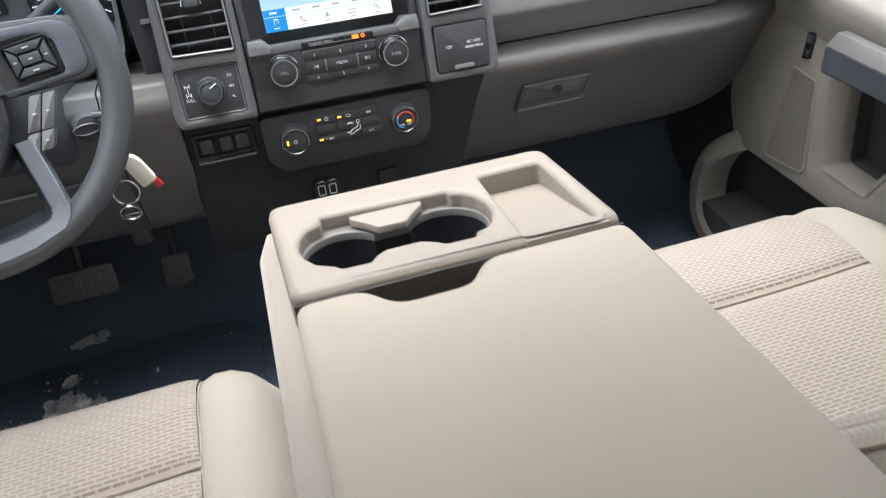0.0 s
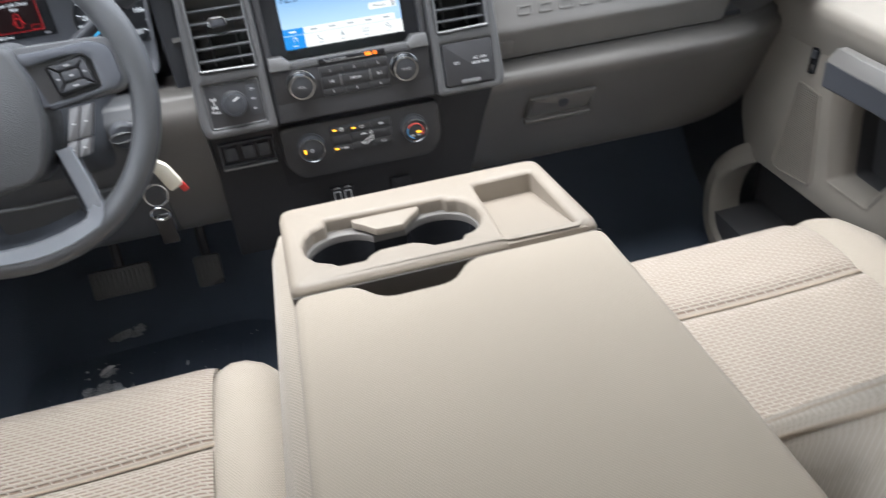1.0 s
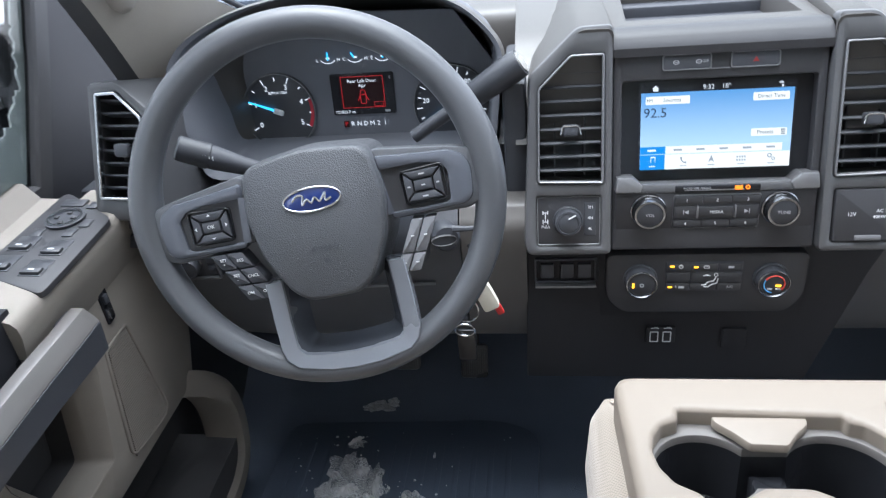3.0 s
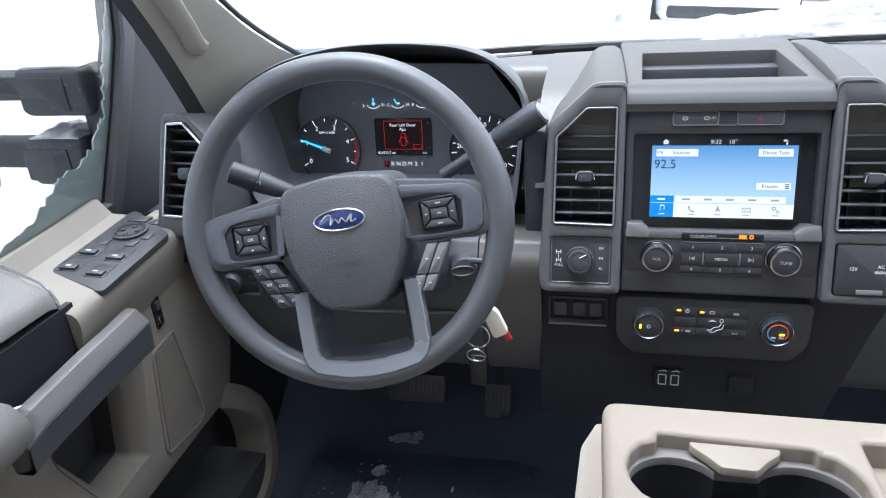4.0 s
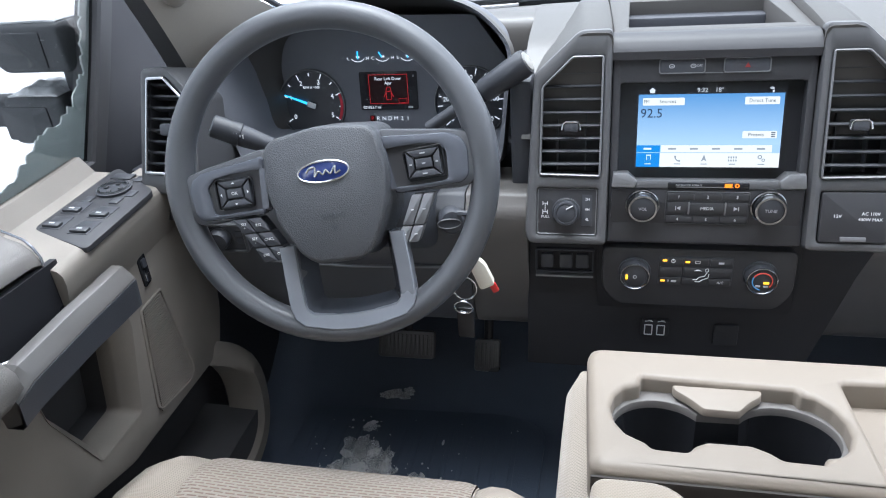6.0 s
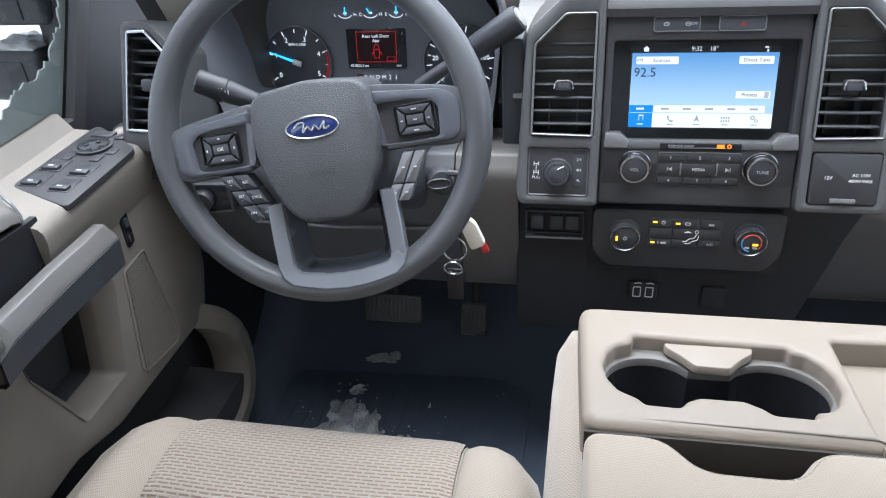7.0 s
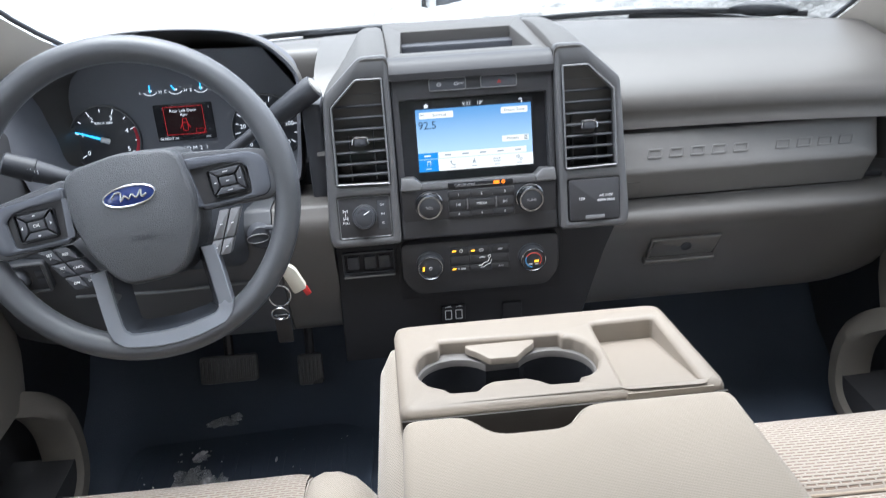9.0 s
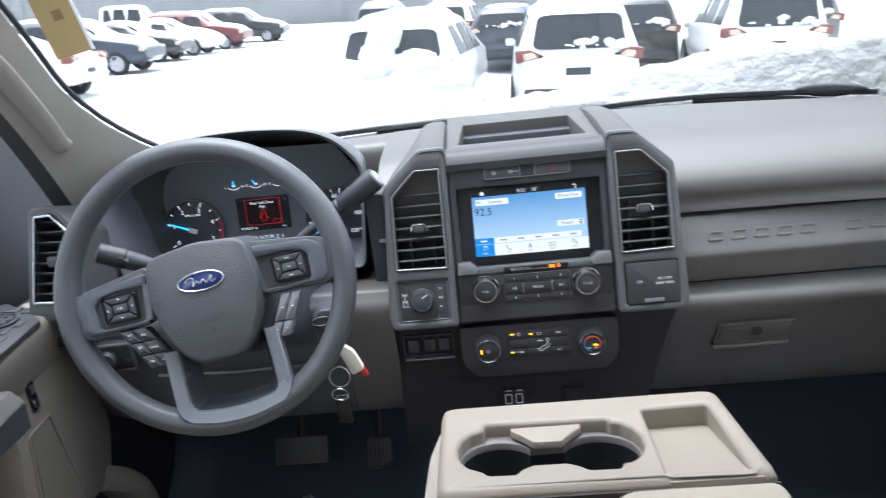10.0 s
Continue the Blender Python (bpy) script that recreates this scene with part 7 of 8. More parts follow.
pit = two_rounds(0.024)
bm = bmesh.new()
holed(bm, grown(cups, 0.004), [pit], CM, -0.018, -0.03, [0.012], 0.002)
part("well_ledge", bm, LEDGE, cap, "grey-beige ledge round the wells")
bm = bmesh.new()
ls = [loop_at(bm, m, p, d) for m, p, d in ((CM, grown(pit, 0.003), -0.0265), (CM, pit, -0.0265), (CM, grown(pit, -0.004), -0.082), (CM, grown(pit, -0.008), -0.086))]
for p, q in zip(ls, ls[1:]):
    ringfaces(bm, p, q)
bm.faces.new(ls[-1])
part("cup_well", bm, GLOSS, cap, "shiny black cup well")
bm = bmesh.new()
prism(bm, grown(cups, 0.012), CM, -0.115, -0.092)
part("well_floor", bm, BLACK, cap)
bm = bmesh.new()
prism(bm, cp([(-0.034, -0.425), (-0.005, -0.425), (-0.005, -0.362), (-0.034, -0.362)]), CM, -0.09, -0.044, 0.003)
part("well_bridge", bm, GLOSS, cap)
bm = bmesh.new()
prism(bm, rounded(cp([(-0.062, -0.3285), (-0.060, -0.337), (-0.048, -0.350), (-0.037, -0.366), (-0.006, -0.367), (0.006, -0.351), (0.019, -0.338), (0.021, -0.3285)]), 0.003, 2), CM, -0.0150, -0.0065, 0.002)
part("divider_tab", bm, BEIGE, cap)
# padded lid with its finger notch
pad_o = cp([(0.190, -0.4745), (0.040, -0.4745), (0.014, -0.510), (-0.051, -0.510), (-0.077, -0.4745), (-0.139, -0.4745), (-0.141, -0.60), (-0.146, -0.86), (0.160, -0.868), (0.178, -0.65)])
bm = bmesh.new()
rp = rounded(pad_o[::-1], [0.004, 0.035, 0.035, 0.004, 0.016, 0.018, 0.014, 0.014, 0.018, 0.016], 5)
prism(bm, rp, CM, -0.06, -0.004, 0.009, 4)
lid = part("padded_lid", bm, CLOTH, console, "padded lid in fine beige mesh cloth", 60)
# two near-black prisms paint the shade in the notch and under the tray's edge
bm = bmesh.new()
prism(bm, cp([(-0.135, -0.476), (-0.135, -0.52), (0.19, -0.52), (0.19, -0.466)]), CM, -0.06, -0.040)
part("lid_gap_shade", bm, NOTCH_SHADE, console)
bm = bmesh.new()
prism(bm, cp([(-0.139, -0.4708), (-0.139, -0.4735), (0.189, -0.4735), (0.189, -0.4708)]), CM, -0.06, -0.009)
part("tray_edge_shade", bm, NOTCH_SHADE, console, "dark strip for the shade under the tray's edge")
# stitches along the notch
bm = bmesh.new()
st = [q for q in grown(rp, -0.0055) if q[1] > (-0.535 + 0.478) / 0.992 and -0.115 < q[0] < 0.06]
st = [(0.085, st[-1][1]) if st[-1][0] > st[0][0] else (-0.15, st[-1][1])] + st[::-1] + [(-0.15, st[0][1]) if st[0][0] < st[-1][0] else (0.085, st[0][1])]
for p, q in zip(st, st[1:]):
    d = Vector((q[0] - p[0], q[1] - p[1]))
    k = max(1, round(d.length / 0.0045))
    for i in range(k):
        c = Vector(p) + d * ((i + 0.5) / k)
        box(bm, (0, 0, 0), (d.length / k * 0.62, 0.0009, 0.001), CM @ Matrix.Translation((c.x, c.y, -0.0048)) @ Matrix.Rotation(math.atan2(d.y, d.x), 4, "Z"))
part("stitching", bm, BEIGE, lid, "row of pale stitches")
# the padded body below
body_o = cp([(-0.166, -0.262), (-0.158, -0.238), (0.198, -0.238), (0.206, -0.262), (0.190, -0.86), (-0.172, -0.86)])
bm = bmesh.new()
q = rounded(body_o, 0.02)
loops = []
for d, g in ((-0.25, -0.012), (-0.19, -0.002), (-0.12, 0.004), (-0.07, 0.0), (-0.045, -0.012), (-0.038, -0.03)):
    loops.append([CM @ Vector((x, y, d)) for x, y in grown(q, g)])
skin(bm, loops, False)
part("padded_body", bm, CLOTH_SIDE, console, "padded beige cloth body", 60)
bm = bmesh.new()
box(bm, (0.022, -0.58, 0.24), (0.34, 0.56, 0.32), bev=0.04)
part("lower_cushion", bm, CLOTH_SIDE, console)

# ---- outside: the snowy yard, which slopes a little across the truck ----
G = frame_of((0, -1.03, -0.73), (1, 0, -0.061), (0, 1, 0.0171))


def spread(i, n, far):
    s = 2 * i / n - 1
    return math.copysign(abs(s) ** 3 * far, s) + s * 8


bm = bmesh.new()
sheet(bm, lambda u, v: G @ Vector((spread(u * 70, 70, 900), spread(v * 70, 70, 900), 0.05 * noise.noise(Vector((u * 40, v * 40, 0))))), 70, 70)
solid("ground", bm, SNOW, "snow-covered yard reaching to the horizon", "ground", "structure", sharp=80)

CARGLASS = material("dark_tinted_car_glass", (0.050, 0.055, 0.060), 0.12, grain=50, bump=0, spec=0.25)
TYRE = material("tyre_rubber", (0.02, 0.02, 0.022), 0.8, grain=200, bump=0.3)
ALLOY = material("grey_alloy", (0.45, 0.46, 0.48), 0.35, metal=0.8, grain=300, bump=0.05)
TAIL = material("red_tail_lens", (0.20, 0.07, 0.055), 0.15, grain=60, bump=0)
CLEARLENS = material("pale_lamp_lens", (0.6, 0.5, 0.4), 0.15, grain=60, bump=0)


def paint(name, c):
    return material(name, c, 0.3, grain=30, bump=0, vary=0.05, coat=0.6)


WHITE_PAINT, DARKBLUE, RED_PAINT, BLACK_PAINT, SILVER = paint("white_car_paint", (0.78, 0.78, 0.78)), paint("slate_blue_car_paint", (0.034, 0.044, 0.064)), paint("red_car_paint", (0.13, 0.01, 0.012)), paint("black_car_paint", (0.014, 0.014, 0.016)), paint("silver_car_paint", (0.16, 0.165, 0.175))


def parked_car(label, x, y, heading, colour, L=4.6, W=1.85, H=1.68, sedan=False, snow=0.07, buried=False):
    """A parked car whose front points along heading (degrees from the yard's y axis, anticlockwise)."""
    m = G @ Matrix.Translation((x, y, 0)) @ Matrix.Rotation(radians(heading), 4, "Z")
    c = thing("parked_car", label, "car", m.translation, "parked cars")
    h = H
    if sedan:
        st = [(0.0, 0.55, 0.80, 0.86, 0.70), (0.02, 0.36, 0.92, 0.98, 0.86), (0.12, 0.28, 0.95, 1.02, 0.93), (0.20, 0.26, 0.96, 1.10, 0.70), (0.34, 0.25, 0.96, h - 0.05, 0.62), (0.46, 0.25, 0.95, h, 0.62), (0.56, 0.25, 0.95, h - 0.06, 0.62), (0.70, 0.26, 0.93, 1.02, 0.72), (0.78, 0.27, 0.90, 0.98, 0.9), (0.95, 0.30, 0.78, 0.84, 0.82), (1.0, 0.45, 0.62, 0.66, 0.6)]
    else:
        st = [(0.0, 0.58, 0.92, 1.00, 0.78), (0.015, 0.42, 1.02, 1.25, 0.80), (0.045, 0.34, 1.06, h - 0.12, 0.70), (0.09, 0.30, 1.07, h - 0.02, 0.68), (0.25, 0.28, 1.06, h, 0.68), (0.48, 0.28, 1.04, h - 0.01, 0.67), (0.57, 0.28, 1.03, h - 0.08, 0.66), (0.71, 0.28, 1.01, 1.10, 0.72), (0.78, 0.28, 0.98, 1.06, 0.9), (0.94, 0.32, 0.86, 0.93, 0.84), (1.0, 0.48, 0.66, 0.72, 0.62)]
    sec = {}
    loops = []
    for t, zl, zb, zr, wr in st:
        yy = (t - 0.5) * L
        e = 1.0 - 0.14 * (abs(t - 0.5) * 2) ** 6
        w = W / 2 * e
        half = [(0.0, zl), (w * 0.86, zl), (w * 0.98, zl + 0.12), (w, (zl + zb) / 2), (w * 0.965, zb), (wr * w * 1.04 if zr - zb > 0.2 else w * 0.9, zr - 0.07 if zr - zb > 0.2 else zr - 0.02), (wr * w * 0.8 if zr - zb > 0.2 else w * 0.6, zr), (0.0, zr + 0.015)]
        loops.append([m @ Vector((q, yy, z)) for q, z in half] + [m @ Vector((-q, yy, z)) for q, z in half[-2:0:-1]])
        sec[t] = (yy, zb, zr, w * 0.965, wr * w * 1.04)
    bm = bmesh.new()
    skin(bm, loops)
    body = part("body", bm, colour, c, "", 50)
    # glass fields
    def station(t):
        ts = sorted(sec)
        for a, b in zip(ts, ts[1:]):
            if a <= t <= b:
                k = (t - a) / (b - a)
                return [sec[a][i] + (sec[b][i] - sec[a][i]) * k for i in range(5)]
    spans = ((0.24, 0.42), (0.435, 0.60)) if sedan else ((0.075, 0.20), (0.215, 0.395), (0.41, 0.60))
    for s in (-1, 1):
        for a, b in spans:
            pts = []
            for t, f in ((a, 0.10), (b, 0.10), (b - 0.03, 0.86), (a + 0.02, 0.86)):
                yy, zb, zr, wb, wt = station(t)
                pts.append(m @ Vector((s * (wb + (wt - wb) * f + 0.012), yy, zb + (zr - 0.07 - zb) * f)))
            bm = bmesh.new()
            vs = [bm.verts.new(p) for p in pts]
            f = bm.faces.new(vs)
            r = bmesh.ops.extrude_face_region(bm, geom=[f])
            bmesh.ops.translate(bm, verts=[v for v in r["geom"] if isinstance(v, bmesh.types.BMVert)], vec=m.to_3x3() @ Vector((-s * 0.03, 0, 0)))
            part("side_window", bm, CARGLASS, body)
    for rear in (True, False):
        ta, tb = ((0.20, 0.33) if sedan else (0.018, 0.055)) if rear else ((0.695, 0.57) if sedan else (0.70, 0.585))
        (ya, zba, zra, wa, wta), (yb, zbb, zrb, wb, wtb) = station(ta), station(tb)
        low = (zba + 0.10 if rear and not sedan else zra + 0.02)
        if rear and not sedan:
            low, high = zba + 0.08, h - 0.17
            ya2, yb2 = station(0.012)[0] - 0.02, station(0.045)[0] - 0.02
        else:
            high, ya2, yb2 = zrb - 0.02, ya, yb
        dy = (-0.05 if not sedan else -0.015) if rear else 0.015
        bm = bmesh.new()
        quad = [Vector(p) for p in ((-0.70 * W / 2 * 0.97, ya2 + dy, low), (0.70 * W / 2 * 0.97, ya2 + dy, low), (0.60 * W / 2, yb2 + dy, high + 0.01), (-0.60 * W / 2, yb2 + dy, high + 0.01))]
        on = lambda u, v: quad[0].lerp(quad[1], u).lerp(quad[3].lerp(quad[2], u), v)
        vs = [bm.verts.new(m @ on(u, v)) for u, v in rounded(rect(0, 0, 1, 1), 0.16, 3)]
        f = bm.faces.new(vs)
        r = bmesh.ops.extrude_face_region(bm, geom=[f])
        bmesh.ops.translate(bm, verts=[v for v in r["geom"] if isinstance(v, bmesh.types.BMVert)], vec=m.to_3x3() @ Vector((0, -0.03 if not rear else 0.03, -0.01)))
        glass = part("rear_window" if rear else "windscreen", bm, CARGLASS, body)
        if rear and not buried and y < 20:
            sr2 = random.Random(int(x * 10 + y))
            bm = bmesh.new()
            for i in range(16):
                u, r = (sr2.uniform(0.50, 0.97), 0.07) if i < 9 else (sr2.uniform(0.05, 0.95), 0.035)
                p = on(u, sr2.uniform(0.0, 0.12 + 0.16 * (i < 9)))
                made = bmesh.ops.create_icosphere(bm, subdivisions=1, radius=1, matrix=m @ Matrix.Translation(p) @ Matrix.Diagonal((r * sr2.uniform(0.7, 1.8), 0.03, r * sr2.uniform(0.4, 0.9), 1)))["verts"]
                for vv in made:
                    vv.co += Vector((0.3, 0, 0.3)) * r * noise.noise(vv.co * 9)
            part("snow_patch", bm, SNOW, glass, "snow clinging to the glass", 80)
    ry = -L / 2
    for s in () if buried else (-1, 1):
        bm = bmesh.new()
        z0 = 0.86 if sedan else 0.96
        prism(bm, rounded([(s * W * 0.25, z0 + 0.05), (s * W * 0.462, z0 - 0.04), (s * W * 0.468, z0 + 0.12), (s * W * 0.36, z0 + 0.14)][::s], 0.02), m @ frame_of((0, ry + 0.10, 0), (1, 0, 0), (0, 0, 1)), -0.1, 0.115, 0.02)
        tl = part("tail_light", bm, TAIL, c, "red tail light")
        bm = bmesh.new()
        prism(bm, rounded([(s * W * 0.29, z0 + 0.035), (s * W * 0.40, z0 + 0.0), (s * W * 0.41, z0 + 0.09), (s * W * 0.34, z0 + 0.11)][::s], 0.01), m @ frame_of((0, ry + 0.10, 0), (1, 0, 0), (0, 0, 1)), 0.08, 0.121, 0.008)
        part("reverse_lens", bm, CLEARLENS, tl)
        bm = bmesh.new()
        box(bm, (s * W * 0.36, L / 2 - 0.10, 0.74 if not sedan else 0.66), (0.36, 0.16, 0.14), m, 0.05)
        part("head_light", bm, CLEARLENS, c, "clear head light")
        bm = bmesh.new()
        box(bm, (s * (W / 2 + 0.05), L * 0.17, 1.02 if not sedan else 0.95), (0.16, 0.10, 0.12), m, 0.035)
        part("door_mirror", bm, colour, c)
        for t in (0.19, 0.81):
            wm = m @ frame_of((s * (W / 2 - 0.22), (t - 0.5) * L, 0.34), (0, 1, 0), (0, 0, 1)) if s > 0 else m @ frame_of((s * (W / 2 - 0.22), (t - 0.5) * L, 0.34), (0, -1, 0), (0, 0, 1))
            bm = bmesh.new()
            lathe(bm, [(0.20, 0.02), (0.33, 0.02), (0.345, 0.06), (0.345, 0.20), (0.33, 0.235), (0.24, 0.235), (0.235, 0.20)], wm, 28)
            ty = part("wheel", bm, TYRE, c)
            bm = bmesh.new()
            lathe(bm, [(0.235, 0.15), (0.235, 0.225), (0.22, 0.225), (0.21, 0.19), (0.06, 0.20), (0.05, 0.215), (0.0, 0.215)], wm, 20)
            for k in range(5):
                a = k * 2 * math.pi / 5
                box(bm, (0.125 * math.cos(a), 0.125 * math.sin(a), 0.205), (0.17, 0.05, 0.03), wm @ Matrix.Translation((0.125 * math.cos(a), 0.125 * math.sin(a), 0)) @ Matrix.Rotation(a, 4, "Z") @ Matrix.Translation((-0.125 * math.cos(a), -0.125 * math.sin(a), 0)))
            part("rim", bm, ALLOY, ty)
    if buried:
        for bx, bz, sx_, sz_, sd in ((-0.16, 1.16, 0.24, 0.30, 1), (0.30, 1.06, 0.42, 0.15, 2), (-0.55, 0.98, 0.34, 0.16, 3), (0.0, 0.60, 1.0, 0.46, 4), (0.62, 0.90, 0.3, 0.2, 5), (-0.05, 1.38, 0.16, 0.14, 6)):
            bm = bmesh.new()
            bmesh.ops.create_icosphere(bm, subdivisions=4, radius=1)
            for vv in bm.verts:
                n = 1 + 0.34 * noise.noise(vv.co * 1.7 + Vector((sd * 5.0, 0, 0))) + 0.16 * noise.noise(vv.co * 5.0 + Vector((sd * 3.0, 2, 0)))
                vv.co = m @ Vector((bx + vv.co.x * sx_ * n, ry + 0.05 + vv.co.y * 0.16 * n, bz + vv.co.z * sz_ * n))
            part("snow_drift", bm, SNOW, c, "snow caked on the tail", 80)
    bm = bmesh.new()
    box(bm, (0, ry + 0.045 + (0.15 if buried else 0), 0.50), (W * 0.80, 0.14, 0.16), m, 0.04)
    part("rear_bumper", bm, colour if sedan else BLACK, c, "lower bumper")
    bm = bmesh.new()
    box(bm, (0, ry - 0.004 + 0.02 + (0.15 if buried else 0), 0.80 if not sedan else 0.62), (0.34, 0.05, 0.10), m, 0.01)
    part("plate_recess", bm, BLACK, c)
    if snow:
        ts = [t for t in sorted(sec)]
        seedv = x * 3.1 + y
        def cover(u, v, up):
            t0 = ts[1] if sedan else 0.075
            t = t0 + (0.985 - t0) * v
            yy, zb, zr, wb, wt = station(t)
            top = zr + 0.015
            wv = (wt * 0.86 if zr - zb > 0.2 else wb * 0.86)
            q = (2 * u - 1)
            drop = 0.06 * abs(q) ** 4
            n = noise.noise(Vector((q * 2 + seedv, yy * 1.3, up)))
            edge = min(1, (1 - abs(q)) * 8) ** 0.5 * min(1, v * 12, (1 - v) * 12)
            return m @ Vector((q * wv * (1 + 0.04 * n), yy, top - drop + up * edge * (0.75 + 0.5 * n) - (0 if up else 0.03)))
        bm = bmesh.new()
        sheet(bm, lambda u, v: cover(u, v, snow), 14, 40)
        part("snow_cover", bm, SNOW, c, "snow lying on roof and bonnet", 80)
    return c


parked_car("white compact hatch SUV with tail lights, snow on its roof", 1.45, 12.1, -4, WHITE_PAINT, 4.6, 1.84, 1.70, snow=0.05)
parked_car("large white SUV parked with its tail to the lane", 5.5, 15.25, -8, WHITE_PAINT, 4.9, 1.95, 1.80, snow=0.06)
parked_car("white wagon buried in fresh snow", -0.95, 11.6, -6, WHITE_PAINT, 4.6, 1.9, 1.62, snow=0.08, buried=True)
parked_car("slate blue SUV with snow on its bonnet", -12.5, 22.6, -90, DARKBLUE, 4.7, 1.85, 1.65, snow=0.10)
parked_car("dark sedan under a snow layer", -13.2, 27.2, -90, BLACK_PAINT, 4.6, 1.8, 1.45, True, snow=0.10)
parked_car("white sedan under a snow layer", -13.0, 30.2, -90, WHITE_PAINT, 4.6, 1.8, 1.45, True, snow=0.10)
parked_car("red SUV with snow on its roof and bonnet", -12.8, 33.6, -90, RED_PAINT, 4.6, 1.85, 1.66, snow=0.10)
parked_car("black SUV with snow on its bonnet", -12.3, 38.8, -90, BLACK_PAINT, 4.7, 1.85, 1.68, snow=0.10)
parked_car("white sedan with red tail lights in snow", -11.2, 16.2, 90, WHITE_PAINT, 4.6, 1.8, 1.43, True, snow=0.09)
parked_car("blue hatchback parked behind the white cars", 0.9, 19.5, -8, DARKBLUE, 4.3, 1.8, 1.55, snow=0.05)
parked_car("silver SUV in a farther row under snow", -3.4, 29.5, -8, SILVER, 4.6, 1.85, 1.68, snow=0.12)
parked_car("white SUV in a farther row under snow", -0.6, 25.0, -8, WHITE_PAINT, 4.6, 1.85, 1.68, snow=0.10)
parked_car("black SUV between the white cars", 3.6, 17.4, -8, BLACK_PAINT, 4.6, 1.85, 1.66, snow=0.05)
parked_car("silver SUV beyond the white cars", 7.8, 19.0, -12, SILVER, 4.6, 1.85, 1.66, snow=0.06)
parked_car("white van far across the yard", -23.0, 50.0, -90, WHITE_PAINT, 5.2, 2.0, 2.2, snow=0.06)
parked_car("grey SUV across the lane to the side", -18.8, 15.5, 80, SILVER, 4.6, 1.85, 1.68, snow=0.10)
parked_car("white SUV across the lane to the side", -14.6, 10.6, 84, WHITE_PAINT, 4.6, 1.85, 1.66, snow=0.12)

# a long low building behind the yard
bld = thing("yard_building", "long pale grey metal-clad building behind the yard", "building", G @ Vector((-30, 66, 0)))
WALLC = material("pale_grey_cladding", (0.30, 0.31, 0.315), 0.6, grain=8, bump=0.1, vary=0.06)
BM2 = G @ Matrix.Translation((-30, 66, 0)) @ Matrix.Rotation(radians(8), 4, "Z")
bm = bmesh.new()
box(bm, (0, 6, 3.0), (84, 12, 6.0), BM2, 0.05)
wall = part("wall", bm, WALLC, bld)
for i in range(70):
    bm = bmesh.new()
    box(bm, (-41.4 + 1.2 * i, -0.02, 3.0), (0.12, 0.10, 5.9), BM2)
    part("cladding_rib", bm, WALLC, wall)
bm = bmesh.new()
box(bm, (0, 6, 6.1), (85, 13, 0.35), BM2, 0.05)
part("roof", bm, SNOW, bld, "flat snow-covered roof edge")

# ---- the truck's own outside: bonnet, cowl snow, wipers, mirror ----
bonnet = thing("truck_bonnet", "truck bonnet under deep fresh snow", "bonnet", (0, 1.3, 0.6))
bm = bmesh.new()


def bon(u, v, lift):
    x = (2 * u - 1) * 0.88
    y = pad_back(x) + 0.10 + v * (1.75 - 0.25 * (x / 0.88) ** 2)
    z = 0.82 - 0.20 * v - 0.10 * abs(2 * u - 1) ** 4 - 0.16 * max(0, v - 0.85) / 0.15
    return Vector((x, y, z + lift))


sheet(bm, lambda u, v: bon(u, v, -0.03), 16, 16, 0.02)
part("panel", bm, WHITE_PAINT, bonnet)


def lump(x, y):
    n = noise.noise(Vector((x * 2.2, y * 2.2, 1.0))) * 0.6 + noise.noise(Vector((x * 6, y * 6, 4.0))) * 0.3
    return n


bm = bmesh.new()


def snowy(u, v):
    p = bon(u, v, 0.0)
    ridge = math.exp(-((v - 0.10) / 0.16) ** 2)
    right = 1 / (1 + math.exp(-(p.x - 0.44) / 0.10))
    edge = min(1, min(u, 1 - u) * 14) ** 0.5 * min(1, v * 18, (1 - v) * 10) ** 0.6
    h = (0.068 + 0.030 * lump(p.x, p.y)) * edge + ridge * edge * (0.028 + 0.022 * lump(p.x * 2, p.y) + right * (0.125 + 0.05 * lump(p.x + 3, p.y))) + 0.010 * edge * noise.noise(Vector((p.x * 16, p.y * 16, 2.0))) + 0.005 * edge * noise.noise(Vector((p.x * 38, p.y * 38, 6.0)))
    return p + Vector((0.02 * lump(p.y, p.x), 0, h))


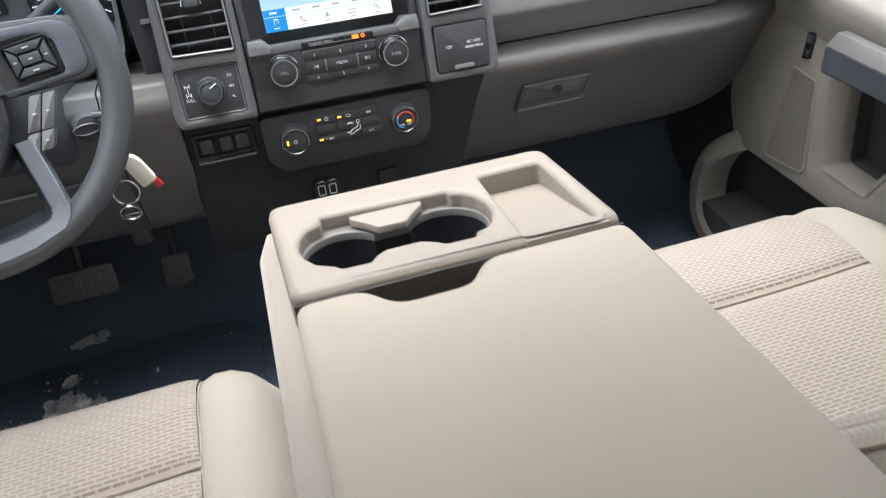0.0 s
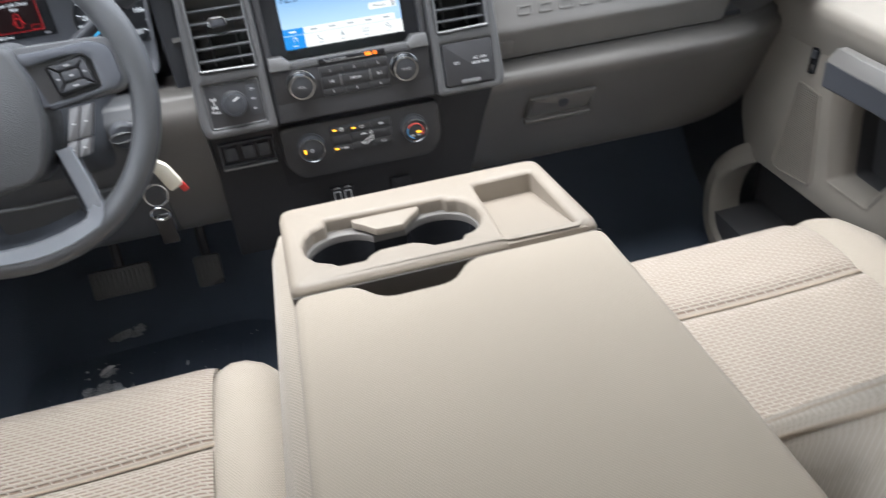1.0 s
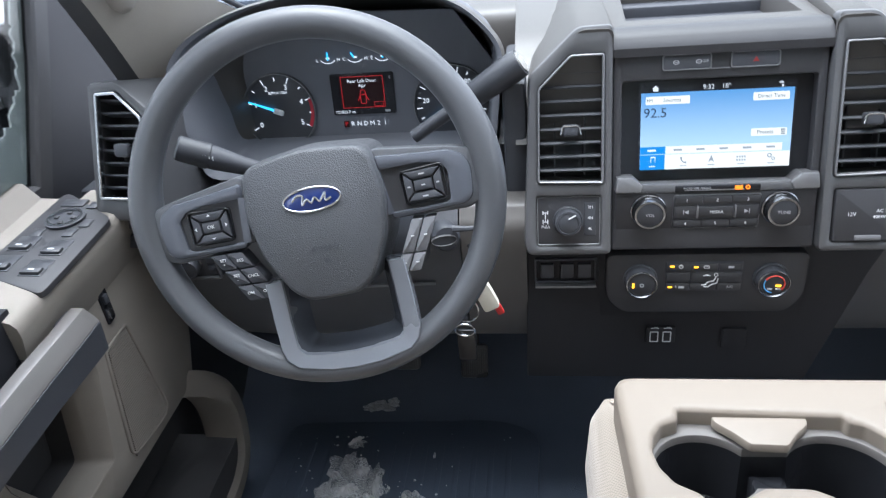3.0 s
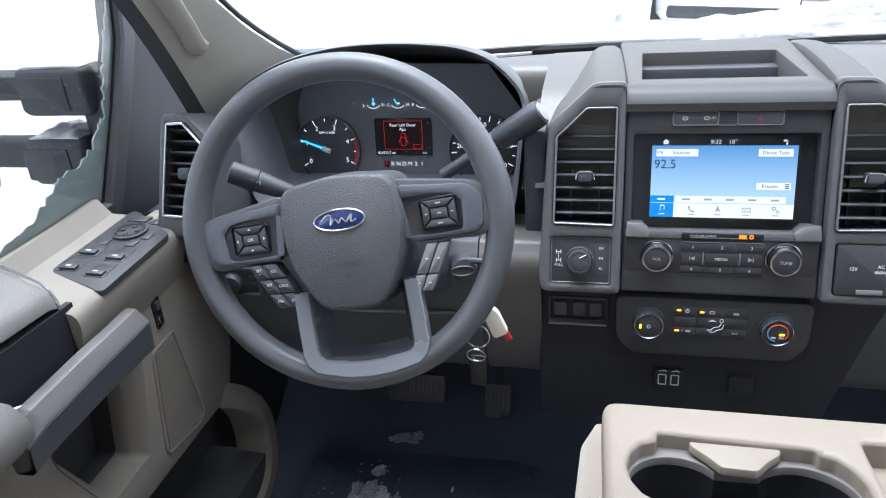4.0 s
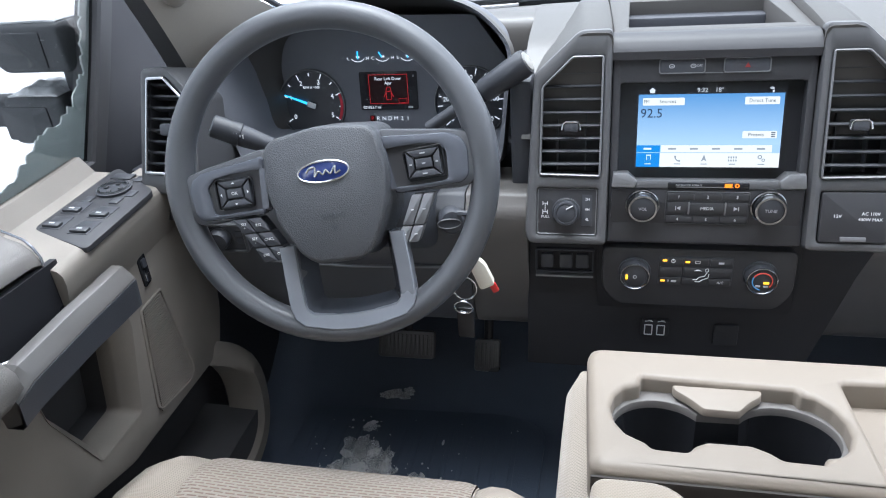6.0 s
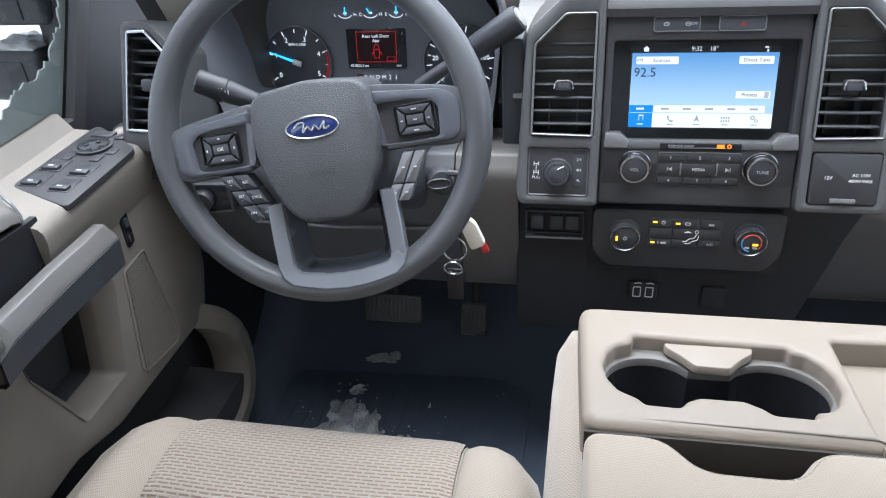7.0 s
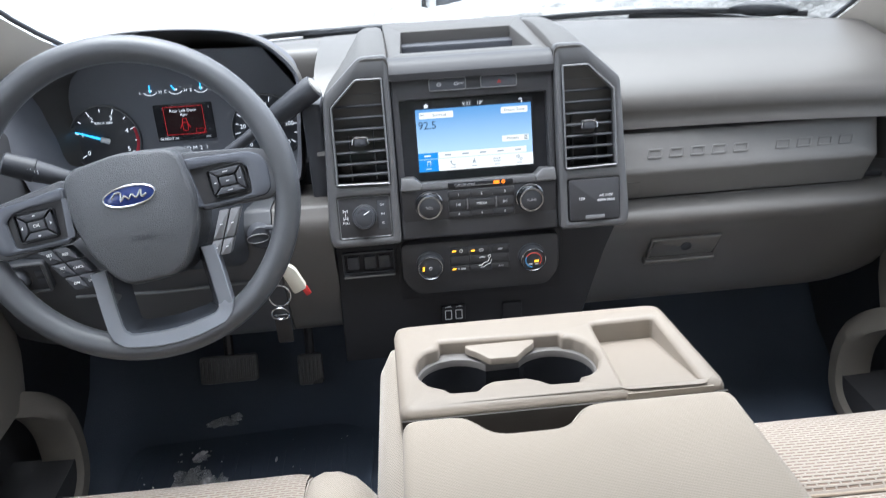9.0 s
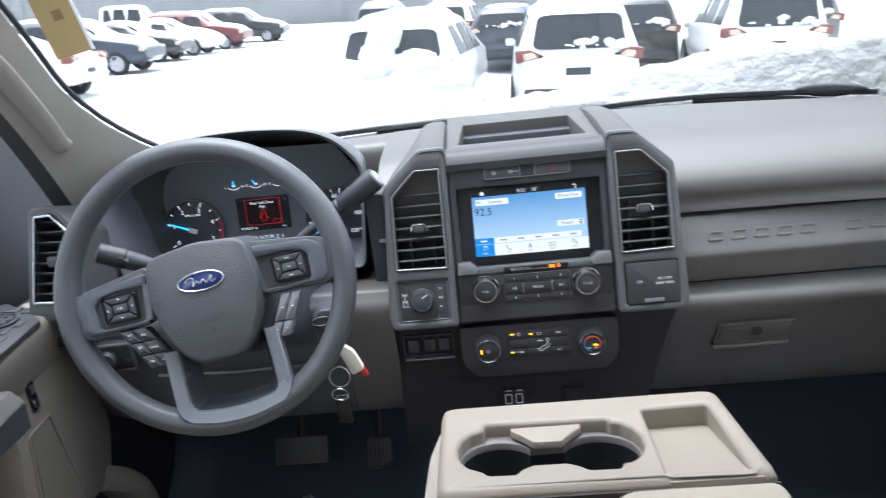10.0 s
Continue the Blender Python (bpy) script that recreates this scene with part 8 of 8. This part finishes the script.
sheet(bm, snowy, 130, 130)
part("snow_cover", bm, DIMSNOW, bonnet, "deep lumpy snow", 80)
cowl = thing("cowl", "black wiper cowl at the windscreen's base", "cowl", (0, 0.5, 0.85))
bm = bmesh.new()
sections = []
for i in range(25):
    x = -0.80 + 1.6 * i / 24
    b = pad_back(x)
    sections.append([Vector((x, b + 0.03, 0.80)), Vector((x, b + 0.03, 0.868)), Vector((x, b + 0.09, 0.862)), Vector((x, b + 0.14, 0.84)), Vector((x, b + 0.14, 0.80))])
skin(bm, sections)
part("grille_panel", bm, BLACK, cowl, "", 60)
for x0, x1, lifts in ((-0.60, 0.02, (0.022, 0.020, 0.017, 0.014, 0.010, 0.006)), (0.10, 0.66, (0.003, 0.009, 0.019, 0.025, 0.027, 0.025))):
    w = thing("wiper", "black windscreen wiper lying at the glass base under snow", "wiper", (x0, 0.5, 0.88), "wipers")
    tow = lambda x, v: screen_point(0.5 + x / 1.49, v, 0.014)
    bm = bmesh.new()
    tube(bm, smooth_path([tow(x1 - 0.05, -0.01), tow(x1 - 0.12, 0.006), tow((x0 + x1) / 2, 0.010)], 5), [0.009] * 11, 8)
    part("arm", bm, BLACK, w)
    bm = bmesh.new()
    bl = smooth_path([tow(x0 + (x1 - x0) * i / 5, v) for i, v in enumerate(lifts)], 4)
    tube(bm, bl, [0.0018 + 0.0022 * min(1, i / 5) for i in range(len(bl))], 8, flat=1.5)
    part("blade", bm, BLACK, w)
    if x0 > 0:
        bm = bmesh.new()
        tube(bm, [tow(0.545 + 0.0125 * i, 0.034) for i in range(9)], [0.002, 0.006, 0.009, 0.0105, 0.011, 0.0105, 0.009, 0.006, 0.002], 12, flat=1.3)
        part("hinge_cap", bm, BLACK, w, "dark cap on the arm's hinge")

# the cut edge of the snow along the windscreen's base
bm = bmesh.new()
sections = []
for i in range(121):
    x = -0.46 + 1.10 * i / 120
    b = pad_back(x)
    h = 0.016 + 0.018 / (1 + math.exp(-(x - 0.06) / 0.012)) / (1 + math.exp((x - 0.40) / 0.04)) - 0.004 * noise.noise(Vector((x * 14, 3.0, 0.0))) - 0.003 * noise.noise(Vector((x * 45, 1.0, 0.0)))
    h *= min(1, i / 8, (120 - i) / 16)
    k = 0.004 * noise.noise(Vector((x * 30, 7.0, 0.0)))
    sections.append([Vector((x, b + y + k, z)) for y, z in ((0.052, 0.856), (0.049, 0.868), (0.052, 0.868 + h * 0.7), (0.060, 0.868 + h), (0.085, 0.871 + h), (0.15, 0.860 + h * 0.6), (0.19, 0.82))])
skin(bm, sections)
solid("snow_ridge", bm, DIMSNOW, "packed snow edge lying along the windscreen's base", "snow", sharp=80)

mir = thing("door_mirror", "black twin-arm towing mirror on the driver's door", "mirror", (-1.05, 0.1, 0.75))
MB = material("black_mirror_housing", (0.034, 0.037, 0.042), 0.6, grain=900, bump=0.2)
for z0, z1, xa, xb in ((0.876, 0.955, -1.092, -0.955), (0.755, 0.838, -1.115, -0.995)):
    bm = bmesh.new()
    box(bm, ((xa + xb) / 2, 0.12, (z0 + z1) / 2), (xb - xa, 0.11, z1 - z0), bev=0.014, seg=3)
    blk = part("arm_block", bm, MB, mir)
    bm = bmesh.new()
    mf = frame_of(((xa + xb) / 2 - 0.012, 0.065, (z0 + z1) / 2), (1, 0, 0), (0, 0, 1))
    prism(bm, rounded(rect(-0.050, -0.030, 0.040, 0.026), 0.005), mf, -0.004, 0.0022, 0.0015)
    part("cover_plate", bm, MB, blk)
    bm = bmesh.new()
    sheet(bm, lambda u, v: Vector((xa + 0.012 + (xb - xa - 0.024) * u, 0.074 + 0.09 * v, z1 + 0.001 + 0.012 * min(1, u * 6, (1 - u) * 6, v * 5 + 0.2) * (0.7 + 0.6 * noise.noise(Vector((u * 5, v * 4, z0 * 9)))))), 14, 10, 0.004)
    part("snow_cap", bm, SNOW, blk, "thin snow on the housing", 80)
    bm = bmesh.new()
    fl_rnd = random.Random(int(z0 * 1000))
    for i in range(26):
        clump(bm, (0, 0, 0), 0.0009, 0.0009, 0.0006, i, 6)
        bm.verts.ensure_lookup_table()
        bmesh.ops.translate(bm, verts=bm.verts[-24:], vec=(fl_rnd.uniform(xa + 0.01, xb - 0.004), 0.0635, fl_rnd.uniform(z0 + 0.012, z1 - 0.008)))
    part("snow_flecks", bm, SNOW, blk, "flecks of snow")
    bm = bmesh.new()
    box(bm, (xa - 0.13, 0.125, (z0 + z1) / 2 + 0.004), (0.28, 0.07, (z1 - z0) * 0.55), bev=0.010)
    part("slide_arm", bm, MB, mir)
bm = bmesh.new()
box(bm, (-1.40, 0.13, 0.90), (0.24, 0.10, 0.40), bev=0.035, seg=3)
hd = part("mirror_head", bm, MB, mir)
bm = bmesh.new()
box(bm, (-1.40, 0.076, 0.94), (0.19, 0.006, 0.26), bev=0.003)
part("mirror_glass", bm, material("mirror_silver", (0.8, 0.8, 0.82), 0.03, metal=1.0, grain=20, bump=0, vary=0.02), hd)
bm = bmesh.new()
box(bm, (-0.995, 0.15, 0.855), (0.04, 0.09, 0.20), bev=0.015)
part("mount", bm, MB, mir)

# frost and snow left on the driver's window
WG = Matrix.Translation((-0.945, 0, 0)) @ Matrix(((0, 0.10, 1, -0.075), (1, 0, 0, 0), (0, 1, 0, 0), (0, 0, 0, 1)))
edge_up = [(-0.30, 0.752), (-0.20, 0.757), (-0.138, 0.762), (-0.076, 0.778), (-0.045, 0.80), (-0.015, 0.817), (0.03, 0.822), (0.062, 0.838), (0.085, 0.865), (0.106, 0.88), (0.111, 0.90), (0.113, 0.924), (0.124, 0.95), (0.135, 0.986), (0.150, 1.03), (0.160, 1.06)]
rnd = random.Random(9)
pts = []
edge_up = [(a - 0.042 * min(1, (a + 0.3) / 0.2), b) for a, b in edge_up]
for a, b in zip(edge_up, edge_up[1:]):
    for j in range(5):
        s = j / 5
        pts.append((a[0] + (b[0] - a[0]) * s + rnd.uniform(-0.004, 0.004), a[1] + (b[1] - a[1]) * s + rnd.uniform(-0.004, 0.004)))
pts += [(0.128, 1.05), (0.118, 0.99), (0.080, 0.89), (0.018, 0.750), (-0.30, 0.748)]
bm = bmesh.new()
prism(bm, pts[::-1], WG, -0.006, -0.003, 0.0)
solid("window_frost", bm, FROST, "crust of frosty snow on the driver's window", "snow", "stuff")

# card hanging inside the windscreen
card = thing("paper_tag", "tan paper tag hanging inside the windscreen", "tag", (-0.70, 0.0, 1.10))
TG = frame_of((-0.590, -0.10, 1.119), (1, -0.05, 0.165), (-0.30, -0.1, 1))
bm = bmesh.new()
prism(bm, rounded(rect(-0.026, 0.0, 0.026, 0.135), 0.002, 2), TG, -0.0006, 0.0006)
part("card", bm, material("tan_card", (0.36, 0.26, 0.12), 0.8, grain=400, bump=0.1), card)
bm = bmesh.new()
prism(bm, rect(0.0265, 0.0, 0.0305, 0.135), TG, -0.0006, 0.0008)
part("white_edge", bm, WHITEPRINT, card)
bm = bmesh.new()
prism(bm, rect(-0.004, 0.045, 0.010, 0.058), TG, 0.0006, 0.0009)
part("print_bar", bm, material("brown_print", (0.2, 0.14, 0.06), 0.8, bump=0), card)
bm = bmesh.new()
tube(bm, [TG @ Vector((0.004, 0.132, 0)), TG @ Vector((0.004, 0.2, 0.01))], 0.0008, 5)
part("string", bm, WHITEPRINT, card)
